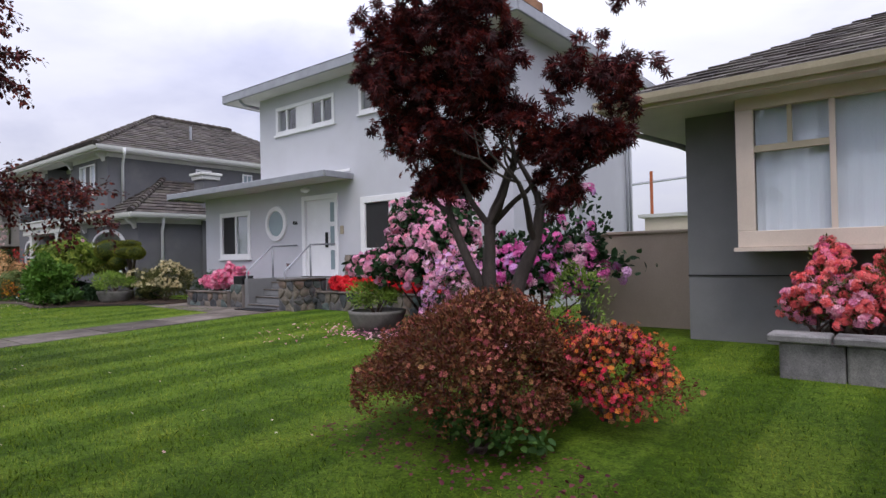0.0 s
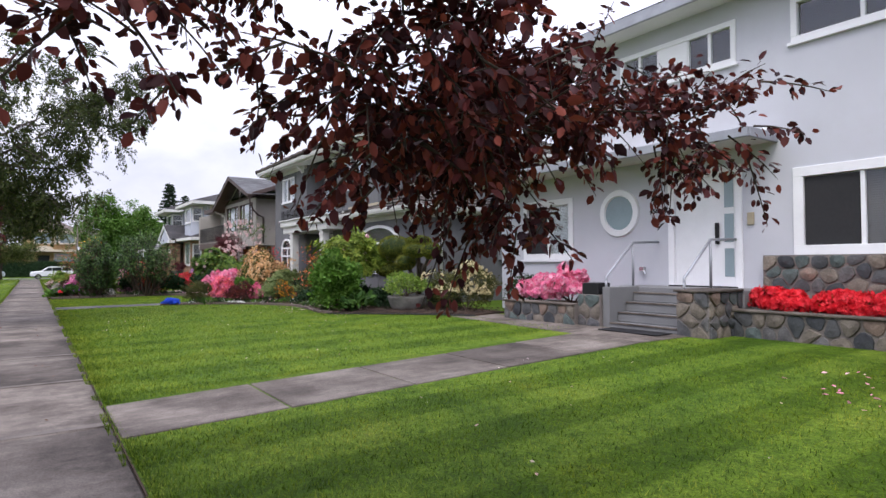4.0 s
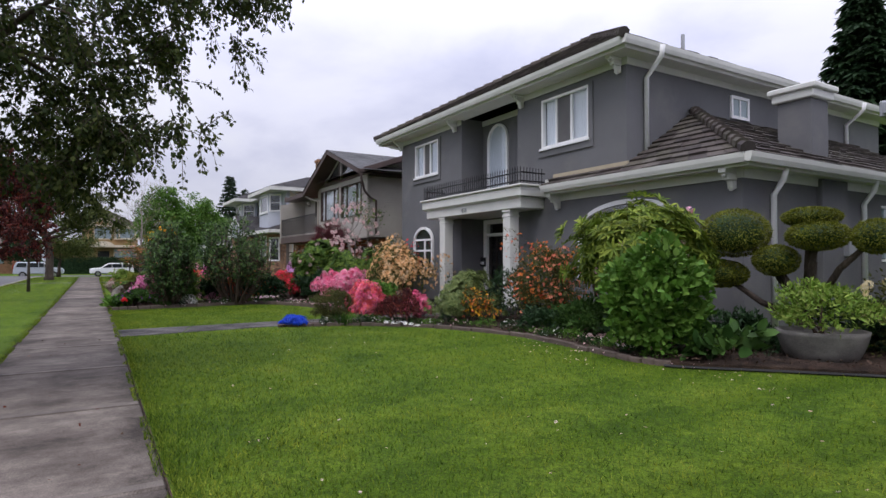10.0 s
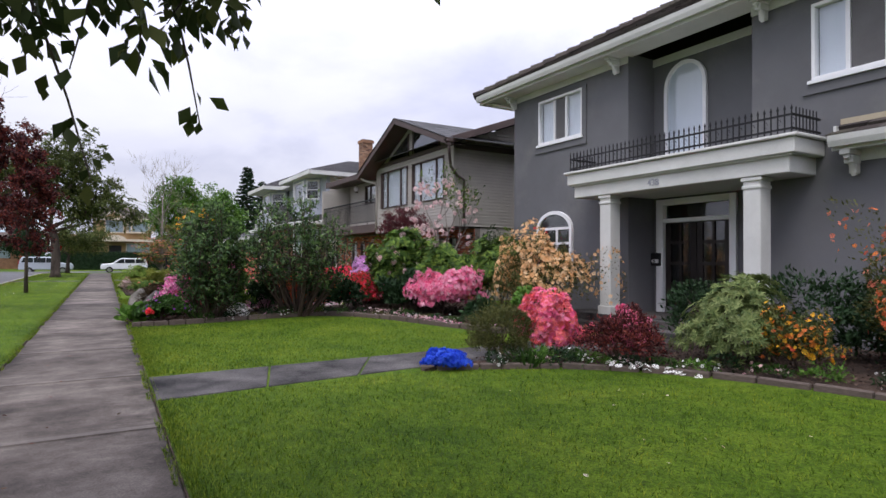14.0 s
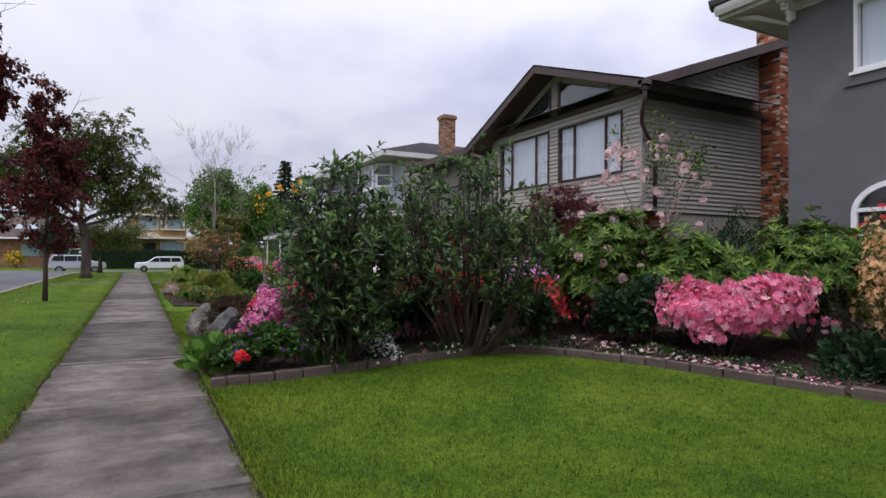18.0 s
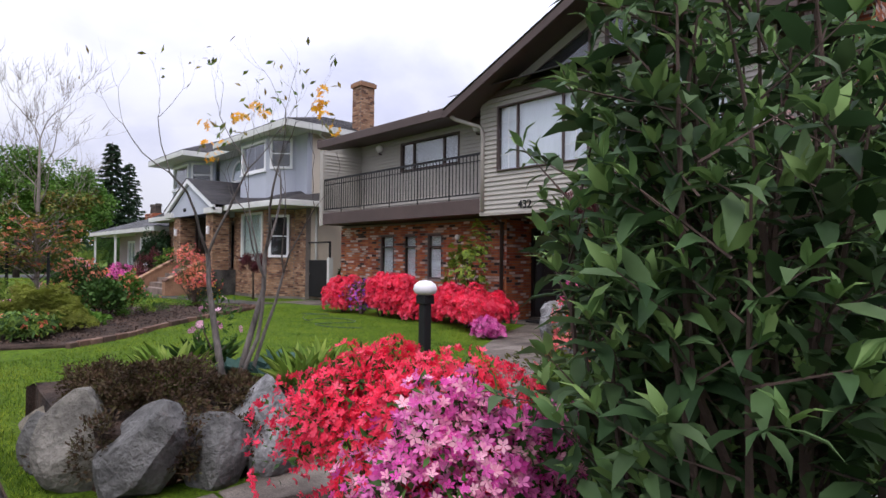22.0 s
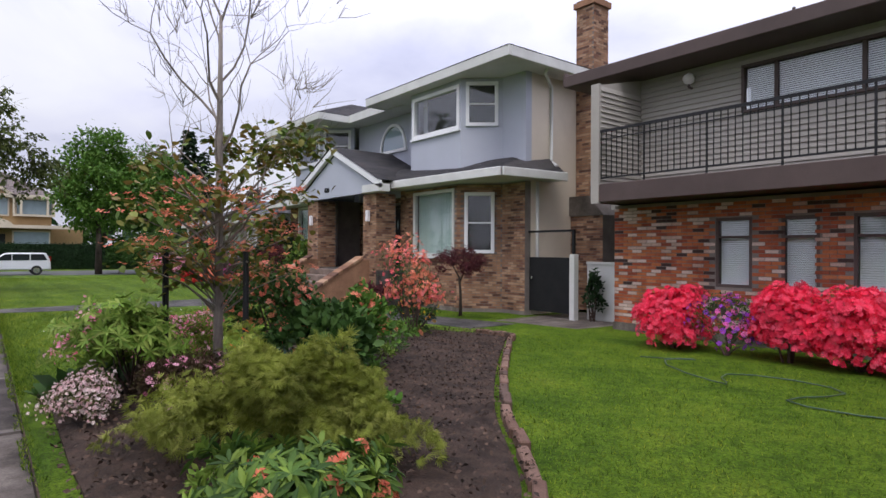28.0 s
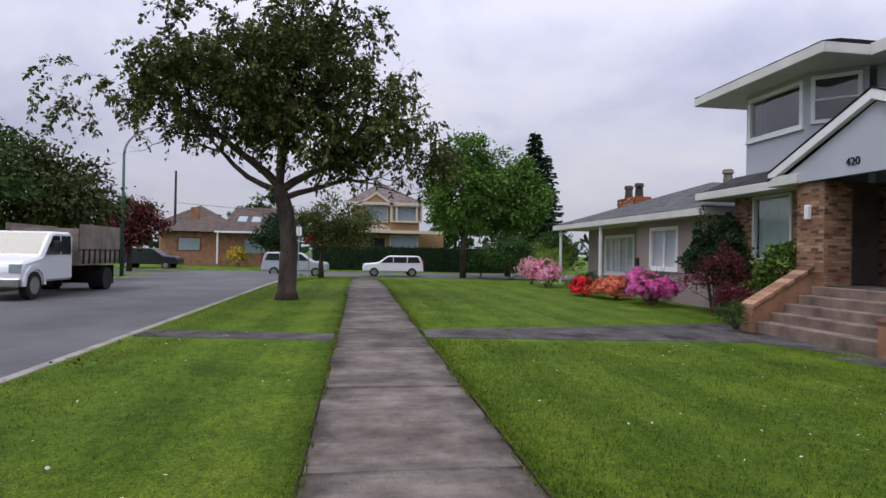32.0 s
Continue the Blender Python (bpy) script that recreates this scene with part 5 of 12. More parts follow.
part("fascia", Mesh().box(-26.92, -22.0, 8.9, 8.95, 2.94, 3.12).box(-22.05, -22.0, 8.95, 18.3, 2.94, 3.12).box(-26.92, -26.88, 8.95, Y, 2.94, 3.3), P, h2)
part("frieze", Mesh().box(-26.9, -22.3, Y - 0.03, Y, 2.8, 2.96).box(-22.3, -22.27, Y, 18, 2.8, 2.96), P, h2)
gutter(h2, [(-22.0, 8.9, 3.0), (-26.92, 8.9, 3.0)], P, -0.12, 0.14)
gutter(h2, [(-22.0, 18.3, 3.0), (-22.0, 8.8, 3.0)], P, -0.12, 0.14)
downpipe(h2, [(-24.15, 9.6, 5.7), (-24.2, 9.62, 5.5), (-24.68, 9.75, 5.2), (-24.68, 9.75, 3.6)], WH, 0.05)
downpipe(h2, [(-22.0, 10.0, 3.0), (-22.05, 10.0, 2.8), (-22.25, 10.05, 2.55), (-22.25, 10.05, 0.1)], WH, 0.05)
downpipe(h2, [(-22.0, 13.2, 3.0), (-22.05, 13.2, 2.8), (-22.25, 13.25, 2.55), (-22.25, 13.25, 0.1)], WH, 0.05)
downpipe(h2, [(-24.15, 17.8, 5.7), (-24.2, 17.82, 5.5), (-24.68, 17.95, 5.2), (-24.68, 17.95, 4.6)], WH, 0.05)
downpipe(h2, [(-35.6, 8.95, 5.6), (-35.2, 9.0, 5.45), (-34.85, 9.5, 5.3), (-34.85, 9.5, 0.1)], P, 0.05)
part("chimney", Mesh().box(-23.12, -22.47, 11.75, 12.36, 2.9, 4.56), D, h2, "stucco chimney with pale cap", 0.01)
part("chimney_breast", Mesh().box(-22.498, -22.2, 11.55, 12.5, 0, 2.94), D, h2, bevel=0.01)
part("chimney_cap", Mesh().box(-23.2, -22.39, 11.67, 12.44, 4.56, 4.72).box(-23.26, -22.33, 11.61, 12.5, 4.72, 4.83), P, h2, bevel=0.02)
part("meter_box", Mesh().box(-22.28, -22.1, 12.3, 12.6, 1.5, 1.95), M["grey_metal"], h2, bevel=0.015)

h2.location = (-29.73, 9.11, 0.05)

# the brick and siding house, number 432
h3 = thing("house", "brick and taupe siding split-level house with balcony", "house", -44, 9.5, 0)
Y3, YB = 9.135, 9.95
BR = M["brown_trim"]


def boards(parent, x0, x1, z0, z1, y, holes, pitch=0.1, swap=None, top=None):
    """Lap siding boards, each cut round the openings; top(x0, x1, z) may trim a board."""
    z = z0
    while z < z1 - 0.02:
        runs = [(x0, x1)]
        for a, b, c, d in holes:
            if c - 0.02 < z + pitch / 2 < d + 0.02:
                runs = [r for s, e in runs for r in ((s, min(e, a)), (max(s, b), e)) if r[1] - r[0] > 0.03]
        for s, e in runs:
            if top:
                lim = top(z + pitch)
                s, e = max(s, lim[0]), min(e, lim[1])
                if e - s < 0.05:
                    continue
            m = Mesh()
            m.v = [(s, y - 0.032, z), (e, y - 0.032, z), (e, y - 0.002, z + pitch), (s, y - 0.002, z + pitch), (s, y + 0.01, z), (e, y + 0.01, z), (e, y + 0.01, z + pitch), (s, y + 0.01, z + pitch)]
            m.f = [(0, 1, 2, 3), (0, 4, 5, 1), (3, 2, 6, 7), (0, 3, 7, 4), (1, 5, 6, 2)]
            if swap is not None:
                m.v = [(swap - (q - y), p, r) for p, q, r in m.v]
            part("siding_board", m, M["siding"], parent)
        z += pitch


W1, W2 = (-43.2, -40.92, 3.29, 4.69), (-40.53, -38.31, 3.29, 4.67)
wl = part("wall", wall_cells(Mesh(), -43.72, -37.8, 2.38, 4.92, Y3, Y3 + 0.18, [W1, W2]), M["siding"], h3, "taupe lap siding wall")
boards(wl, -43.72, -37.8, 2.4, 4.9, Y3, [W1, W2])
for (a, b, c, d), inner in ((W1, [-42.66, -41.52]), (W2, [-39.95, -38.86])):
    w = window(h3, a, b, c, d, Y3 - 0.035, BR, 0.032, inner, inside="curtain", sill=False, label="wide brown-framed window with pale curtains", thin=0.016)
    for s, e in ((a + 0.05, inner[0] - 0.025), (inner[1] + 0.025, b - 0.05)):
        for k in range(1, 4):
            part("glazing_bar", Mesh().box(s, e, Y3 + 0.005, Y3 + 0.018, c + (d - c) * k / 4 - 0.006, c + (d - c) * k / 4 + 0.006), WH, w)
        part("glazing_bar", Mesh().box((s + e) / 2 - 0.006, (s + e) / 2 + 0.006, Y3 + 0.005, Y3 + 0.018, c + 0.05, d - 0.05), WH, w)
part("band", Mesh().box(-43.75, -37.77, Y3 - 0.05, Y3 + 0.1, 4.9, 5.03), BR, h3, bevel=0.008)
# gable with two raked windows
XR, ZR = -40.78, 6.12
gl = lambda z: (-44.2 + (z - 4.62) * 2.2, -37.2 - (z - 4.8) * 2.5)
gw = part("gable_wall", Mesh().prism([(-43.75, 5.03), (-37.77, 5.03), (XR, 6.15)], "y", Y3 + 0.05, Y3 + 0.2), M["siding"], h3)
boards(gw, -43.75, -37.77, 5.03, 6.25, Y3 + 0.05, [(-42.55, -40.96, 5.08, 6.5), (-40.52, -38.85, 5.08, 6.5)], top=gl)
for pts in ([(-42.5, 5.1), (-40.96, 5.06), (-40.96, 5.78)], [(-40.53, 5.06), (-38.75, 5.04), (-38.75, 5.25), (-40.53, 5.83)]):
    cx, cz = sum(p[0] for p in pts) / len(pts), sum(p[1] for p in pts) / len(pts)
    grow = [(cx + (p - cx) * 1.09, cz + (q - cz) * 1.12) for p, q in pts]
    m = Mesh()
    for i in range(len(pts)):
        j = (i + 1) % len(pts)
        m.poly(*[(p[0], Y3 - 0.01, p[1]) for p in (grow[i], grow[j], pts[j], pts[i])])
        m.poly(*[(p[0], yy, p[1]) for p, yy in ((grow[i], Y3 - 0.01), (grow[j], Y3 - 0.01), (grow[j], Y3 + 0.05), (grow[i], Y3 + 0.05))])
    w = part("window", m, BR, h3, "triangular gable window")
    # near-black backing, painted for the unlit space behind the gable glass
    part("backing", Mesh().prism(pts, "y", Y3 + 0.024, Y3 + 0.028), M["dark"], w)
    part("pane", Mesh().prism(pts, "y", Y3 + 0.008, Y3 + 0.014), M["glass"], w).visible_shadow = False
# front gable roof, with the higher roof behind it whose gable looks along the side
OV = 8.5
for x0, z0, s in ((-44.2, 4.54, 1), (-37.2, 4.8, -1)):
    e, r = (x0, z0), (XR, ZR)
    part("barge_board", Mesh().prism([(e[0], e[1]), (r[0], r[1] - 0.04), (r[0], r[1] + 0.16), (e[0] - 0.05 * s, e[1] + 0.17)], "y", OV, OV + 0.05), BR, h3, bevel=0.008)
    part("soffit", Mesh().poly((e[0], OV + 0.05, e[1] + 0.02), (r[0], OV + 0.05, r[1] + 0.02), (r[0], Y3 + 0.1, r[1] + 0.02), (e[0], Y3 + 0.1, e[1] + 0.02)), BR, h3)
    m = Mesh()
    top = [(e[0] - 0.08 * s, OV - 0.02, e[1] + 0.18), (e[0] - 0.08 * s, 13, e[1] + 0.18), (r[0], 13, r[1] + 0.17), (r[0], OV - 0.02, r[1] + 0.17)]
    part("roof", Mesh().poly(*top), M["skin"], h3, "grey shingle gable roof")
    course_roof(m, top[0], top[1], top[2], top[3], 0.16, 0.32, 0.012, rng)
    part("shingles", m, M["shingle_grey"], h3, kind="stuff")
part("fascia", Mesh().box(-44.3, -44.2, OV, 9.7, 4.54, 4.7), BR, h3)
gutter(h3, [(-44.28, 9.7, 4.6), (-44.28, OV, 4.6)], BR, 0.11, 0.11)
downpipe(h3, [(-44.25, 8.62, 4.63), (-44.1, 8.72, 4.5), (-43.68, Y3 - 0.05, 4.32), (-43.62, Y3 - 0.05, 4.2), (-43.62, Y3 - 0.05, 2.45)], M["siding"], 0.045)
m = Mesh()
slope = [(-44.4, 8.75, 5.06), (-37.22, 8.75, 5.06), (-37.22, 15.2, 7.36), (-44.4, 15.2, 7.36)]
part("roof", Mesh().poly(*slope).poly((-44.4, 15.2, 7.36), (-37.22, 15.2, 7.36), (-37.22, 21.4, 5.15), (-44.4, 21.4, 5.15)), M["skin"], h3)
course_roof(m, *slope, 0.16, 0.32, 0.012, rng)
part("shingles", m, M["shingle_grey"], h3, kind="stuff")
for (ya, za), (yb, zb) in (((8.72, 5.06), (15.2, 7.36)), ((21.4, 5.15), (15.2, 7.36))):
    part("barge_board", Mesh().prism([(ya, za - 0.22), (yb, zb - 0.22), (yb, zb), (ya, za)], "x", -37.28, -37.22), BR, h3, bevel=0.008)
    part("soffit", Mesh().poly((-37.28, ya, za - 0.2), (-37.28, yb, zb - 0.2), (-37.82, yb, zb - 0.2), (-37.82, ya, za - 0.2)), BR, h3)
part("rain_hopper", Mesh().box(-37.3, -37.1, 8.5, 8.72, 4.86, 4.97).box(-37.26, -37.14, 8.54, 8.68, 4.76, 4.86), BR, h3, bevel=0.015)
downpipe(h3, [(-37.2, 8.61, 4.78), (-37.22, 8.64, 4.6), (-37.45, 8.8, 4.42), (-37.55, 8.9, 4.2), (-37.66, 9.2, 3.95), (-37.74, 9.5, 3.85), (-37.74, 9.5, 2.5)], BR, 0.045)
# side wall with chimney
sw = part("wall", Mesh().box(-38.0, -37.8, Y3 + 0.18, 19, 2.38, 5.0), M["siding"], h3)
boards(sw, Y3, 19, 2.4, 4.9, 0.0, [], swap=-37.8)
gs = part("side_gable_wall", Mesh().prism([(9.15, 4.9), (20.8, 4.9), (20.8, 5.1), (15.2, 7.1), (9.15, 4.98)], "x", -38.0, -37.85), M["siding"], h3)
boards(gs, 9.15, 20.6, 4.98, 7.0, 0.0, [], swap=-37.85, top=lambda z: (9.15 + (z - 4.9) * 2.82, 20.8 - (z - 4.9) * 2.82))
part("corner_board", Mesh().box(-37.82, -37.74, Y3 - 0.03, Y3 + 0.06, 2.38, 4.9), M["siding"], h3)
part("trim_board", Mesh().box(-37.8, -37.74, Y3, 19, 4.82, 5.0), BR, h3)
ch = part("chimney", Mesh().box(-37.9, -37.3, 13.2, 15.0, 0, 8.3), M["mortar"], h3, "tall brick chimney")
bricks(ch, lambda u, v, o: (-37.9 + u, 13.2 - o, v), 0.6, 8.3, [], M["red_brick_single"], M["red_brick"], (0, 1, 4, 7.2), seed=31)
bricks(ch, lambda u, v, o: (-37.3 + o, 13.2 + u, v), 1.8, 8.3, [], M["red_brick_single"], M["red_brick"], (0, 0, 0, 0), seed=32)
# lower brick storey
DOORX = (-43.65, -41.48)
BW = [(-48.44, -47.83, 0.88, 2.07), (-47.38, -46.83, 0.88, 2.06), (-46.39, -45.82, 0.88, 2.06), (-40.33, -39.8, 0.8, 2.08), (-39.42, -38.9, 0.8, 2.1)]
bw = part("wall", wall_cells(Mesh(), -50.5, DOORX[0], -0.3, 2.4, YB, YB + 0.2, BW[:3]), M["mortar"], h3, "red and white reclaimed brick wall")
bricks(bw, lambda u, v, o: (-50.5 + u, YB - o, 0.08 + v), DOORX[0] + 50.5, 2.3, [(a + 50.5, b + 50.5, c - 0.08, d - 0.08) for a, b, c, d in BW[:3]], M["red_brick_single"], M["red_brick"], (0, 4.6, 0.8, 2.3), seed=33)
bw = part("wall", wall_cells(Mesh(), DOORX[1], -37.8, -0.3, 2.4, YB, YB + 0.2, BW[3:]), M["mortar"], h3)
bricks(bw, lambda u, v, o: (DOORX[1] + u, YB - o, 0.08 + v), -37.8 - DOORX[1], 2.3, [(a - DOORX[1], b - DOORX[1], c - 0.08, d - 0.08) for a, b, c, d in BW[3:]], M["red_brick_single"], M["red_brick"], (0, 4, 0.9, 2.3), seed=34)
bw = part("wall", Mesh().box(DOORX[0] - 0.2, DOORX[0], YB + 0.2, 11.2, -0.3, 2.4).box(DOORX[1], DOORX[1] + 0.2, YB + 0.2, 11.2, -0.3, 2.4).box(DOORX[0], DOORX[1], 10.9, 11.1, 2.16, 2.4), M["mortar"], h3)
bricks(bw, lambda u, v, o: (DOORX[1] - o, YB + u, v), 0.95, 2.38, [], M["red_brick_single"], M["red_brick"], (0, 0, 0, 0), seed=35)
bricks(bw, lambda u, v, o: (DOORX[0] + o, YB + u, v), 0.95, 2.38, [], M["red_brick_single"], M["red_brick"], (0, 0, 0, 0), seed=36)
bricks(bw, lambda u, v, o: (DOORX[0] + u, 10.9 - o, 2.18 + v), 2.17, 0.2, [], M["red_brick_single"], M["red_brick"], (0, 0, 0, 0), seed=37)
part("wall", Mesh().box(-50.5, -50.3, YB + 0.2, 19, -0.3, 2.4), M["mortar"], h3)
part("wall", Mesh().box(-38.0, -37.8, YB + 0.2, 19, -0.3, 2.4), M["siding"], h3)
part("footing", Mesh().box(-50.52, DOORX[0], YB - 0.03, YB + 0.1, -0.3, 0.07).box(DOORX[1], -37.78, YB - 0.03, YB + 0.1, -0.3, 0.07), M["path_concrete"], h3)
for a, b, c, d in BW:
    window(h3, a, b, c, d, YB, BR, 0.05, [], [d - 0.33], proud=0.0, inside="blind", sill=False, label="narrow dark-framed window with white blind")
part("overhang_soffit", Mesh().box(-43.72, -37.8, Y3 + 0.02, YB + 0.3, 2.36, 2.4), BR, h3)
# double door
m = Mesh().box(-43.66, -43.58, 10.84, 10.98, 0.02, 2.16).box(-41.8, -41.7, 10.84, 10.98, 0.02, 2.16).box(-43.58, -41.8, 10.84, 10.98, 2.1, 2.16).box(-41.7, -41.48, 10.88, 10.98, 0, 2.2)
d = part("front_door", m, M["door_dark"], h3, "dark brown panelled double front door")
for x in (-43.57, -42.68):
    lf = part("door_leaf", Mesh().box(x, x + 0.87, 10.9, 10.95, 0.04, 2.09), M["door_dark"], d)
    for j in range(3):
        for i in (0.06, 0.63):
            part("door_light", Mesh().box(x + i, x + i + 0.18, 10.893, 10.899, 0.2 + 0.62 * j, 0.72 + 0.62 * j), M["dark"], lf)
        part("door_panel", Mesh().box(x + 0.3, x + 0.57, 10.875, 10.905, 0.2 + 0.62 * j, 0.43 + 0.62 * j).box(x + 0.3, x + 0.57, 10.875, 10.905, 0.48 + 0.62 * j, 0.72 + 0.62 * j), M["door_dark"], lf, bevel=0.012)
part("door_knob", Mesh().lathe(-42.62, 10.86, [(0.01, 0.95), (0.035, 0.98), (0.035, 1.02), (0.01, 1.05)], 10), M["chrome"], d)
part("notice", Mesh().box(-43.47, -43.36, 10.885, 10.89, 1.82, 1.98), WH, d)
part("threshold", Mesh().box(-43.58, -41.8, 10.7, 10.9, 0.0, 0.05), M["path_concrete"], d)
mt = thing("door_mat", "dark striped door mat at the double door", "door mat", -42.6, 10.3, 0.05)
part("mat", Mesh().box(-43.2, -42.0, 10.1, 10.55, -0.02, 0.035), M["black_metal"], mt, bevel=0.005)
part("porch_floor", Mesh().box(-43.65, -41.48, YB - 0.2, 10.9, -0.3, 0.0), M["path_concrete"], h3)
# balcony
part("balcony_floor", Mesh().box(-50.45, -43.74, Y3 + 0.06, 10.55, 2.44, 2.6), BR, h3, "brown balcony deck")
part("balcony_fascia", Mesh().box(-50.5, -43.72, Y3, Y3 + 0.06, 2.42, 2.76).box(-50.5, -50.44, Y3 + 0.06, 10.55, 2.42, 2.76), BR, h3, bevel=0.01)
rail = part("balcony_rail", Mesh().box(-50.4, -43.75, Y3 + 0.02, Y3 + 0.06, 3.74, 3.79).box(-50.4, -43.75, Y3 + 0.03, Y3 + 0.05, 2.86, 2.89), M["black_metal"], h3, "dark metal balcony railing")
for i in range(59):
    x = -50.38 + i * 0.1145
    big = i % 10 == 9
    part("baluster", Mesh().box(x - (0.016 if big else 0.007), x + (0.016 if big else 0.007), Y3 + 0.032, Y3 + 0.048, 2.7 if big else 2.88, 3.75), M["black_metal"], rail)
part("rail_bar", Mesh().box(-50.4, -43.75, Y3 + 0.03, Y3 + 0.05, 3.6, 3.62), M["black_metal"], rail)
bwall = part("balcony_end_wall", Mesh().prism([(Y3 + 0.03, 2.7), (10.55, 2.7), (10.55, 5.0), (Y3 + 0.03, 4.66)], "x", -50.42, -50.3), M["siding"], h3)
boards(bwall, Y3 + 0.05, 10.55, 2.75, 4.62, 0, [], swap=-50.3)
part("end_cap", Mesh().box(-50.46, -50.28, Y3 - 0.02, Y3 + 0.05, 2.4, 4.68), M["siding"], h3)
BWIN = (-48.27, -45.81, 3.95, 4.8)
wl = part("wall", wall_cells(Mesh(), -50.3, -43.7, 2.6, 5.1, 10.55, 10.7, [BWIN]), M["siding"], h3)
boards(wl, -50.3, -43.75, 2.7, 5.0, 10.55, [BWIN])
part("wall", Mesh().box(-43.72, -43.6, Y3 + 0.18, 10.55, 2.4, 4.9), M["siding"], h3)
window(h3, *BWIN, 10.53, BR, 0.05, [-47.7, -46.43], inside="blind", sill=False, label="dark-framed sliding balcony window")
for x in (-49.2, -45.08):
    l = part("wall_lamp", Mesh().tube([(x, 10.53, 4.6), (x, 10.42, 4.6), (x, 10.42, 4.66)], 0.025, 6), BR, h3, "white globe wall lamp")
    part("globe", Mesh().lathe(x, 10.42, [(0.02, 4.65), (0.09, 4.69), (0.115, 4.76), (0.09, 4.83), (0.02, 4.87)], 14), M["lamp_white"], l, smooth=True)
for x in (-41.2, -45.15):
    l = part("wall_lamp", Mesh().tube([(x, YB, 1.82), (x, YB - 0.12, 1.82), (x, YB - 0.12, 1.9)], 0.02, 6), M["black_metal"], h3, "small globe wall lamp")
    part("globe", Mesh().lathe(x, YB - 0.12, [(0.02, 1.88), (0.06, 1.92), (0.06, 1.98), (0.02, 2.02)], 10), M["lamp_white"], l, smooth=True)
m = Mesh().poly((-51.6, 9.75, 5.2), (-44.2, 9.75, 5.2), (-44.2, 19, 6.6), (-51.6, 19, 6.6))
part("roof", m, M["skin"], h3)
part("fascia", Mesh().box(-51.62, -44.2, 9.7, 9.75, 4.98, 5.22).box(-51.66, -51.6, 9.72, 12, 5.02, 5.3), BR, h3, bevel=0.01)
part("soffit", Mesh().box(-51.6, -44.2, 9.75, 10.7, 4.98, 5.02), BR, h3)
part("roof_vent", Mesh().tube([(-47.6, 11, 5.3), (-47.6, 11, 5.75)], 0.03, 6), BR, h3)
part("wall", Mesh().box(-51.2, -51.0, 10.8, 19, 2.4, 5.3).box(-51, -38, 18.8, 19, -0.3, 5.4), M["siding"], h3)
t = text("432", 0.24, (-42.62, Y3 - 0.03, 2.47), (90, 0, 0), M["black_metal"], h3, depth=0.015)
part("number_trim", Mesh().box(-43.72, -37.8, Y3 - 0.025, Y3 + 0.02, 2.36, 2.4), M["siding"], h3)
downpipe(h3, [(-43.6, Y3 + 0.1, 2.5), (-43.6, Y3 + 0.3, 2.35), (-43.75, YB - 0.06, 2.2), (-43.75, YB - 0.06, 0.05)], BR, 0.045)

# the pale blue-grey and tan brick house, number 420
h4 = thing("house", "blue-grey stucco house with tan brick ground floor and bay windows", "house", -59, 9.6, 0)
S, CR, TB, TR = M["blue_stucco"], M["cream_stucco"], M["tan_brick"], M["trim_grey"]


def slanted(parent, name, p, q, z0, z1, material, t=0.15):
    """An upright wall from plan point p to q."""
    d = (Vector((*q, 0)) - Vector((*p, 0))).normalized()
    n = Vector((-d.y, d.x, 0)) * t
    m = Mesh()
    a, b = Vector((*p, 0)), Vector((*q, 0))
    m.v = [(*v.xy, z) for z in (z0, z1) for v in (a, b, b + n, a + n)]
    m.f = [(0, 1, 2, 3), (4, 7, 6, 5), (0, 4, 5, 1), (1, 5, 6, 2), (2, 6, 7, 3), (3, 7, 4, 0)]
    return part(name, m, material, parent), d


def facet_window(parent, p, q, z0, z1, inset, label, inside="curtain_green"):
    """A one-light window set on a slanted wall."""
    a, b = Vector((*p, 0)), Vector((*q, 0))
    d = (b - a).normalized()
    o = Vector((d.y, -d.x, 0))
    s, e = a + d * inset, b - d * inset
    m = Mesh()
    L = (e - s).length

    def slab(u0, u1, w0, w1, y0, y1, mm):
        n = len(mm.v)
        for zz in (w0, w1):
            for u, y in ((u0, y0), (u1, y0), (u1, y1), (u0, y1)):
                v = s + d * u + o * y
                mm.v.append((v.x, v.y, zz))
        mm.f += [tuple(n + i for i in f) for f in ((0, 3, 2, 1), (4, 5, 6, 7), (0, 1, 5, 4), (1, 2, 6, 5), (2, 3, 7, 6), (3, 0, 4, 7))]
        return mm
    for args in ((0, L, z0, z0 + 0.09), (0, L, z1 - 0.09, z1), (0, 0.09, z0 + 0.09, z1 - 0.09), (L - 0.09, L, z0 + 0.09, z1 - 0.09)):
        slab(*args, 0.0, 0.06, m)
    w = part("window", m, M["white"], parent, label, 0.006)
    part("glazing_bar", slab(0.09, L - 0.09, (z0 + z1) / 2 - 0.02, (z0 + z1) / 2 + 0.02, 0.012, 0.035, Mesh()), M["white"], w)
    part("pane", slab(0.09, L - 0.09, z0 + 0.09, z1 - 0.09, 0.008, 0.012, Mesh()), M["glass"], w).visible_shadow = False
    # with inside dark, the unlit room is painted on as near-black
    part("backing", slab(0.09, L - 0.09, z0 + 0.09, z1 - 0.09, 0.001, 0.004, Mesh()), M[inside], w)


def brick_face(parent, p, q, z0, z1, holes, near, seed):
    a = Vector((*p, 0))
    d = (Vector((*q, 0)) - a)
    L = d.length
    d = d / L
    o = Vector((d.y, -d.x, 0))
    bricks(parent, lambda u, v, t: tuple((a + d * u + o * t + Vector((0, 0, z0 + v)))), L, z1 - z0, holes, M["tan_brick_single"], TB, near, seed=seed)


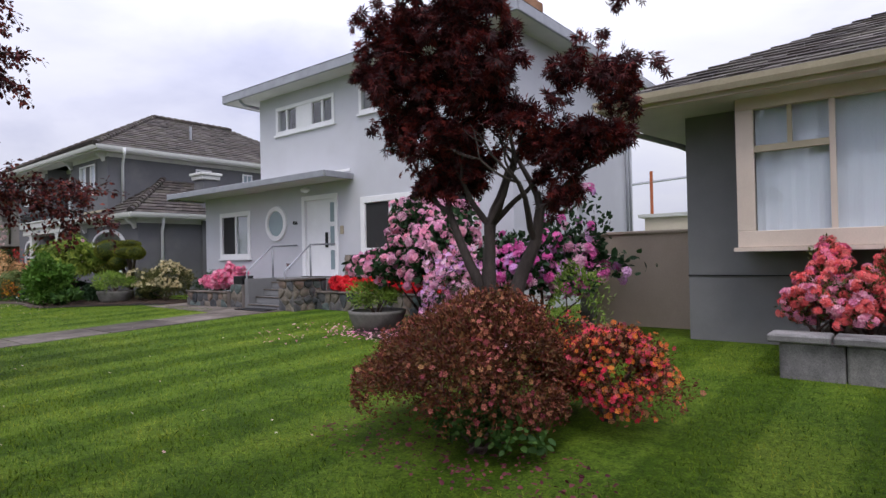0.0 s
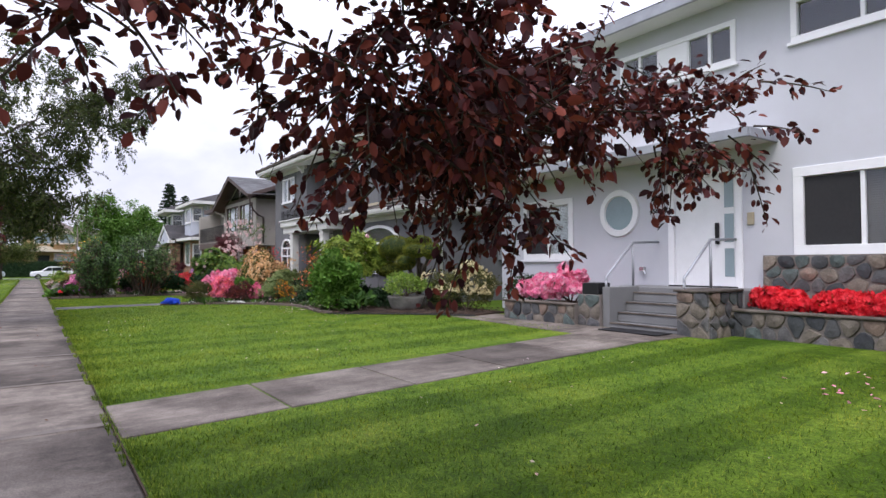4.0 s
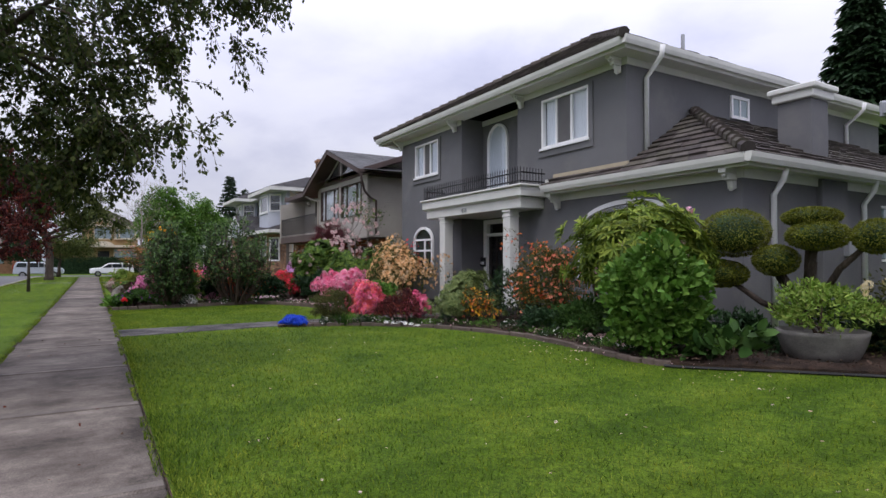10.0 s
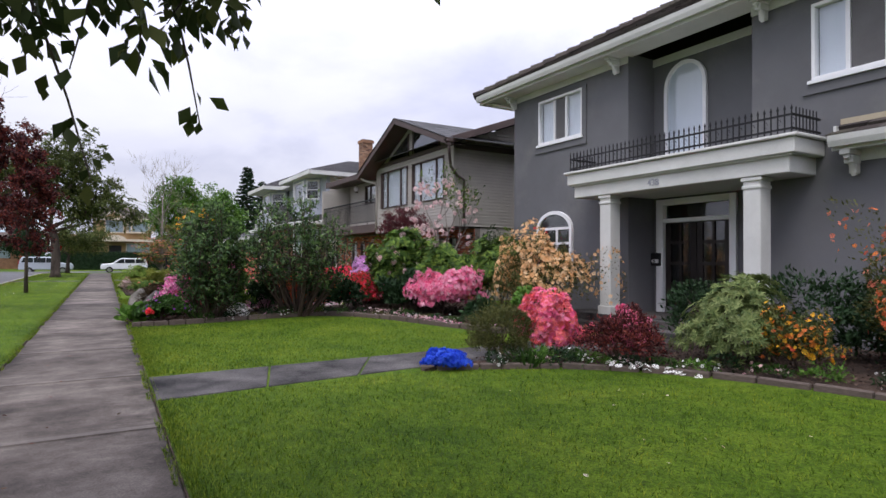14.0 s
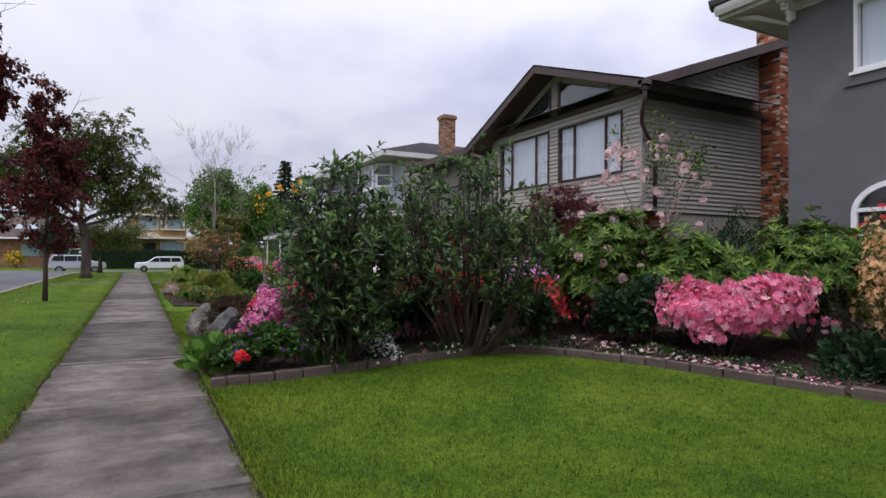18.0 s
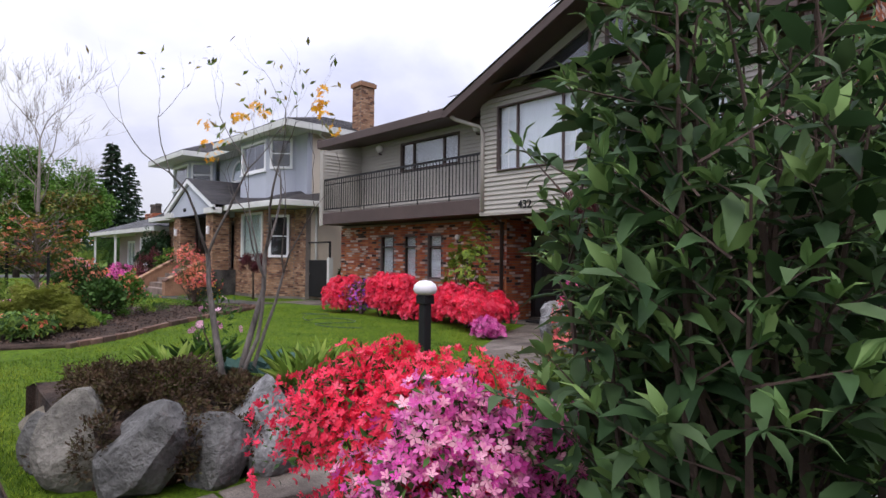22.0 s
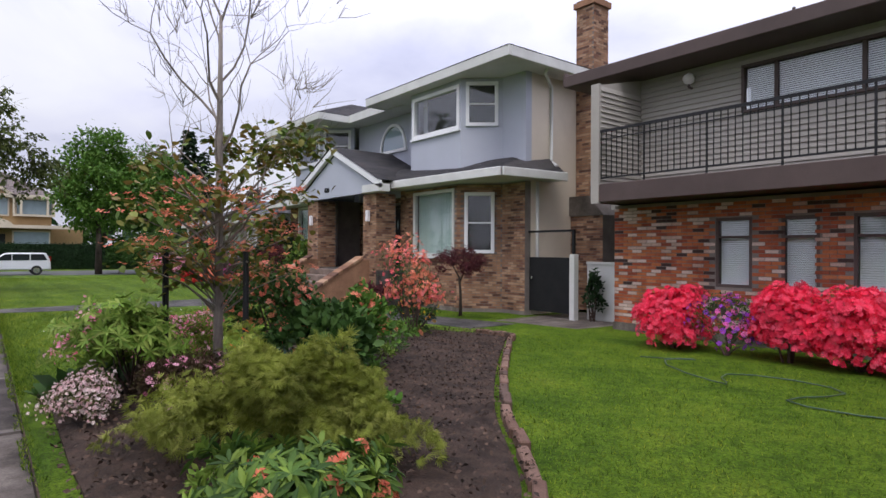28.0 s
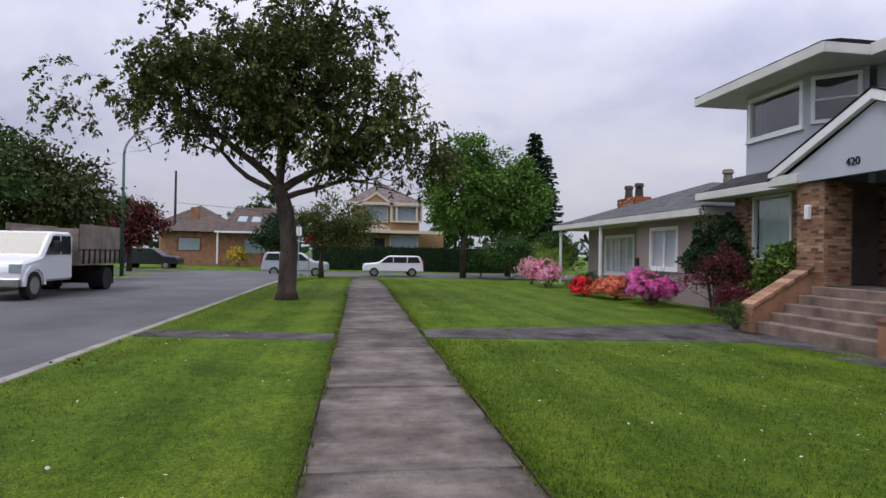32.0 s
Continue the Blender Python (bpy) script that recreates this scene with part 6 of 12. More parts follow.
# ground floor of the block by the gate
g = part("wall", wall_cells(Mesh(), -57.3, -54.95, -0.2, 3.2, 9.5, 9.7, [(-56.85, -55.05, 1.33, 3.1)]), M["mortar"], h4, "tan brick wall")
brick_face(g, (-57.3, 9.5), (-54.95, 9.5), 0.02, 3.2, [(0.45, 2.25, 1.31, 3.08)], (0, 2.4, 0.3, 1.3), 41)
window(h4, -56.85, -55.05, 1.33, 3.1, 9.5, TR, 0.08, [], inside="curtain_green", label="large window with sage curtains")
g, d = slanted(h4, "wall", (-54.95, 9.5), (-54.1, 10.3), -0.2, 3.2, M["mortar"])
brick_face(g, (-54.95, 9.5), (-54.1, 10.3), 0.02, 3.2, [(0.2, 0.95, 1.4, 2.95)], (0, 1.2, 0.2, 3.2), 42)
facet_window(h4, (-54.95, 9.5), (-54.1, 10.3), 1.42, 2.98, 0.2, "narrow sash window", "dark")
g = part("wall", Mesh().box(-54.1, -53.32, 10.3, 10.5, -0.2, 3.2), M["mortar"], h4)
brick_face(g, (-54.1, 10.3), (-53.32, 10.3), 0.02, 3.2, [], (0, 0.8, 0, 3.2), 43)
part("wall", Mesh().box(-53.52, -53.32, 10.5, 20, -0.2, 6), CR, h4, "cream stucco side wall")
g = part("wall", Mesh().box(-57.5, -57.3, 9.5, 10.8, 0, 3.2), M["mortar"], h4)
brick_face(g, (-57.5, 9.5), (-57.3, 9.5), 0.0, 3.2, [], (0, 0, 0, 0), 44)
part("footing", Mesh().box(-57.3, -54.95, 9.46, 9.5, -0.2, 0.04), M["path_concrete"], h4)
# upper floor
part("wall", wall_cells(Mesh(), -57.0, -54.8, 3.2, 5.9, 9.5, 9.7, [(-56.87, -54.9, 4.6, 5.75)]), S, h4, "blue-grey stucco bay")
window(h4, -56.92, -54.86, 4.6, 5.75, 9.5, M["white"], 0.1, [], inside="room", label="bay window with white frame")
slanted(h4, "wall", (-54.8, 9.5), (-54.1, 10.3), 3.2, 5.9, S)
facet_window(h4, (-54.8, 9.5), (-54.1, 10.3), 4.65, 5.78, 0.12, "narrow bay side window", "dark")
slanted(h4, "wall", (-57.6, 10.2), (-57.0, 9.5), 3.2, 5.9, S)
part("wall", Mesh().box(-54.1, -53.3, 10.3, 10.5, 3.2, 5.9), S, h4)
part("wall", wall_cells(Mesh(), -61.8, -57.5, 3.2, 5.9, 10.6, 10.8, []), S, h4)
arch_window(h4, -60.3, -58.75, 4.7, 4.75, 5.65, 10.57, M["white"], 0.09, inside="frost", label="half-round white window")
part("wall", wall_cells(Mesh(), -64.75, -62.65, 3.2, 5.9, 9.5, 9.7, [(-64.65, -62.75, 4.6, 5.75)]), S, h4)
window(h4, -64.68, -62.7, 4.6, 5.75, 9.5, M["white"], 0.1, [], inside="room", label="bay window with white frame")
slanted(h4, "wall", (-62.65, 9.5), (-61.8, 10.4), 3.2, 5.9, S)
facet_window(h4, (-62.65, 9.5), (-61.8, 10.4), 4.65, 5.78, 0.12, "narrow bay side window", "dark")
slanted(h4, "wall", (-65.2, 10.1), (-64.75, 9.5), 3.2, 5.9, S)
part("wall", Mesh().box(-65.4, -65.2, 10.0, 20, -0.2, 5.9).box(-65.2, -53.5, 19.8, 20, -0.2, 5.9), S, h4)
# ground floor by the entrance
g = part("wall", wall_cells(Mesh(), -65.2, -61.9, -0.2, 3.2, 9.5, 9.7, [(-64.45, -63.0, 1.4, 3.1)]), M["mortar"], h4)
brick_face(g, (-65.2, 9.5), (-61.9, 9.5), 0.02, 3.2, [(0.75, 2.2, 1.38, 3.1)], (0, 0, 0, 0), 45)
window(h4, -64.45, -63.0, 1.4, 3.1, 9.5, TR, 0.08, [], inside="curtain_green", label="tall window with sage curtains")
g = part("wall", wall_cells(Mesh(), -61.9, -57.3, 0.9, 3.2, 10.6, 10.8, [(-60.3, -58.7, 0.92, 2.95)]).box(-61.9, -61.7, 9.7, 10.6, 0, 3.2), M["mortar"], h4)
brick_face(g, (-61.9, 10.6), (-57.3, 10.6), 0.9, 3.2, [(1.6, 3.2, 0.0, 2.1)], (0, 0, 0, 0), 46)
d = part("front_door", Mesh().box(-60.3, -60.2, 10.56, 10.7, 0.92, 2.95).box(-58.8, -58.7, 10.56, 10.7, 0.92, 2.95).box(-60.2, -58.8, 10.56, 10.7, 2.85, 2.95).box(-59.65, -59.58, 10.56, 10.7, 0.92, 2.85), M["door_dark"], h4, "dark double door with pale etched lights")
for x in (-60.2, -59.58):
    part("door_leaf", Mesh().box(x, x + 0.55, 10.62, 10.67, 0.92, 2.85), M["door_dark"], d)
    for z in (1.05, 1.95):
        part("door_light", Mesh().box(x + 0.17, x + 0.4, 10.612, 10.619, z, z + 0.75), M["dark"], d)
        part("etching", Mesh().prism([(x + 0.285, z + 0.2), (x + 0.33, z + 0.37), (x + 0.285, z + 0.55), (x + 0.24, z + 0.37)], "y", 10.605, 10.611), M["frost"], d)
part("porch_floor", Mesh().box(-61.7, -57.3, 8.6, 10.6, -0.2, 0.92), M["aggregate"], h4)
for x0, x1 in ((-61.75, -61.0), (-58.1, -57.4)):
    g = part("pier", Mesh().box(x0, x1, 8.6, 9.25, -0.2, 3.1), M["mortar"], h4, "square brick porch pier")
    brick_face(g, (x0, 8.6), (x1, 8.6), 0.0, 3.1, [], (0, 1, 0.2, 3.1), int(-x0))
    bricks(g, lambda u, v, o, x1=x1: (x1 + o, 8.6 + u, v), 0.65, 3.1, [], M["tan_brick_single"], TB, (0, 0, 0, 0), seed=int(-x0) + 5)
    l = part("wall_lamp", Mesh().box((x0 + x1) / 2 - 0.06, (x0 + x1) / 2 + 0.06, 8.48, 8.59, 2.3, 2.62), M["lamp_white"], g, "pale box lamp", 0.02)
M["step_tan"] = mat("tan_aggregate", (0.23, 0.17, 0.14), 0.85, 0.35, 2, 120, 0.5)
st = thing("front_steps", "exposed-aggregate steps with sloping brick side walls", "steps", -59.5, 7.6, 0, kind="structure")
for i in range(5):
    part("step", Mesh().box(-60.99, -58.12, 7.1 + 0.3 * i, 8.6, 0.0 + 0.18 * i - 0.1, 0.18 + 0.18 * i), M["step_tan"], st, bevel=0.015)
for x in (-61.35, -58.1):
    g = part("side_wall", Mesh().prism([(7.0, -0.1), (8.6, -0.1), (8.6, 1.2), (8.3, 1.2), (7.0, 0.45)], "x", x, x + 0.34), M["tan_brick"], st)
    for k in range(9):
        a = 7.0 + 0.155 * k
        za = 0.45 + (a - 7.0) * 0.577
        m = Mesh()
        m.v = [(x - 0.03, a, za), (x + 0.37, a, za), (x + 0.37, a + 0.14, za + 0.081), (x - 0.03, a + 0.14, za + 0.081)]
        m.v += [(p, q, r + 0.07) for p, q, r in m.v]
        m.f = [(4, 5, 6, 7), (0, 4, 7, 3), (1, 2, 6, 5), (0, 1, 5, 4), (3, 7, 6, 2)]
        part("brick", m, M["tan_brick_single"], g)
# gabled porch roof and skirt roofs
part("gable", Mesh().prism([(-62.0, 3.12), (-57.35, 3.12), (-57.35, 3.3), (-59.68, 4.42), (-62.0, 3.3)], "y", 8.5, 8.6), S, h4)
for s in (1, -1):
    e = -59.68 - 2.75 * s
    part("barge_board", Mesh().prism([(e, 3.2), (-59.68, 4.45), (-59.68, 4.65), (e, 3.4)], "y", 8.38, 8.5), M["white"], h4, bevel=0.01)
    m = Mesh()
    f = [(e, 8.36, 3.42), (e, 10.6, 3.42), (-59.68, 10.6, 4.67), (-59.68, 8.36, 4.67)]
    course_roof(m, *f, 0.15, 0.32, 0.012, rng)
    part("shingles", m, M["shingle"], h4, kind="stuff")
    part("roof", Mesh().poly(*f), M["skin"], h4, "dark shingle porch gable")
    part("cornice_return", Mesh().box(min(e, e + 0.9 * s), max(e, e + 0.9 * s), 8.38, 8.75, 3.1, 3.32), TR, h4, bevel=0.01)
text("420", 0.22, (-60.35, 8.49, 3.3), (90, 0, 0), M["black_metal"], h4, depth=0.012)


def skirt(parent, pts_e, pts_w, ze, zw, fascia=0.2):
    """A lean-to roof between an eave line and a wall line."""
    m = Mesh()
    for (a, b), (c, d) in zip(zip(pts_e, pts_e[1:]), zip(pts_w, pts_w[1:])):
        f = [(*a, ze), (*b, ze), (*d, zw), (*c, zw)]
        course_roof(m, *f, 0.15, 0.32, 0.012, rng)
        part("roof", Mesh().poly(*f), M["skin"], parent)
        n = Mesh()
        u = (Vector((*b, 0)) - Vector((*a, 0))).normalized()
        o = Vector((u.y, -u.x, 0)) * 0.08
        A, B = Vector((*a, 0)), Vector((*b, 0))
        n.v = [(*v.xy, z) for z in (ze - fascia, ze + 0.01) for v in (A, B, B + o, A + o)]
        n.f = [(0, 3, 2, 1), (4, 5, 6, 7), (0, 1, 5, 4), (1, 2, 6, 5), (2, 3, 7, 6), (3, 0, 4, 7)]
        part("gutter", n, TR, parent, bevel=0.015)
        part("soffit", Mesh().poly((*a, ze - fascia + 0.02), (*b, ze - fascia + 0.02), (*d, ze - fascia + 0.02), (*c, ze - fascia + 0.02)), TR, parent)
    part("shingles", m, M["shingle"], parent, kind="stuff")


skirt(h4, [(-57.5, 8.9), (-53.0, 9.2), (-52.8, 11.2)], [(-57.5, 9.5), (-53.75, 10.28), (-53.32, 11.2)], 3.4, 3.82)
skirt(h4, [(-66.0, 10.5), (-66.0, 8.85), (-61.9, 8.85)], [(-65.2, 10.5), (-65.2, 9.5), (-61.9, 9.5)], 3.3, 3.72)
# main roofs
def hip(parent, x0, x1, y0, y1, ze, zr, inset, mat_key, step=0.15, width=0.32, fascia=0.24):
    a, b, c, d = (x0, y0, ze), (x1, y0, ze), (x1, y1, ze), (x0, y1, ze)
    cx = (x0 + x1) / 2
    r0, r1 = (cx, y0 + inset, zr), (cx, y1 - inset, zr)
    m = Mesh()
    course_roof(m, a, b, r0, r0, step, width, 0.014, rng)
    course_roof(m, b, c, r1, r0, step, width, 0.014, rng)
    course_roof(m, d, a, r0, r1, step, width, 0.014, rng)
    part("shingles", m, M[mat_key], parent, kind="stuff")
    part("roof", Mesh().poly(a, b, r0).poly(b, c, r1, r0).poly(c, d, r1).poly(d, a, r0, r1), M["skin"], parent, "hipped shingle roof")
    part("fascia", Mesh().box(x0, x1, y0, y0 + 0.06, ze - fascia, ze).box(x0, x0 + 0.06, y0 + 0.06, y1, ze - fascia, ze).box(x1 - 0.06, x1, y0 + 0.06, y1, ze - fascia, ze), TR, parent, bevel=0.015)
    part("soffit", Mesh().box(x0 + 0.06, x1 - 0.06, y0 + 0.06, y1, ze - fascia + 0.02, ze - fascia + 0.05), TR, parent)


hip(h4, -58.9, -52.7, 9.12, 20, 6.1, 7.25, 3.4, "shingle")
hip(h4, -66.0, -61.2, 8.7, 20, 6.1, 7.2, 2.6, "shingle")
part("roof", Mesh().poly((-61.3, 9.9, 6.1), (-58.0, 9.9, 6.1), (-58.0, 14, 7.2), (-61.3, 14, 7.2)), M["skin"], h4)
part("fascia", Mesh().box(-61.3, -58.0, 9.84, 9.9, 5.86, 6.12), TR, h4)
part("soffit", Mesh().box(-61.3, -58.0, 9.9, 10.8, 5.87, 5.9), TR, h4)
downpipe(h4, [(-52.8, 10.6, 5.95), (-52.95, 10.6, 5.8), (-53.28, 11.2, 5.6), (-53.28, 11.2, 3.75), (-53.0, 11.1, 3.6)], TR, 0.045)
downpipe(h4, [(-53.28, 10.7, 3.2), (-53.28, 10.7, 0.1)], TR, 0.045)
g = part("chimney", Mesh().box(-53.3, -52.3, 12.0, 13.0, 0, 2.4).prism([(-53.3, 2.4), (-52.3, 2.4), (-52.75, 2.85), (-53.3, 2.85)], "y", 12.0, 13.0).box(-53.3, -52.75, 12.2, 12.8, 2.85, 8.05), M["mortar"], h4, "tan brick chimney with sloped shoulder")
brick_face(g, (-53.3, 12.0), (-52.3, 12.0), 0, 2.4, [], (0, 0, 0, 0), 51)
brick_face(g, (-53.3, 12.2), (-52.75, 12.2), 2.85, 7.9, [], (0, 1, 2.6, 5.0), 52)
bricks(g, lambda u, v, o: (-52.75 + o, 12.2 + u, 2.85 + v), 0.6, 5.05, [], M["tan_brick_single"], TB, (0, 0, 0, 0), seed=53)
part("shoulder_cap", Mesh().prism([(-53.32, 2.4), (-52.26, 2.38), (-52.7, 2.9), (-53.32, 2.9)], "y", 11.95, 12.0), M["path_concrete"], g)
part("chimney_cap", Mesh().box(-53.36, -52.69, 12.14, 12.86, 7.85, 8.0), TB, g)
# gate beside the brick house
gt = thing("gate", "black painted garden gate with steel frame above", "gate", -52.9, 10.4, 0)
part("gate_leaf", Mesh().box(-53.28, -52.02, 10.42, 10.47, 0.05, 1.34), M["black_metal"], gt, bevel=0.006)
part("post", Mesh().box(-52.0, -51.86, 10.36, 10.52, -0.1, 1.42), M["trim_grey"], gt, "pale grey gate post", 0.008)
part("frame", Mesh().box(-51.96, -51.9, 10.4, 10.46, 1.42, 1.98).box(-53.3, -51.9, 10.4, 10.46, 1.93, 1.98), M["black_metal"], gt)
part("latch", Mesh().lathe(-53.18, 10.4, [(0.01, 0.8), (0.03, 0.82), (0.03, 0.86), (0.01, 0.88)], 8), M["chrome"], gt)
fp = thing("fence", "pale grey boarded fence panel behind the gate", "fence", -51.3, 10.8, 0)
part("panel", Mesh().box(-51.84, -50.52, 10.8, 10.84, -0.1, 1.2), M["trim_grey"], fp)
part("rail", Mesh().box(-51.84, -50.52, 10.77, 10.86, 1.2, 1.25), M["trim_grey"], fp)

# the bungalow on the corner
h5 = thing("house", "low pinkish-grey stucco bungalow with grey shingle roof", "house", -72, 10, 0)
PS = mat("pinkish_stucco", (0.33, 0.28, 0.27), 0.9, 0.1, 0.7, 120, 0.2)
part("wall", wall_cells(Mesh(), -71.2, -66.2, -0.1, 2.75, 9.6, 9.8, [(-70.2, -68.3, 1.0, 2.5)]), PS, h5)
part("wall", wall_cells(Mesh(), -78.2, -71.2, -0.1, 2.75, 10.6, 10.8, [(-76.4, -73.4, 0.6, 2.4)]).box(-71.4, -71.2, 9.8, 10.8, -0.1, 2.75), PS, h5)
part("wall", Mesh().box(-78.4, -78.2, 10.6, 19, -0.1, 2.75).box(-66.4, -66.2, 9.8, 19, -0.1, 2.75).box(-78.2, -66.4, 18.8, 19, -0.1, 2.75), PS, h5)
window(h5, -70.2, -68.3, 1.0, 2.5, 9.6, M["white"], 0.12, [-69.25], inside="curtain", label="white two-light window")
window(h5, -76.4, -73.4, 0.6, 2.4, 10.6, M["white"], 0.14, [-75.65, -74.9, -74.15], inside="curtain", label="row of white narrow windows")
hip(h5, -79.3, -65.9, 9.0, 19.6, 2.95, 4.6, 4.6, "shingle_grey")
for x in (-78.6, -73.7):
    part("porch_post", Mesh().box(x - 0.05, x + 0.05, 9.15, 9.25, 0, 2.72), M["white"], h5)
for i in range(3):
    part("scrollwork", Mesh().tube([(-73.62 + 0.09 * math.sin(t * 0.8), 9.2, 0.5 + i * 0.75 + 0.12 * t) for t in range(7)], 0.012, 4), M["white"], h5)
part("porch_lamp", Mesh().box(-72.0, -71.85, 10.5, 10.6, 1.95, 2.15), M["dark"], h5)
part("mailbox", Mesh().box(-71.15, -71.0, 9.5, 9.6, 1.1, 1.4), M["dark"], h5)
for x0, x1, y0, zt in ((-81.6, -79.6, 12.2, 4.35), (-76.2, -75.3, 14.0, 4.5)):
    c = part("chimney", Mesh().box(x0 + 3, x1 + 3, y0, y0 + 0.8, 2.6, zt), M["red_brick"], h5, "painted red brick chimney")
    bricks(c, lambda u, v, o, x0=x0, y0=y0: (x0 + 3 + u, y0 - o, 3.0 + v), x1 - x0, zt - 3.0, [], M["red_brick_single"], M["red_brick"], (0, 0, 0, 0), seed=61)
    for k in range(2 if x1 - x0 > 1.5 else 1):
        cx = x0 + 3.45 + k * 1.1
        part("chimney_pot", Mesh().lathe(cx, y0 + 0.4, [(0.22, zt), (0.2, zt + 0.1), (0.17, zt + 0.5), (0.24, zt + 0.52), (0.2, zt + 0.68), (0.05, zt + 0.7)], 12), M["path_concrete"], c)
bh = thing("house", "small grey house beyond the bungalow", "house", -92, 16, 0)
part("wall", Mesh().box(-88, -80, 17, 24, 0, 3), PS, bh)
part("roof", Mesh().box(-88.4, -79.6, 16.6, 24, 3, 3.25), M["white"], bh)
part("window", Mesh().box(-83.2, -81.4, 16.95, 17, 1.0, 2.2), M["dark"], bh)
part("window_frame", Mesh().box(-83.3, -81.3, 16.9, 16.95, 0.9, 1.0).box(-83.3, -81.3, 16.9, 16.95, 2.2, 2.3).box(-82.35, -82.25, 16.9, 16.95, 1.0, 2.2), M["white"], bh)

# houses across the cross street
OC = mat("ochre_stucco", (0.36, 0.24, 0.12), 0.9, 0.1, 0.7, 120, 0.2)
CT = mat("cream_trim", (0.62, 0.54, 0.42), 0.7, 0.06, 1, 60, 0.05)
FHR = mat("grey_brown_tiles", (0.17, 0.14, 0.13), 0.9, 0.35, 2, 40, 0.5, stretch=(1, 1, 4))
BRN = mat("brown_roof", (0.1, 0.075, 0.065), 0.9, 0.25, 2, 60, 0.4)


def along_x(m, x):
    """Turns a front drawn in the x-z plane facing -y into one facing +x at the given x; y runs as drawn x."""
    m.v = [(x - q, p, r) for p, q, r in m.v]
    return m


fh = thing("house", "ochre two-storey house with cream trim across the street", "house", -109, 1, -0.2)
X = -108.0
part("wall", along_x(wall_cells(Mesh(), -1.6, 5.0, -0.4, 6.0, 0, 0.2, []), X), OC, fh)
part("wall", along_x(Mesh().box(-1.6, -1.4, 0.2, 9, -0.4, 6).box(4.8, 5.0, 0.2, 9, -0.4, 6).box(-5.5, -1.6, 2.0, 9, -0.4, 4.2).box(5.0, 7.6, 1.0, 9, -0.4, 3.4), X), OC, fh)
part("roof", along_x(Mesh().poly((-2.3, -0.6, 6.3), (5.5, -0.6, 6.3), (1.2, 4.2, 8.8)).poly((5.5, -0.6, 6.3), (5.5, 9, 6.3), (1.2, 5, 8.8), (1.2, 4.2, 8.8)).poly((-2.3, 9, 6.3), (-2.3, -0.6, 6.3), (1.2, 4.2, 8.8), (1.2, 5, 8.8)), X), FHR, fh, "grey-brown hipped roof")
part("gable", along_x(Mesh().prism([(-0.8, 6.0), (2.2, 6.0), (0.7, 7.1)], "y", -0.5, -0.4), X), OC, fh)
for s, e in ((-1.0, 0.7), (2.4, 0.7)):
    part("barge_board", along_x(Mesh().prism([(s, 5.95), (e, 7.1), (e, 7.35), (s, 6.2)], "y", -0.62, -0.5), X), CT, fh)
part("fascia", along_x(Mesh().box(-2.3, 5.5, -0.62, -0.58, 6.05, 6.32), X), CT, fh)
part("band", along_x(Mesh().box(-1.7, 7.7, -0.75, 0.0, 3.3, 3.6), X), CT, fh)
for a, b, c, d in ((-0.15, 1.75, 4.5, 6.0), (2.4, 5.0, 4.6, 5.9), (2.2, 4.8, 1.6, 3.0)):
    w = part("window", along_x(Mesh().box(a - 0.12, b + 0.12, -0.1, -0.02, c - 0.12, d + 0.12), X), CT, fh)
    part("pane", along_x(Mesh().box(a, b, -0.13, -0.11, c, d), X), M["frost"], w)
part("bay", along_x(Mesh().box(2.1, 5.25, -0.5, -0.1, 4.4, 4.56).box(2.1, 5.25, -0.5, -0.1, 5.92, 6.1).box(2.1, 2.25, -0.5, -0.1, 4.56, 5.92).box(5.1, 5.25, -0.5, -0.1, 4.56, 5.92).box(2.62, 2.8, -0.5, -0.1, 4.56, 5.92).box(4.6, 4.78, -0.5, -0.1, 4.56, 5.92), X), CT, fh, "cream framed bay window")
part("porch_arch", along_x(Mesh().prism([(0.0, 3.3), *arch_pts(-0.4, 2.2, 3.3, 4.1), (2.0, 3.3)], "y", -1.6, -0.1), X), CT, fh)
part("entrance", along_x(Mesh().box(0.2, 1.6, -0.06, -0.02, 0, 2.8), X), M["dark"], fh)
part("roof_vent", Mesh().tube([(-112, -0.2, 7.4), (-112, -0.2, 8.9)], 0.12, 6), BRN, fh)
fb = thing("house", "brown brick bungalow with skylights across the street", "house", -112, -15, -0.2)
part("wall", along_x(Mesh().box(-20.5, -9.5, 4, 14, -0.4, 3.2), X), M["red_brick"], fb)
bricks_face = along_x(wall_cells(Mesh(), -20.5, -9.5, -0.4, 3.1, 3.9, 4.0, [(-19, -16.6, 1.2, 2.6)]), X)
part("brick_front", bricks_face, M["tan_brick"], fb)
part("roof", along_x(Mesh().poly((-21.3, 3.2, 3.2), (-13.6, 3.2, 3.2), (-16, 8, 5.2)).poly((-15, 3.0, 3.3), (-8.8, 3.0, 3.3), (-10, 8, 6.0), (-14, 8, 6.0)).poly((-21.3, 14, 3.2), (-21.3, 3.2, 3.2), (-16, 8, 5.2), (-16, 10, 5.2)), X), BRN, fb)
for y in (-13.4, -12.0):
    part("skylight", along_x(Mesh().poly((y, 4.9, 4.35), (y + 0.9, 4.9, 4.35), (y + 0.9, 6.0, 4.95), (y, 6.0, 4.95)), X), M["frost"], fb)
part("window", along_x(Mesh().box(-18.8, -16.8, 3.85, 3.9, 1.3, 2.5), X), M["frost"], fb)
part("window", along_x(Mesh().box(-12.4, -10.4, 3.85, 3.9, 1.1, 2.5), X), M["frost"], fb)
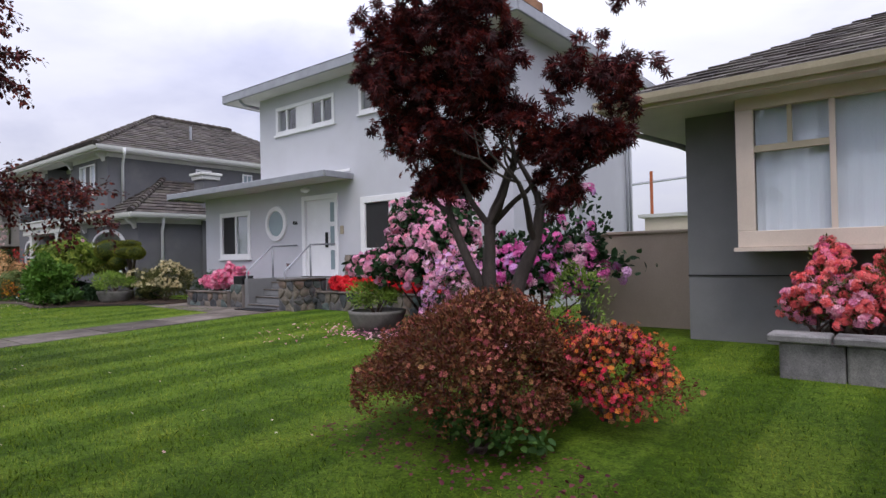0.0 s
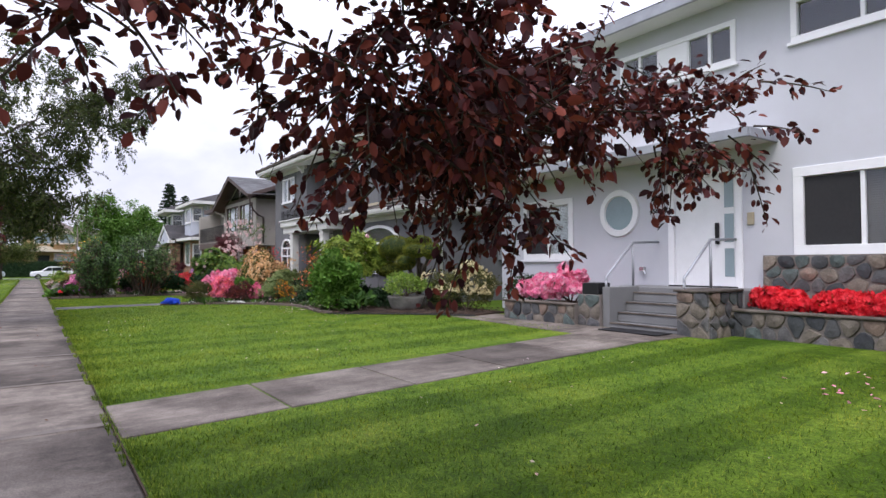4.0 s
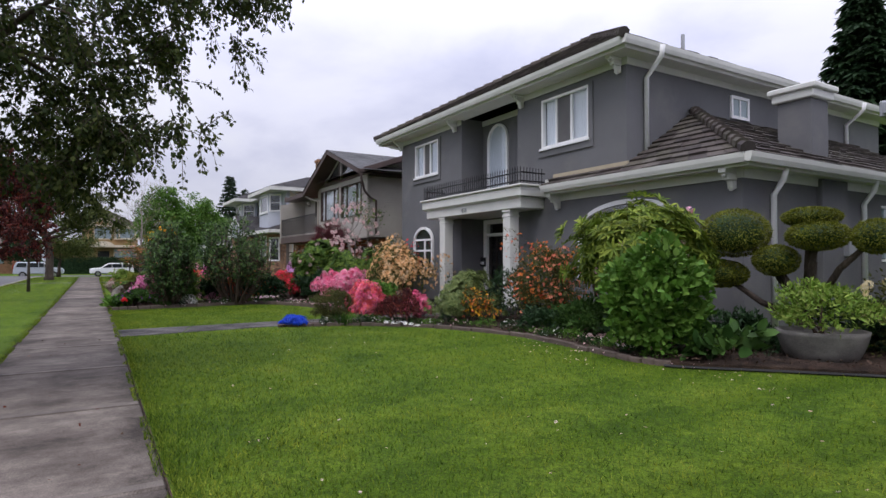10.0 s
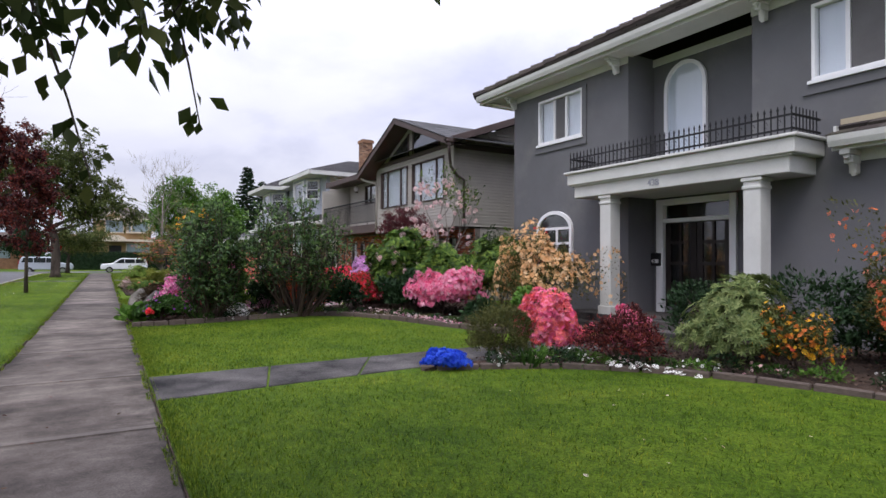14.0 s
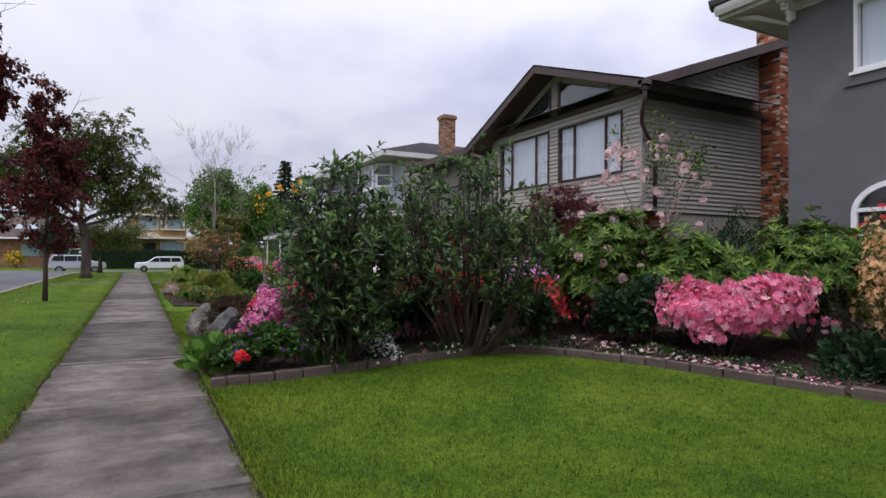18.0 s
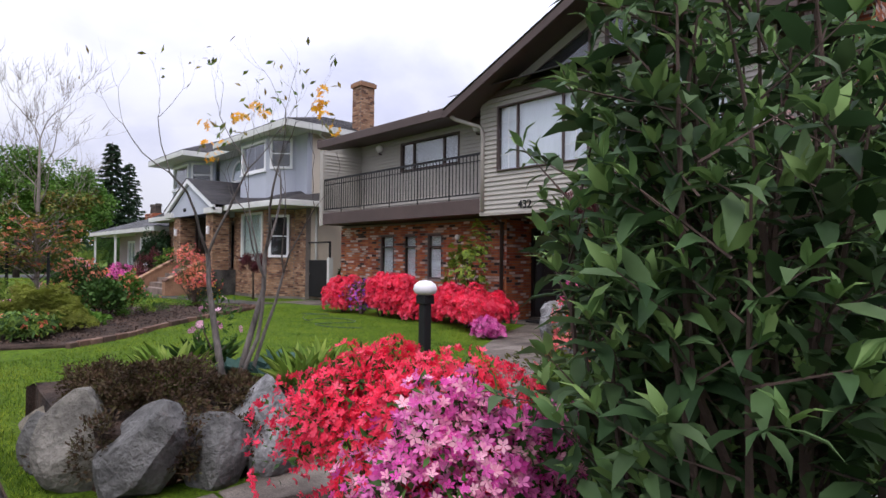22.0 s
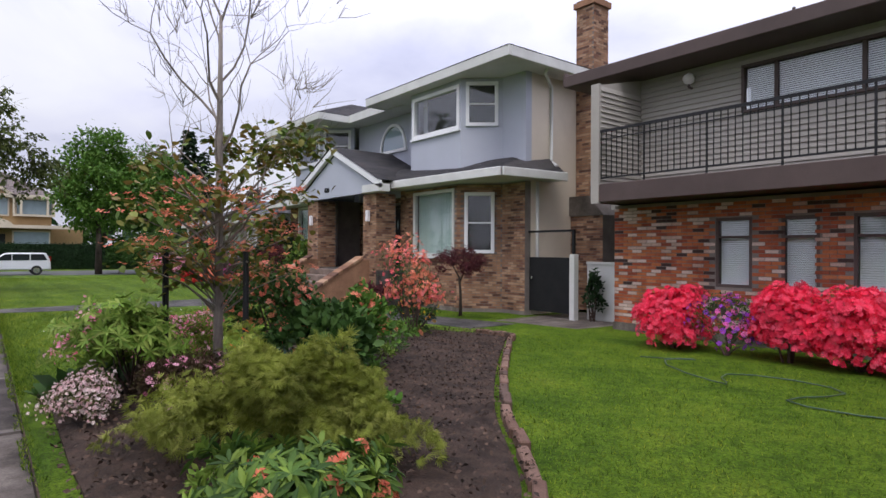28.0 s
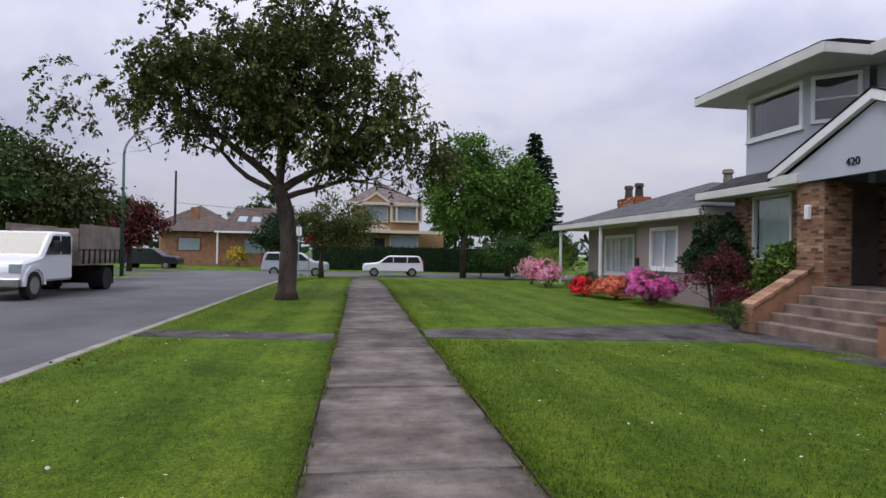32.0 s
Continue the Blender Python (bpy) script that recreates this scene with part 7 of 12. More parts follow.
part("porch_post", along_x(Mesh().box(-15.0, -14.85, 3.1, 3.25, 0, 3.2), X), M["white"], fb)
part("porch_beam", along_x(Mesh().box(-15.2, -9, 3.0, 3.2, 3.1, 3.3), X), M["white"], fb)
part("chimney", along_x(Mesh().box(-19.9, -19.1, 12, 13, 2, 6.2), X), M["tan_brick"], fb)
fo = thing("house", "dark-roofed house behind the bungalow", "house", -140, -22, 0)
part("wall", Mesh().box(-146, -138, -29, -20, 0, 5), OC, fo)
part("roof", Mesh().poly((-137.5, -29.5, 5), (-137.5, -19.5, 5), (-142, -24.5, 8)).poly((-137.5, -19.5, 5), (-146, -19.5, 5), (-142, -24.5, 8)), BRN, fo)

# ---- vehicles ----
PAINT = lambda name, c: mat(name, c, 0.3, 0.03, 1, 30, 0, spec=0.6)
M["van_white"], M["silver"], M["navy"] = PAINT("white_van_paint", (0.75, 0.77, 0.8)), PAINT("silver_paint", (0.42, 0.46, 0.52)), PAINT("navy_paint", (0.012, 0.014, 0.022))
M["tyre"] = mat("tyre_rubber", (0.02, 0.02, 0.02), 0.85, 0.1, 2, 30, 0.1)
M["car_glass"] = mat("tinted_car_glass", (0.02, 0.025, 0.03), 0.08, 0.0, 1, 10, 0, spec=0.7)
M["red_lamp"] = mat("red_lamp_lens", (0.35, 0.01, 0.01), 0.2, 0, 1, 10, 0)
M["bed_wood"] = mat("weathered_plywood", (0.24, 0.2, 0.17), 0.9, 0.25, 2, 30, 0.3)


def vehicle(name, label, category, x, y, z, turn, profile, width, glass, paint, wheels, r, extra=None):
    """A car from its side outline: lower body, glass panels, wheels, bumpers and lamps. Built along +x, then placed."""
    t = thing(name, label, category)
    m = Mesh().prism(profile, "y", -width / 2, width / 2)
    part("body", m, paint, t, bevel=0.07, smooth=False)
    for pts in glass:
        for s in (-1, 1):
            part("side_window", Mesh().prism(pts, "y", s * (width / 2 - 0.02), s * (width / 2 + 0.012)), M["car_glass"], t)
    for wx in wheels:
        for s in (-1, 1):
            a = 0.12 * s
            w = part("wheel", Mesh().tube([(wx, s * (width / 2 - 0.2), r), (wx, s * (width / 2 + 0.01), r)], r, 20), M["tyre"], t, "black tyre on steel rim")
            part("rim", Mesh().tube([(wx, s * (width / 2 - 0.05), r), (wx, s * (width / 2 + 0.025), r)], [r * 0.5, r * 0.62], 14), M["chrome"], w)
    if extra:
        extra(t)
    t.matrix_basis = pose(x, y, z, 0, 0, turn)
    return t


SUV = [(-2.2, 0.4), (2.2, 0.4), (2.25, 0.75), (2.1, 1.0), (1.15, 1.08), (0.45, 1.6), (0.2, 1.66), (-1.9, 1.66), (-2.15, 1.1)]
SG = [[(0.05, 1.1), (0.95, 1.1), (0.42, 1.54), (0.05, 1.56)], [(-0.95, 1.1), (0.0, 1.1), (0.0, 1.56), (-0.95, 1.56)], [(-1.95, 1.12), (-1.02, 1.1), (-1.02, 1.56), (-1.75, 1.56)]]


def suv_extra(t):
    for s in (-1, 1):
        part("tail_light", Mesh().box(-2.2, -2.12, s * 0.8 - 0.06, s * 0.8 + 0.06, 0.95, 1.3), M["red_lamp"], t)
        part("headlight", Mesh().box(2.1, 2.2, s * 0.65 - 0.12, s * 0.65 + 0.12, 0.75, 0.92), M["frost"], t, bevel=0.02)
    part("windscreen", Mesh().prism([(1.12, 1.1), (0.45, 1.6), (0.4, 1.57), (1.05, 1.08)], "y", -0.75, 0.75), M["car_glass"], t)
    part("roof_rail", Mesh().box(-1.7, 0.2, -0.7, -0.66, 1.68, 1.72).box(-1.7, 0.2, 0.66, 0.7, 1.68, 1.72), M["black_metal"], t)


vehicle("car", "pale silver estate car parked on the cross street", "car", -93.5, 1.6, -0.34, -90, [(p, q * 0.93) for p, q in SUV], 1.8, [[(p, q * 0.93) for p, q in g] for g in SG], M["van_white"], (-1.35, 1.4), 0.33, suv_extra)
vehicle("car", "silver hatchback parked by the corner", "car", -91.5, -5.2, -0.34, 90, SUV, 1.75, SG, M["silver"], (-1.35, 1.4), 0.33, suv_extra)
vehicle("minivan", "dark navy minivan parked by the corner", "car", -103, -18.5, -0.34, 90, [(p * 1.12, q * 1.08) for p, q in SUV], 1.9, [[(p * 1.12, q * 1.08) for p, q in g] for g in SG], M["navy"], (-1.5, 1.55), 0.34, suv_extra)


def truck_extra(t):
    part("windscreen", Mesh().prism([(1.0, 1.35), (0.5, 2.0), (0.44, 1.98), (0.9, 1.3)], "y", -0.85, 0.85), M["car_glass"], t)
    bd = part("flat_bed", Mesh().box(-4.3, -0.95, -1.15, 1.15, 0.95, 1.12), M["bed_wood"], t, "wooden flat bed with plywood sides")
    for s in (-1, 1):
        part("side_rail", Mesh().box(-4.3, -0.95, s * 1.15 - 0.03, s * 1.15 + 0.03, 1.12, 1.45), M["bed_wood"], bd)
        for i in range(2):
            part("side_panel", Mesh().box(-4.28 + 1.66 * i, -2.66 + 1.66 * i, s * 1.14 - 0.02, s * 1.14 + 0.02, 1.5, 2.35), M["bed_wood"], bd)
        for i in range(8):
            part("stake", Mesh().box(-4.2 + 0.43 * i, -4.14 + 0.43 * i, s * 1.2 - 0.02, s * 1.2 + 0.02, 1.0, 1.5), M["black_metal"], bd)
        part("wheel", Mesh().tube([(-3.3, s * 0.6, 0.42), (-3.3, s * 1.12, 0.42)], 0.42, 20), M["tyre"], t)
        part("door_mirror", Mesh().box(0.55, 0.65, s * 1.2 - 0.1, s * 1.2 + 0.1, 1.4, 1.75), M["black_metal"], t, bevel=0.02)
        part("fender", Mesh().prism([(0.9, 0.42), (1.0, 0.8), (1.3, 1.0), (1.75, 1.0), (2.02, 0.8), (2.1, 0.42), (2.0, 0.42), (1.9, 0.75), (1.6, 0.9), (1.35, 0.9), (1.1, 0.75), (1.0, 0.42)], "y", s * 0.98 - 0.03, s * 1.03 + 0.02), M["van_white"], t)
    part("bumper", Mesh().box(2.1, 2.25, -1.0, 1.0, 0.4, 0.65), M["chrome"], t, bevel=0.03)
    part("hopper", Mesh().box(-4.2, -1.1, -1.05, 1.05, 1.13, 2.2), M["bed_wood"], bd)
    part("headlight", Mesh().box(2.0, 2.13, -0.95, -0.65, 0.8, 1.05), M["frost"], t)
    part("headlight", Mesh().box(2.0, 2.13, 0.65, 0.95, 0.8, 1.05), M["frost"], t)
    part("mud_flap", Mesh().box(-3.9, -3.87, -1.1, 1.1, 0.2, 0.9), M["black_metal"], t)


CAB = [(-0.85, 0.5), (2.1, 0.5), (2.12, 0.9), (2.0, 1.12), (1.05, 1.28), (0.5, 2.0), (0.3, 2.05), (-0.7, 2.05), (-0.85, 1.95)]
vehicle("flatbed_truck", "white flatbed truck with weathered plywood sides, parked", "truck", -70.4, -11.4, -0.135, 0, CAB, 2.0, [[(0.0, 1.32), (0.9, 1.32), (0.45, 1.9), (0.05, 1.92)], [(-0.7, 1.32), (-0.08, 1.32), (-0.06, 1.92), (-0.65, 1.92)]], M["van_white"], (1.5,), 0.42, truck_extra)

# ---- street furniture ----
lp = thing("street_lamp", "tall grey-green street lamp with curved arm", "street lamp", -86, -14.4, 0)
part("pole", Mesh().tube([(-86, -14.4, -0.2), (-86, -14.4, 6.8)], [0.11, 0.07], 10), mat("lamp_green", (0.04, 0.09, 0.08), 0.5, 0.1, 2, 30, 0), lp, smooth=True)
part("arm", Mesh().tube([(-86, -14.4 + 2.3 * (1 - math.cos(t * 0.157)), 6.8 + 1.75 * math.sin(t * 0.157)) for t in range(11)], [0.07 - 0.003 * t for t in range(11)], 8), M["grey_metal"], lp, smooth=True)
part("lamp_head", Mesh().box(-86.12, -85.88, -12.15, -11.5, 8.5, 8.62), M["grey_metal"], lp, bevel=0.03)
sg = thing("stop_sign", "red stop sign on a thin metal post", "sign", -86, -3.9, -0.1)
part("post", Mesh().tube([(-86, -3.9, -0.2), (-86, -3.9, 2.3)], 0.03, 6), M["grey_metal"], sg)
part("plate", along_x(Mesh().prism([(-3.9 + 0.3 * math.cos(math.pi / 8 + math.pi / 4 * i), 2.15 + 0.3 * math.sin(math.pi / 8 + math.pi / 4 * i)) for i in range(8)], "y", -0.06, -0.04), -86), M["red_lamp"], sg)
sg = thing("sign_post", "thin metal street sign post at the corner", "sign", -84, -5, 0)
part("post", Mesh().tube([(-84, -4.3, -0.1), (-84, -4.3, 2.9)], 0.03, 6), M["grey_metal"], sg)
part("plate", Mesh().box(-84.02, -83.98, -4.45, -4.15, 2.3, 2.8), M["white"], sg)
up = thing("utility_pole", "weathered wooden utility pole far off", "pole", -118, -20, 0)
part("pole", Mesh().tube([(-118, -21, -0.2), (-118, -21, 10)], [0.16, 0.11], 8), M["bark"], up)
part("wire", Mesh().tube([(-118, -21, 6.5 - 0), (-114, -8, 5.4), (-110, 4, 5.2)], 0.02, 4), M["black_metal"], up)
bo = thing("garden_lamp", "black post lamp with white mushroom cap in the lawn", "garden lamp", -39.35, 3.7, 0.02)
part("post", Mesh().box(-39.4, -39.3, 3.65, 3.75, 0.0, 0.98), M["black_metal"], bo, bevel=0.01)
part("collar", Mesh().box(-39.42, -39.28, 3.63, 3.77, 0.93, 1.02), M["black_metal"], bo, bevel=0.008)
part("cap", Mesh().lathe(-39.35, 3.7, [(0.06, 1.02), (0.11, 1.04), (0.125, 1.08), (0.11, 1.13), (0.06, 1.165), (0.01, 1.17)], 20), M["lamp_white"], bo, smooth=True)

# ---- plants: tools ----
def unit(a):
    return a / np.maximum(np.linalg.norm(a, axis=-1, keepdims=True), 1e-9)


LEAF = (np.array([(0, 0, 0), (-0.2, 0.45, 0.05), (0, 1, -0.06), (0.2, 0.45, 0.05)], float), [(0, 3, 2), (0, 2, 1)])
BROAD = (np.array([(0, 0, 0), (-0.3, 0.3, 0.07), (-0.26, 0.7, 0.05), (0, 1, -0.05), (0.26, 0.7, 0.05), (0.3, 0.3, 0.07)], float), [(0, 5, 4), (0, 4, 3), (0, 3, 2), (0, 2, 1)])
OVAL = (np.array([(0, 0, 0), (-0.22, 0.32, 0.06), (-0.2, 0.68, 0.04), (0, 1, -0.08), (0.2, 0.68, 0.04), (0.22, 0.32, 0.06)], float), [(0, 5, 4), (0, 4, 3), (0, 3, 2), (0, 2, 1)])
WIDE = (np.array([(0, 0, 0), (-0.32, 0.5, 0.08), (0, 1, -0.08), (0.32, 0.5, 0.08)], float), [(0, 3, 2), (0, 2, 1)])
LANCE = (np.array([(0, 0, 0), (-0.12, 0.4, 0.04), (0, 1, -0.12), (0.12, 0.4, 0.04)], float), [(0, 3, 2), (0, 2, 1)])
LANCE2 = (np.array([(0, 0, 0), (-0.13, 0.45, 0.04), (-0.1, 0.75, 0.0), (0, 1, -0.1), (0.1, 0.75, 0.0), (0.13, 0.45, 0.04)], float), [(0, 5, 4), (0, 4, 3), (0, 3, 2), (0, 2, 1)])
BLADE = (np.array([(-0.05, 0, 0), (0.05, 0, 0), (0.03, 0.6, 0.03), (0, 1, 0.1)], float), [(0, 1, 2), (0, 2, 3)])


def palm(lobes, wide=0.16):
    v, f = [(0, 0, 0)], []
    for i in range(lobes):
        a = math.pi * (0.08 + 0.84 * i / (lobes - 1))
        r = 0.65 + 0.35 * math.sin(a)
        c, s = math.cos(a), math.sin(a)
        n = len(v)
        v += [(c * 0.45 * r - s * wide * 0.6, s * 0.45 * r + c * wide * 0.6, 0.03), (c * r, s * r, -0.08), (c * 0.45 * r + s * wide * 0.6, s * 0.45 * r - c * wide * 0.6, 0.03)]
        f += [(0, n + 2, n + 1), (0, n + 1, n)]
    return np.array(v, float), f


PALM = palm(5)
LACE = palm(7, 0.07)


def petals(k=5, cup=0.35, wide=0.5):
    v, f = [(0, 0, 0)], []
    for i in range(k):
        a = 2 * math.pi * i / k
        for r, b, z in ((0.6, -wide, cup * 0.5), (1.0, 0, cup), (0.6, wide, cup * 0.5)):
            v.append((r * math.cos(a + b), r * math.sin(a + b), z))
        n = 1 + 3 * i
        f += [(0, n, n + 1), (0, n + 1, n + 2)]
    return np.array(v, float), f


FLOWER = petals()
BLOOM = (np.array([(0, 0, 0)] + [(math.cos(2 * math.pi * i / 5 + b), math.sin(2 * math.pi * i / 5 + b), 0.3) for i in range(5) for b in (-0.45, 0.45)], float), [(0, 2 * i + 1, 2 * i + 2) for i in range(5)])
CUPS = petals(6, 0.9, 0.5)


def frames(d, up, roll):
    """Axes for leaves that point along d with their faces towards up, loosely."""
    y = unit(d)
    z = unit(up - (up * y).sum(-1, keepdims=True) * y)
    x = np.cross(y, z)
    return np.stack([x, y, z], -1)


def scatter(name, shape, pos, axes, size, material, parent, label="", kind="stuff"):
    """One mesh of many small copies of a shape (leaves, petals, blades)."""
    v, f = shape
    n, k = len(pos), len(v)
    if not n:
        return None
    w = np.einsum("nij,kj->nki", axes, v) * size[:, None, None] + pos[:, None, :]
    tri = (np.array(f)[None] + (np.arange(n) * k)[:, None, None]).reshape(-1, 3)
    me = bpy.data.meshes.new(name)
    me.vertices.add(n * k)
    me.vertices.foreach_set("co", w.reshape(-1).astype(np.float32))
    me.loops.add(len(tri) * 3)
    me.loops.foreach_set("vertex_index", tri.reshape(-1).astype(np.int32))
    me.polygons.add(len(tri))
    me.polygons.foreach_set("loop_start", np.arange(0, len(tri) * 3, 3, dtype=np.int32))
    me.update(calc_edges=True)
    me.materials.append(material)
    return shell(name, me, parent, label, kind)


def lobes_of(rs, c, r, n, spread=0.75, small=(0.2, 0.42)):
    """Ellipsoids that together make an uneven dome: centres and radii."""
    d = unit(rs.normal(size=(n, 3)))
    d[:, 2] = np.abs(d[:, 2]) * 1.6 - 0.75
    cs = np.array(c) + d * np.array(r) * spread * rs.uniform(0.7, 1.08, (n, 1))
    k = rs.uniform(*small, (n, 1))
    return cs, np.array(r) * k * rs.uniform(0.85, 1.2, (n, 3))


def on_lobes(rs, cs, rr, n, floor_z, inner=0.55, c0=None, r0=None):
    """Points near the lobes' skins with outward directions; those far inside the whole are thinned out."""
    i = rs.choice(len(cs), n * 2, p=(rr.prod(1) ** 0.66) / (rr.prod(1) ** 0.66).sum())
    d = unit(rs.normal(size=(n * 2, 3)))
    d[:, 2] = np.where(d[:, 2] < -0.35, -d[:, 2], d[:, 2])
    p = cs[i] + d * rr[i] * rs.uniform(inner, 1.08, (n * 2, 1)) ** 0.6
    ok = p[:, 2] > floor_z
    if c0 is not None:
        q = ((p - c0) / r0)
        ok &= (q ** 2).sum(1) > 0.28
    p, d = p[ok][:n], d[ok][:n]
    if c0 is not None:
        d = unit(d + 0.7 * unit((p - c0) / r0))
    return p, d


def stems(name, rs, base, tips, r, material, parent, wob=0.12, sides=5):
    m = Mesh()
    for t in tips:
        b = Vector(base) + Vector((rs.uniform(-1, 1), rs.uniform(-1, 1), 0)) * r * 3
        t = Vector(t)
        mid = b.lerp(t, 0.5) + Vector((rs.uniform(-1, 1), rs.uniform(-1, 1), rs.uniform(0, 1))) * wob * (t - b).length
        m.tube([b, b.lerp(mid, 0.5) + Vector((0, 0, 0.03)), mid, mid.lerp(t, 0.55), t], [r, r * 0.8, r * 0.6, r * 0.4, r * 0.15], sides, cap=False)
    return part(name, m, material, parent, kind="stuff")


def ruffle(rs, p, c, size, amount):
    """Pushes points in and out from a centre in uneven waves, so that no outline stays round."""
    k = rs.normal(size=(9, 3)) * np.repeat([2.2, 5.0, 11.0], 3)[:, None] / size
    w = np.repeat([0.5, 0.32, 0.2], 3)
    f = (np.sin(p @ k.T + rs.uniform(0, 6.283, 9)) * w).sum(1)
    out = p.copy()
    out += (p - c) * (amount * (f - 0.4))[:, None]
    return out


SEED = [100]
DENSE = 1.15


def shrub(name, label, x, y, rx, ry, h, leaf, leaf_size, leaf_n, shape=LEAF, bloom=None, bloom_size=0.05, bloom_n=0, truss=0, cover=1.0, z=None, skirt_=0.12, n_lobes=22,
          spread=0.75, category="shrub", group="", side=None, bloom_shape=BLOOM, stem=6, whorl=False, small=(0.2, 0.42), seed=None, up=0.25, stem_r=0.02, rough=0.26):
    """A shrub: stems, leaves on an uneven dome, and blossom over it (truss: blossoms in each ball)."""
    SEED[0] += 1
    rs = np.random.RandomState(seed or SEED[0])
    gz = ground_z(x, y) if z is None else z
    t = thing(name, label, category, x, y, gz, group)
    c, r = np.array([x, y, gz + h * (skirt_ + (1 - skirt_) * 0.45)]), np.array([rx, ry, h * (1 - skirt_) * 0.56])
    cs, rr = lobes_of(rs, c, r, int(n_lobes * 1.7), spread, small)
    top = cs[:, 2] + rr[:, 2]
    cs[:, 2] -= np.maximum(0, top - (gz + h)) * 0.9
    cs, rr = np.vstack([cs, [c]]), np.vstack([rr, [r * 0.8]])
    if stem:
        stems("stemwork", rs, (x, y, gz - 0.02), cs[rs.choice(len(cs), min(stem, len(cs)), replace=False)], stem_r, M["twig"], t)
    fl = gz + 0.02
    wave = rs.randint(1 << 30)

    def uneven(p):
        q = ruffle(np.random.RandomState(wave), p, np.array([x, y, gz + 0.25 * h]), (rx + ry + h) / 3, rough)
        q[:, 2] = np.maximum(q[:, 2], fl)
        return q
    leaf_n = int(leaf_n * DENSE)
    if leaf_n:
        if whorl:
            k = 8
            p, d = on_lobes(rs, cs, rr, leaf_n // k, fl, 0.7, c, r)
            p = uneven(p)
            d = unit(d + np.array([0, 0, 0.35]))
            a = unit(np.cross(d, rs.normal(size=d.shape)))
            b = np.cross(d, a)
            ang = (np.arange(k) * 2 * math.pi / k)[None] + rs.uniform(0, 6, (len(p), 1))
            out = a[:, None] * np.cos(ang)[..., None] + b[:, None] * np.sin(ang)[..., None] + d[:, None] * rs.uniform(0.0, 0.6, (len(p), 1, 1))
            out = out.reshape(-1, 3)
            pos = np.repeat(p, k, 0)
            upv = np.repeat(d, k, 0)
            ax = frames(out, upv + 0.2 * rs.normal(size=out.shape), None)
        else:
            pos, d = on_lobes(rs, cs, rr, leaf_n, fl, 0.5, c, r)
            pos = uneven(pos)
            out = d + 0.7 * rs.normal(size=d.shape) + np.array([0, 0, up])
            ax = frames(out, d + np.array([0, 0, 0.5]) + 0.5 * rs.normal(size=d.shape), None)
        scatter("foliage", shape, pos, ax, leaf_size * rs.uniform(0.65, 1.25, len(pos)), M[leaf], t)
    blooms = bloom if isinstance(bloom, (list, tuple)) else ([bloom] if bloom else [])
    for bi, bm_ in enumerate(blooms):
        nb = int(0.85 * bloom_n) // len(blooms)
        p, d = on_lobes(rs, cs, rr, nb if not truss else max(1, nb // truss), fl, 0.88, c, r)
        p = uneven(p)
        keep = np.array([noise.noise(Vector(q * (1.6 / max(rx, 0.3)) + 7.3 * bi)) for q in p]) > (1 - 2 * cover) * 0.45 if cover < 1 else np.ones(len(p), bool)
        if side is not None:
            keep &= ((p - c) @ np.array(side, float)) > -0.1
        p, d = p[keep], d[keep]
        if truss:
            q = unit(rs.normal(size=(len(p), truss, 3)) + d[:, None] * 1.0)
            pos = (p[:, None] + d[:, None] * 0.02 + q * bloom_size * 1.1).reshape(-1, 3)
            d = q.reshape(-1, 3)
        else:
            pos = p + d * 0.015
            d = unit(d + 0.45 * rs.normal(size=d.shape))
        any_ = rs.normal(size=d.shape)
        xx = unit(np.cross(d, any_))
        ax = np.stack([xx, np.cross(d, xx), d], -1)
        scatter("blossom", bloom_shape, pos, ax, bloom_size * rs.uniform(0.7, 1.25, len(pos)), M[bm_], t)
    return t


def grow(m, rs, p, d, length, r, depth, ends, bend=0.35, split=(2, 3), shrink=0.68, gravity=0.0, sides=7, lift=0.1):
    """A branching limb; collects the ends of its twigs with their directions."""
    pts, rad = [Vector(p)], [r]
    q, v = Vector(p), Vector(d).normalized()
    n = 4
    for i in range(n):
        v = (v + Vector(rs.normal(size=3)) * bend * 0.35 + Vector((0, 0, lift - gravity))).normalized()
        q = q + v * length / n
        pts.append(q.copy())
        rad.append(r * (1 - 0.45 * (i + 1) / n))
        if depth <= 1:
            ends.append((q.copy(), v.copy()))
    m.tube(pts, rad, max(3, sides), cap=False)
    if depth > 0:
        for k in range(rs.randint(split[0], split[1] + 1)):
            s = Vector(rs.normal(size=3))
            s = (s - s.dot(v) * v).normalized()
            nd = (v + s * rs.uniform(0.55, 1.05)).normalized()
            at = pts[-1] if k < 2 else pts[rs.randint(2, n + 1)]
            grow(m, rs, at, nd, length * shrink * rs.uniform(0.8, 1.15), rad[-1] * 0.75, depth - 1, ends, bend, split, shrink, gravity, sides - 1, lift)


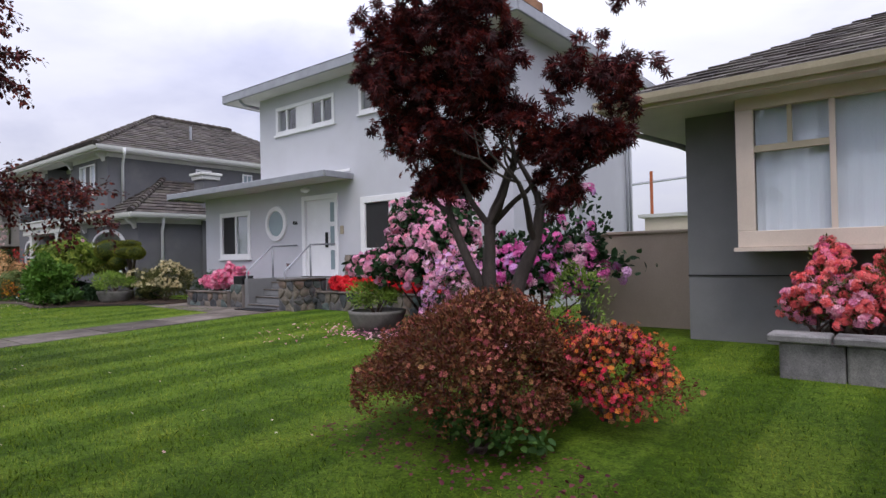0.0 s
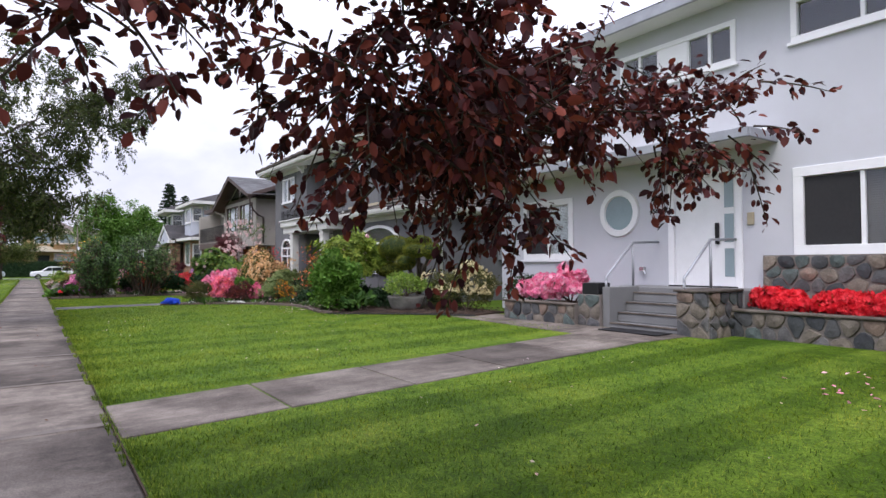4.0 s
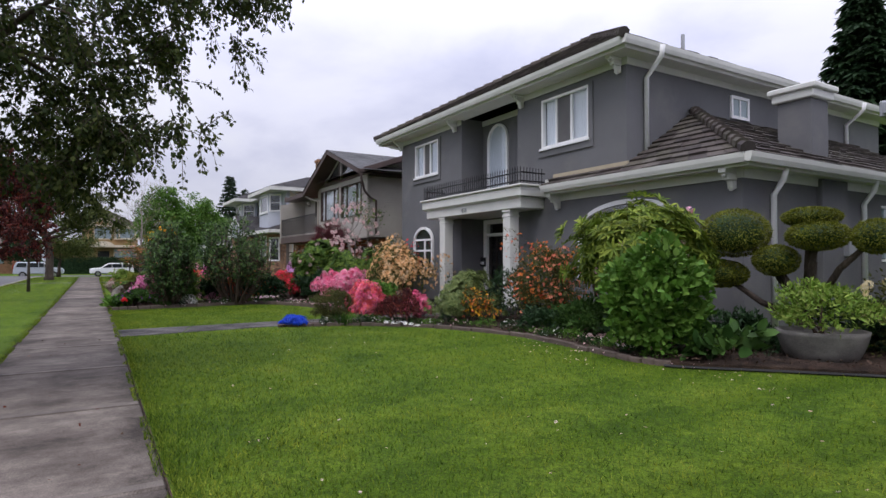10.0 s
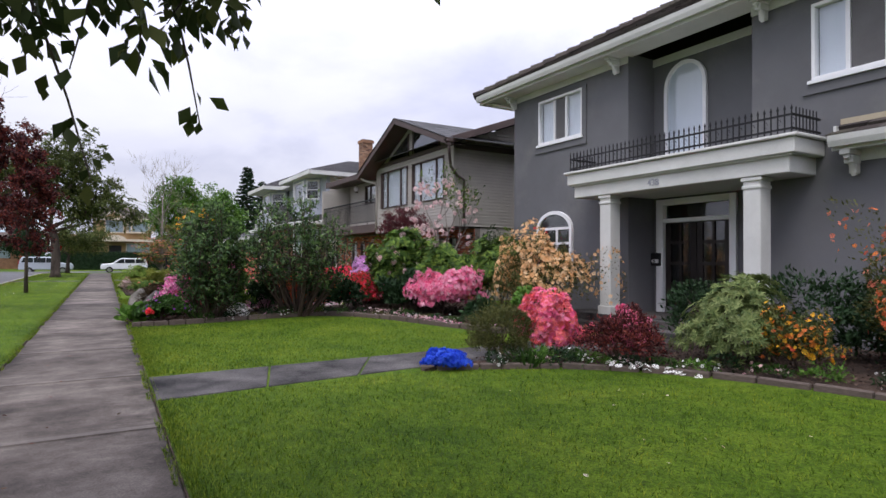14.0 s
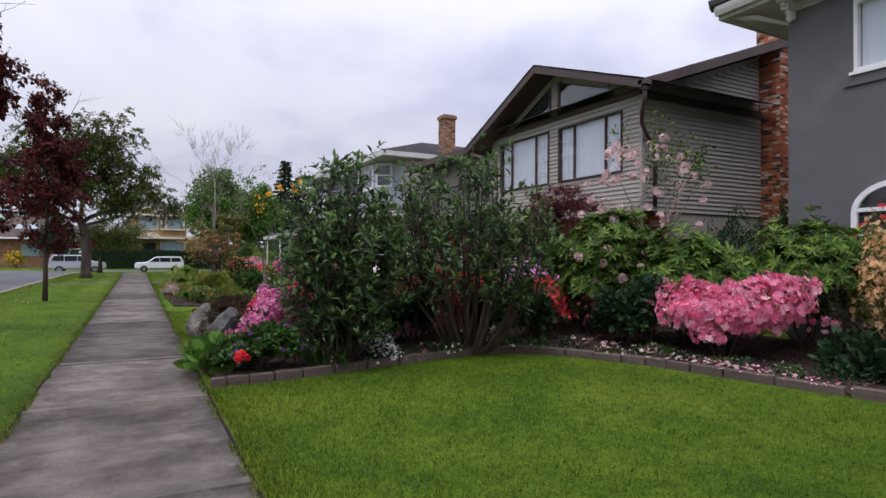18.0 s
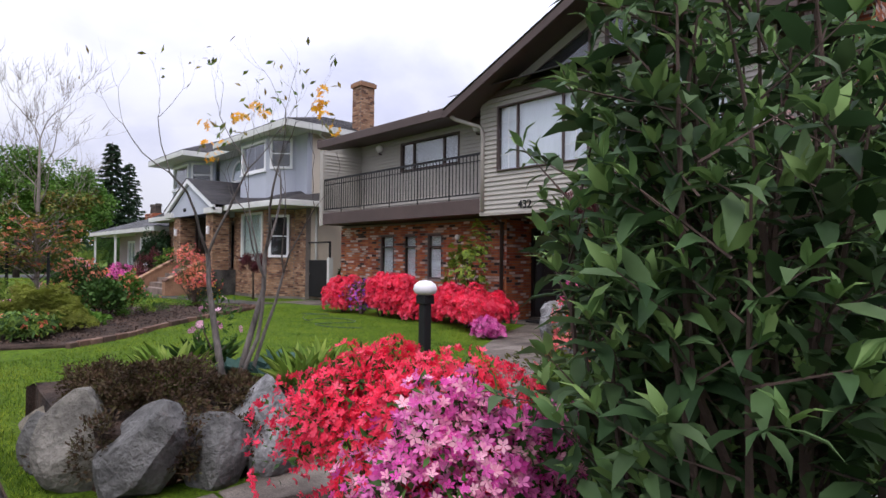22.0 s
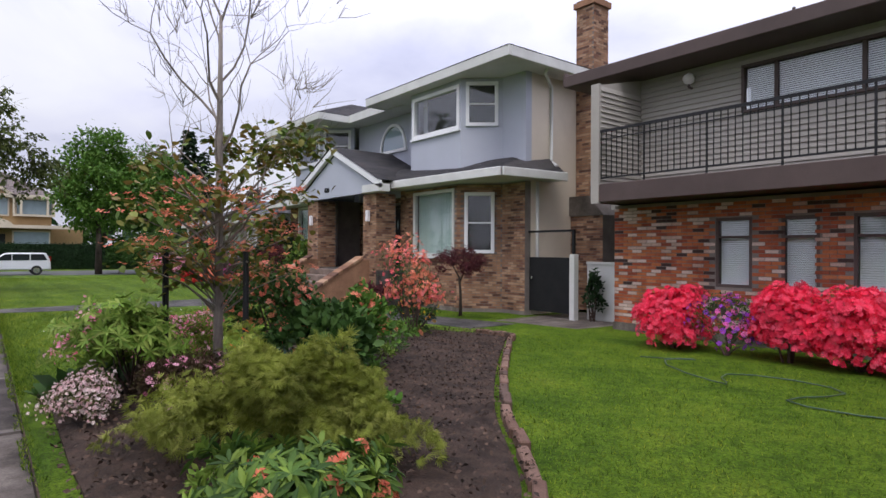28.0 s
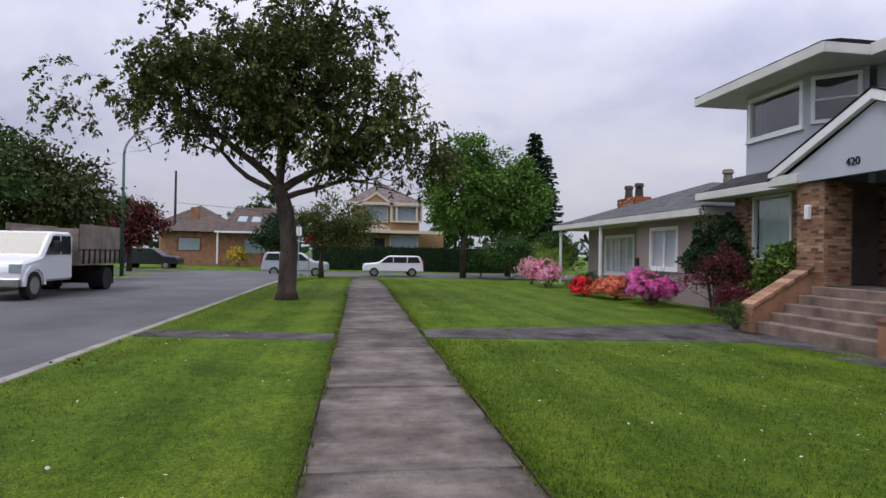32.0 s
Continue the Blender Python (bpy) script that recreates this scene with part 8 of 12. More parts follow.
def sprays(rs, at, out, length, per, droop, wood):
    """Leaf places and directions along short drooping twigs that start at given points; the twigs go into wood."""
    P, D = [], []
    for p, d in zip(at, out):
        ln = length * rs.uniform(0.6, 1.3)
        d = unit(d + np.array([0, 0, -0.3]) + 0.5 * rs.normal(size=3))
        bend = np.array([0, 0, -droop * ln * rs.uniform(0.5, 1.3)])
        path = [p + d * ln * u + bend * u * u for u in (0.0, 0.35, 0.7, 1.0)]
        wood.tube([tuple(q) for q in path], [0.007, 0.005, 0.004, 0.002], 3, cap=False)
        u = rs.uniform(0.1, 1.02, per)
        side = unit(np.cross(np.broadcast_to(d, (per, 3)), rs.normal(size=(per, 3))))
        P.append(p + d * (ln * u)[:, None] + bend * (u * u)[:, None] + side * rs.uniform(0.0, 0.05, (per, 1)))
        D.append(unit(side * 0.9 + d * 0.5 + np.array([0, 0, -0.35]) + 0.35 * rs.normal(size=(per, 3))))
    return np.vstack(P), np.vstack(D)


def crown_tree(name, label, base, trunk, r, limbs, leaf, size, n, blobs, bark="bark", shape=LEAF, depth=3, length=1.6, hang_=0.0, category="tree", clump=0.35, spread_leaf=0.9, seed=None, group="", gravity=0.0, twig_share=0.5, shrink=0.68, per=110, spray=0.0, droop=0.5):
    """A tree: trunk through given points, limbs that fork, leaves in clumps at the twigs and inside the given crown ellipsoids."""
    SEED[0] += 1
    rs = np.random.RandomState(seed or SEED[0])
    t = thing(name, label, category, *base, group)
    m = Mesh()
    pts = [Vector(p) for p in trunk]
    k = len(pts)
    m.tube(pts, [r * (1.25 if i == 0 else 1 - 0.4 * i / k) for i in range(k)], 10)
    part("trunk", m, M[bark], t, smooth=True)
    m, ends = Mesh(), []
    for p, d, ln, lr in limbs:
        grow(m, rs, p, d, ln, lr, depth, ends, gravity=gravity, shrink=shrink)
    P, D = [], []
    if blobs and spray:
        n_sp = max(6, int(n * (1 - twig_share)) // 26)
        w = np.array([np.prod(b[1]) ** 0.66 for b in blobs])
        i = rs.choice(len(blobs), n_sp, p=w / w.sum())
        boughs = max(6, n_sp // (11 if spray > 0.25 else 4))
        u = unit(rs.normal(size=(boughs, 3))) * rs.uniform(0.15, 1.0, (boughs, 1)) ** 0.5
        k_ = rs.randint(boughs, size=n_sp)
        i = i[k_]
        d = unit(u[k_] + 0.6 * rs.normal(size=(n_sp, 3)))
        cc = np.array([blobs[j][0] for j in i]) + u[k_] * np.array([blobs[j][1] for j in i]) + rs.normal(size=(n_sp, 3)) * spray * 0.4 * np.array([1, 1, 0.6])
        p_, d_ = sprays(rs, cc, d, spray, 26, droop, m)
        P.append(p_)
        D.append(d_)
    part("branchwork", m, M[bark], t, smooth=True, kind="stuff")
    if ends and twig_share > 0:
        e = np.array([tuple(a) for a, _ in ends])
        v = np.array([tuple(b) for _, b in ends])
        if blobs:
            inside = np.zeros(len(e), bool)
            for c, rr in blobs:
                inside |= ((((e - np.array(c)) / np.array(rr)) ** 2).sum(1) < 1.25)
            if inside.sum() > 10:
                e, v = e[inside], v[inside]
        i = rs.choice(len(e), int(n * twig_share))
        P.append(e[i] + rs.normal(size=(len(i), 3)) * clump * 0.5)
        D.append(unit(v[i] + rs.normal(size=(len(i), 3)) * 0.8))
    if blobs and not spray:
        w = np.array([np.prod(b[1]) ** 0.66 for b in blobs])
        nb = int(n * (1 - twig_share))
        cl = max(8, nb // per)
        i = rs.choice(len(blobs), cl, p=w / w.sum())
        d = unit(rs.normal(size=(cl, 3)))
        cc = np.array([blobs[j][0] for j in i]) + d * np.array([blobs[j][1] for j in i]) * rs.uniform(0.25, 1.0, (cl, 1)) ** 0.5
        j = rs.choice(cl, nb)
        P.append(cc[j] + rs.normal(size=(nb, 3)) * clump * np.array([1, 1, 0.7]))
        D.append(unit(d[j] + rs.normal(size=(nb, 3)) * 0.8))
    if P:
        P, D = np.vstack(P), np.vstack(D)
        D[:, 2] -= hang_
        scatter("leaves", shape, P, frames(D, np.array([0, 0, 1.0]) + rs.normal(size=D.shape) * 0.6, None), size * rs.uniform(0.6, 1.25, len(P)), M[leaf], t)
    return t


# leaf and petal colours
LF = {
    "leaf_green": [(0.03, 0.075, 0.018), (0.055, 0.12, 0.025), (0.09, 0.17, 0.04)],
    "leaf_dark": [(0.016, 0.04, 0.016), (0.028, 0.062, 0.024), (0.045, 0.09, 0.035)],
    "leaf_budd": [(0.024, 0.052, 0.02), (0.045, 0.09, 0.034), (0.075, 0.135, 0.05), (0.12, 0.19, 0.08)],
    "leaf_budd_tip": [(0.08, 0.15, 0.05), (0.15, 0.25, 0.08), (0.22, 0.33, 0.11)],
    "leaf_lime": [(0.12, 0.22, 0.025), (0.2, 0.32, 0.05), (0.3, 0.38, 0.08)],
    "leaf_fresh": [(0.06, 0.15, 0.02), (0.11, 0.23, 0.035), (0.16, 0.28, 0.05)],
    "leaf_rhodo": [(0.035, 0.08, 0.02), (0.09, 0.17, 0.03), (0.22, 0.32, 0.05)],
    "leaf_limerhodo": [(0.07, 0.12, 0.02), (0.17, 0.25, 0.03), (0.32, 0.38, 0.06)],
    "leaf_olive": [(0.06, 0.07, 0.02), (0.1, 0.11, 0.03), (0.16, 0.15, 0.05)],
    "leaf_tree": [(0.026, 0.042, 0.012), (0.055, 0.082, 0.02), (0.115, 0.13, 0.036)],
    "leaf_street": [(0.04, 0.062, 0.014), (0.085, 0.115, 0.026), (0.16, 0.185, 0.05)],
    "leaf_lace": [(0.17, 0.21, 0.025), (0.27, 0.31, 0.05), (0.36, 0.38, 0.09)],
    "leaf_purple": [(0.025, 0.009, 0.012), (0.06, 0.015, 0.018), (0.12, 0.026, 0.024), (0.24, 0.055, 0.035)],
    "leaf_redmaple": [(0.025, 0.008, 0.011), (0.065, 0.015, 0.018), (0.2, 0.03, 0.025)],
    "leaf_wine": [(0.07, 0.016, 0.024), (0.14, 0.034, 0.045), (0.24, 0.07, 0.075)],
    "leaf_rust": [(0.07, 0.022, 0.016), (0.16, 0.042, 0.026), (0.23, 0.085, 0.035), (0.1, 0.07, 0.02), (0.13, 0.025, 0.03)],
    "leaf_blue": [(0.05, 0.11, 0.09), (0.08, 0.16, 0.13)],
    "leaf_conifer": [(0.012, 0.03, 0.014), (0.022, 0.048, 0.02), (0.035, 0.065, 0.028)],
    "leaf_topiary": [(0.07, 0.085, 0.01), (0.16, 0.18, 0.02), (0.27, 0.28, 0.04)],
    "leaf_pale": [(0.08, 0.13, 0.04), (0.17, 0.22, 0.07), (0.28, 0.33, 0.12)],
    "leaf_heather": [(0.05, 0.035, 0.02), (0.09, 0.05, 0.03), (0.07, 0.07, 0.02)],
    "leaf_dogwood": [(0.08, 0.14, 0.025), (0.15, 0.21, 0.04), (0.27, 0.17, 0.05), (0.21, 0.27, 0.06)],
}
FLW = {
    "petal_hotpink": [(0.72, 0.1, 0.26), (0.85, 0.2, 0.36), (0.88, 0.32, 0.44)],
    "petal_pink": [(0.72, 0.2, 0.38), (0.85, 0.38, 0.52), (0.9, 0.55, 0.64)],
    "petal_magenta": [(0.6, 0.05, 0.32), (0.75, 0.14, 0.45), (0.82, 0.25, 0.55)],
    "petal_red": [(0.6, 0.012, 0.022), (0.8, 0.03, 0.05), (0.88, 0.07, 0.09)],
    "petal_coral": [(0.75, 0.1, 0.12), (0.88, 0.2, 0.2), (0.9, 0.3, 0.28)],
    "petal_cherry": [(0.75, 0.02, 0.07), (0.88, 0.05, 0.12), (0.9, 0.12, 0.2)],
    "petal_lilac": [(0.6, 0.25, 0.6), (0.72, 0.38, 0.7), (0.8, 0.5, 0.74)],
    "petal_rose": [(0.68, 0.24, 0.45), (0.8, 0.42, 0.58), (0.86, 0.58, 0.68)],
    "petal_white": [(0.8, 0.78, 0.76), (0.85, 0.83, 0.8)],
    "petal_cream": [(0.6, 0.5, 0.26), (0.7, 0.6, 0.36), (0.7, 0.64, 0.44)],
    "petal_peach": [(0.72, 0.38, 0.16), (0.82, 0.5, 0.25), (0.8, 0.58, 0.36)],
    "petal_orange": [(0.8, 0.18, 0.03), (0.85, 0.28, 0.06), (0.75, 0.1, 0.05)],
    "petal_yellow": [(0.85, 0.4, 0.02), (0.9, 0.52, 0.04)],
    "petal_blue": [(0.015, 0.05, 0.5), (0.03, 0.1, 0.7), (0.06, 0.16, 0.75)],
    "petal_violet": [(0.25, 0.03, 0.5), (0.4, 0.08, 0.62)],
    "petal_salmon": [(0.78, 0.2, 0.12), (0.82, 0.3, 0.18), (0.7, 0.15, 0.1)],
    "petal_rosewood": [(0.35, 0.06, 0.1), (0.5, 0.16, 0.12), (0.4, 0.2, 0.08)],
    "petal_blush": [(0.72, 0.42, 0.44), (0.8, 0.58, 0.58), (0.82, 0.7, 0.66)],
}
for key, cols in LF.items():
    k = 1.0 if key in ("leaf_purple", "leaf_redmaple", "leaf_conifer", "leaf_budd_tip") else 0.86
    M[key] = leafy(key, [tuple(k * v for v in c) for c in cols])
for key, cols in FLW.items():
    M[key] = leafy(key, cols, 0.35, 0.6, 0.2, 0.2)

# ---- gardens, lot by lot ----
def pot(x, y, r, h, label="round weathered concrete planter bowl"):
    z = ground_z(x, y)
    t = thing("planter_bowl", label, "planter", x, y, z)
    part("bowl", Mesh().lathe(x, y, [(r * 0.7, z), (r * 0.86, z + h * 0.4), (r * 0.98, z + h * 0.85), (r, z + h), (r * 0.88, z + h), (r * 0.86, z + h * 0.88)], 28), M["planter"], t, smooth=True)
    return z + h * 0.88


def boulder(x, y, r, h, label="rounded grey garden boulder", seed=1, group="garden rocks"):
    rs = np.random.RandomState(seed)
    z = ground_z(x, y)
    bm = bmesh.new()
    bmesh.ops.create_icosphere(bm, subdivisions=3, radius=1.0)
    off = rs.uniform(-50, 50, 3)
    cut = [(Vector(unit(rs.normal(size=3))), rs.uniform(0.52, 0.82)) for _ in range(10)]
    for v in bm.verts:
        p = v.co.copy()
        for n, k in cut:
            e = p.dot(n)
            if e > k:
                p -= n * (e - k) * 1.0
        p *= 1.18 + 0.13 * noise.noise(p * 1.7 + Vector(off)) + 0.05 * noise.noise(p * 4 + Vector(off)) + 0.012 * noise.noise(p * 13 + Vector(off))
        v.co = Vector((x + p.x * r * rs.uniform(0.999, 1.001), y + p.y * r * 0.85, z + h * 0.42 + p.z * h * 0.6))
    me = bpy.data.meshes.new("boulder")
    bm.to_mesh(me)
    bm.free()
    me.materials.append(M["boulder"])
    return tagged(hang(new("boulder", me), None), label, "rock", group)


def bed(name, pts, label, lift=0.05, material="soil"):
    """A planting bed: a low mound inside an outline."""
    t = thing(name, label, "flower bed", pts[0][0], pts[0][1], 0, kind="structure")
    m = Mesh()
    n = len(pts)
    turn = 1 if sum(a[0] * b[1] - b[0] * a[1] for a, b in zip(pts, pts[1:] + pts[:1])) > 0 else -1
    inner = []
    for i in range(n):
        (ax, ay), (bx, by) = pts[i - 1], pts[(i + 1) % n]
        ln = math.hypot(bx - ax, by - ay) or 1.0
        inner.append((pts[i][0] - turn * (by - ay) / ln * 0.1, pts[i][1] + turn * (bx - ax) / ln * 0.1))
    pts = inner
    rs = np.random.RandomState(n)
    xs, ys = [p[0] for p in pts], [p[1] for p in pts]
    flat = [Vector(p) for p in pts]
    for x in np.arange(min(xs) + 0.2, max(xs), 0.45):
        for y in np.arange(min(ys) + 0.2, max(ys), 0.45):
            flat.append(Vector((x + rs.uniform(-0.12, 0.12), y + rs.uniform(-0.12, 0.12))))
    v2, _, f2, *_ = delaunay_2d_cdt(flat, [], [list(range(n))], 1, 1e-4)
    rim = {(round(p[0], 4), round(p[1], 4)) for p in pts}
    for p in v2:
        edge = (round(p.x, 4), round(p.y, 4)) in rim
        m.v.append((p.x, p.y, ground_z(p.x, p.y) + lift * (0.6 if edge and lift < 0.1 else 1.0) + (0 if edge else rs.uniform(0.0, 0.025))))
    m.f = [tuple(f) for f in f2]
    k = len(m.v)
    m.v += [(p[0], p[1], ground_z(p[0], p[1]) - 0.05) for p in pts] + [(p[0], p[1], ground_z(p[0], p[1]) + lift * (0.6 if lift < 0.1 else 1.0)) for p in pts]
    m.f += [(k + i, k + (i + 1) % n, k + n + (i + 1) % n, k + n + i) for i in range(n)]
    part("soil", m, M[material], t, smooth=True)
    return t


def edging(pts, label, name="bed_edging", material="timber", piece="timber", w=0.1, h=0.11, step=0.6, gap=0.015, jitter=0.01, seed=3):
    """Short edging pieces laid end to end along a line."""
    rng2 = random.Random(seed)
    t = thing(name, label, "edging", pts[0][0], pts[0][1], 0, kind="structure")
    for (ax, ay), (bx, by) in zip(pts, pts[1:]):
        L = math.hypot(bx - ax, by - ay)
        n = max(1, round(L / step))
        for i in range(n):
            s, e = (i + gap / step) / n, (i + 1 - gap / step) / n
            p, q = Vector((ax + (bx - ax) * s, ay + (by - ay) * s, 0)), Vector((ax + (bx - ax) * e, ay + (by - ay) * e, 0))
            d = (q - p).normalized()
            o = Vector((-d.y, d.x, 0)) * w / 2
            j = rng2.uniform(-jitter, jitter)
            z = ground_z(p.x, p.y)
            m = Mesh()
            m.v = [(*(c + Vector((j, j, 0))).xy, zz) for zz in (z - 0.05, z + h + j) for c in (p - o, q - o, q + o, p + o)]
            m.f = [(0, 3, 2, 1), (4, 5, 6, 7), (0, 1, 5, 4), (1, 2, 6, 5), (2, 3, 7, 6), (3, 0, 4, 7)]
            part(piece, m, M[material], t, bevel=0.012)
    return t


def smooth_line(pts, k=5):
    out = []
    P = [pts[0], *pts, pts[-1]]
    for i in range(1, len(P) - 2):
        for s in range(k):
            t = s / k
            a, b, c, d = P[i - 1], P[i], P[i + 1], P[i + 2]
            out.append(tuple(0.5 * (2 * b[j] + (c[j] - a[j]) * t + (2 * a[j] - 5 * b[j] + 4 * c[j] - d[j]) * t * t + (3 * b[j] - a[j] - 3 * c[j] + d[j]) * t ** 3) for j in (0, 1)))
    return out + [pts[-1]]


def litter(name, label, cx, cy, rx, ry, n, material, size, seed=1, lift=0.012, shape=BROAD):
    """Fallen petals or small clover flowers lying about."""
    rs = np.random.RandomState(seed)
    a, q = rs.uniform(0, 6.283, n), np.sqrt(rs.uniform(0, 1, n))
    x, y = cx + rx * q * np.cos(a), cy + ry * q * np.sin(a)
    p = np.stack([x, y, np.array([ground_z(u, v) for u, v in zip(x, y)]) + lift], -1)
    d = rs.normal(size=(n, 3)) * np.array([1, 1, 0.15])
    t = thing(name, label, "petals", cx, cy, ground_z(cx, cy), kind="stuff")
    scatter("petals", shape, p, frames(d, np.array([0, 0, 1.0]) + 0.4 * rs.normal(size=(n, 3)), None), size * rs.uniform(0.6, 1.3, n), M[material], t)


def tuft(name, label, x, y, r, h, n, leaf, wide=1.0, shape=BLADE, category="plant", group="", z=None):
    """A clump of strap leaves that rise and arch out."""
    SEED[0] += 1
    rs = np.random.RandomState(SEED[0])
    gz = ground_z(x, y) if z is None else z
    t = thing(name, label, category, x, y, gz, group)
    a = rs.uniform(0, 6.283, n)
    p = np.stack([x + np.cos(a) * r * 0.35 * rs.uniform(0, 1, n), y + np.sin(a) * r * 0.35 * rs.uniform(0, 1, n), np.full(n, gz)], -1)
    d = np.stack([np.cos(a) * r / h * rs.uniform(0.2, 1.2, n), np.sin(a) * r / h * rs.uniform(0.2, 1.2, n), np.ones(n)], -1)
    scatter("leaves", shape, p, frames(d, np.stack([-np.cos(a), -np.sin(a), np.full(n, 0.4)], -1) + 0.3 * rs.normal(size=(n, 3)), None) * np.array([wide, 1, 1]), h * rs.uniform(0.6, 1.2, n), M[leaf], t)
    return t


# lot of the pale grey house
crown_tree("japanese_maple", "dark red japanese maple with several bare grey stems", (-4.05, 4.2, 0.1),
           [(-4.0, 4.2, 0.05), (-4.05, 4.18, 0.5), (-4.05, 4.15, 0.95)], 0.14,
           [((-4.05, 4.15, 0.75), (-0.42, -0.1, 1), 0.95, 0.085), ((-4.05, 4.15, 0.8), (-0.02, -0.05, 1), 0.9, 0.08), ((-4.0, 4.2, 0.7), (0.35, 0.25, 1), 1.2, 0.085), ((-4.05, 4.15, 0.9), (-0.2, -0.1, 1), 1.0, 0.06)],
           "leaf_redmaple", 0.075, 21000,
           [((-5.0, 4.1, 3.3), (0.4, 0.4, 0.42)), ((-4.65, 4.1, 2.8), (0.4, 0.4, 0.4)), ((-4.3, 3.95, 3.35), (0.5, 0.45, 0.5)), ((-3.95, 4.0, 3.3), (0.35, 0.35, 0.5)), ((-4.0, 4.0, 2.75), (0.35, 0.35, 0.4)), ((-4.4, 3.95, 2.3), (0.38, 0.35, 0.32)), ((-4.75, 3.85, 3.2), (0.5, 0.45, 0.45)),
            ((-5.3, 4.2, 3.55), (0.32, 0.32, 0.36)), ((-4.6, 4.0, 3.7), (0.6, 0.45, 0.3)), ((-4.95, 4.1, 2.85), (0.28, 0.28, 0.22)),
            ((-3.0, 4.4, 3.15), (0.42, 0.4, 0.38)), ((-3.2, 4.4, 2.78), (0.38, 0.36, 0.32)), ((-3.1, 4.4, 2.5), (0.36, 0.32, 0.22)), ((-3.45, 4.4, 2.4), (0.27, 0.27, 0.25)), ((-3.5, 4.45, 2.1), (0.26, 0.26, 0.22))],
           "bark_maple", PALM, 3, 1.0, 0.25, clump=0.13, twig_share=0.1, shrink=0.6, spray=0.15, droop=0.3)
shrub("red_shrub", "low rust-red azalea shrub mounded on the lawn", -3.75, 3.4, 1.1, 1.0, 1.1, "leaf_rust", 0.036, 40000, bloom="petal_rosewood", bloom_size=0.018, bloom_n=2600, cover=0.55, n_lobes=40, stem=14, skirt_=0.0, small=(0.16, 0.34), rough=0.12)
shrub("red_shrub", "small bright orange-red azalea beside the rust shrub", -2.95, 4.15, 0.7, 0.62, 0.85, "leaf_rust", 0.036, 12000, bloom=["petal_rosewood", "petal_orange", "petal_cherry"], bloom_size=0.02, bloom_n=2400, n_lobes=24, skirt_=0.0, rough=0.15)
shrub("ground_cover", "low leafy green plants at the shrub's foot", -3.42, 3.0, 0.5, 0.25, 0.36, "leaf_green", 0.06, 900, BROAD)
shrub("golden_shrub", "small golden-leaved shrub behind the rust azalea", -3.5, 4.75, 0.35, 0.3, 1.25, "leaf_lime", 0.05, 900, stem=5)
shrub("rhododendron", "large rhododendron covered in pink blossom", -7.75, 7.7, 1.6, 1.35, 2.75, "leaf_dark", 0.11, 9000, BROAD, bloom=["petal_rose", "petal_pink"], bloom_size=0.05, bloom_n=8400, truss=9, cover=0.9, n_lobes=30, skirt_=0.22, stem=12)
shrub("rhododendron", "rhododendron with deep pink and lilac blossom", -5.7, 8.1, 1.35, 1.1, 1.95, "leaf_dark", 0.11, 5200, BROAD, bloom=["petal_magenta", "petal_lilac", "petal_rose"], bloom_size=0.05, bloom_n=6200, truss=9, cover=0.7, n_lobes=24, skirt_=0.2, stem=8)
shrub("azalea", "rose-pink azalea in bloom beside the rhododendron", -6.3, 6.75, 0.75, 0.6, 1.35, "leaf_green", 0.05, 3500, bloom=["petal_rose", "petal_lilac", "petal_pink"], bloom_size=0.04, bloom_n=2200, cover=0.8)
z = pot(-8.25, 6.9, 0.5, 0.36)
shrub("potted_shrub", "yellow-green variegated shrub in a concrete bowl", -8.25, 6.9, 0.55, 0.5, 0.62, "leaf_lime", 0.06, 2600, z=z - 0.05, group="potted plants")
bed("flower_bed", smooth_line([(-9.2, 7.6), (-8.6, 6.5), (-7.3, 6.1), (-5.6, 6.1), (-4.6, 7.2), (-4.8, 9.0), (-7.3, 8.95), (-9.2, 8.9), (-9.2, 7.6)], 4), "dark mulch bed strewn with fallen pink petals", 0.04)
litter("fallen_petals", "fallen pink rhododendron petals on mulch and grass", -6.9, 6.6, 2.0, 1.0, 520, "petal_pink", 0.055, 5, 0.085)
litter("fallen_petals", "fallen pink petals scattered on the lawn", -8.6, 6.2, 1.8, 1.2, 90, "petal_pink", 0.05, 6, 0.05)
litter("fallen_petals", "red fallen leaves under the rust shrub", -3.5, 2.75, 1.2, 0.45, 420, "leaf_wine", 0.035, 7, 0.06)
shrub("azalea", "small green azalea on the mulch", -7.0, 6.5, 0.45, 0.35, 0.35, "leaf_dark", 0.05, 1400)
shrub("azalea", "pink azalea in the stone planter by the house", -16.9, 9.0, 0.55, 0.5, 0.62, "leaf_green", 0.05, 1200, bloom=["petal_hotpink", "petal_pink"], bloom_size=0.05, bloom_n=1900, z=0.5, group="planter azaleas")
shrub("azalea", "pink azalea in the stone planter by the house", -15.9, 8.95, 0.6, 0.5, 0.8, "leaf_green", 0.05, 1200, bloom=["petal_hotpink", "petal_pink"], bloom_size=0.05, bloom_n=2200, z=0.5, group="planter azaleas")
for i, x in enumerate((-11.85, -11.1, -10.3, -9.5)):
    shrub("azalea", "vivid red azalea in the low stone planter", x, 9.5, 0.48, 0.3, 0.42 - 0.03 * (i % 2), "leaf_green", 0.04, 700, bloom="petal_red", bloom_size=0.045, bloom_n=1500, z=0.53, group="red planter azaleas", n_lobes=14)
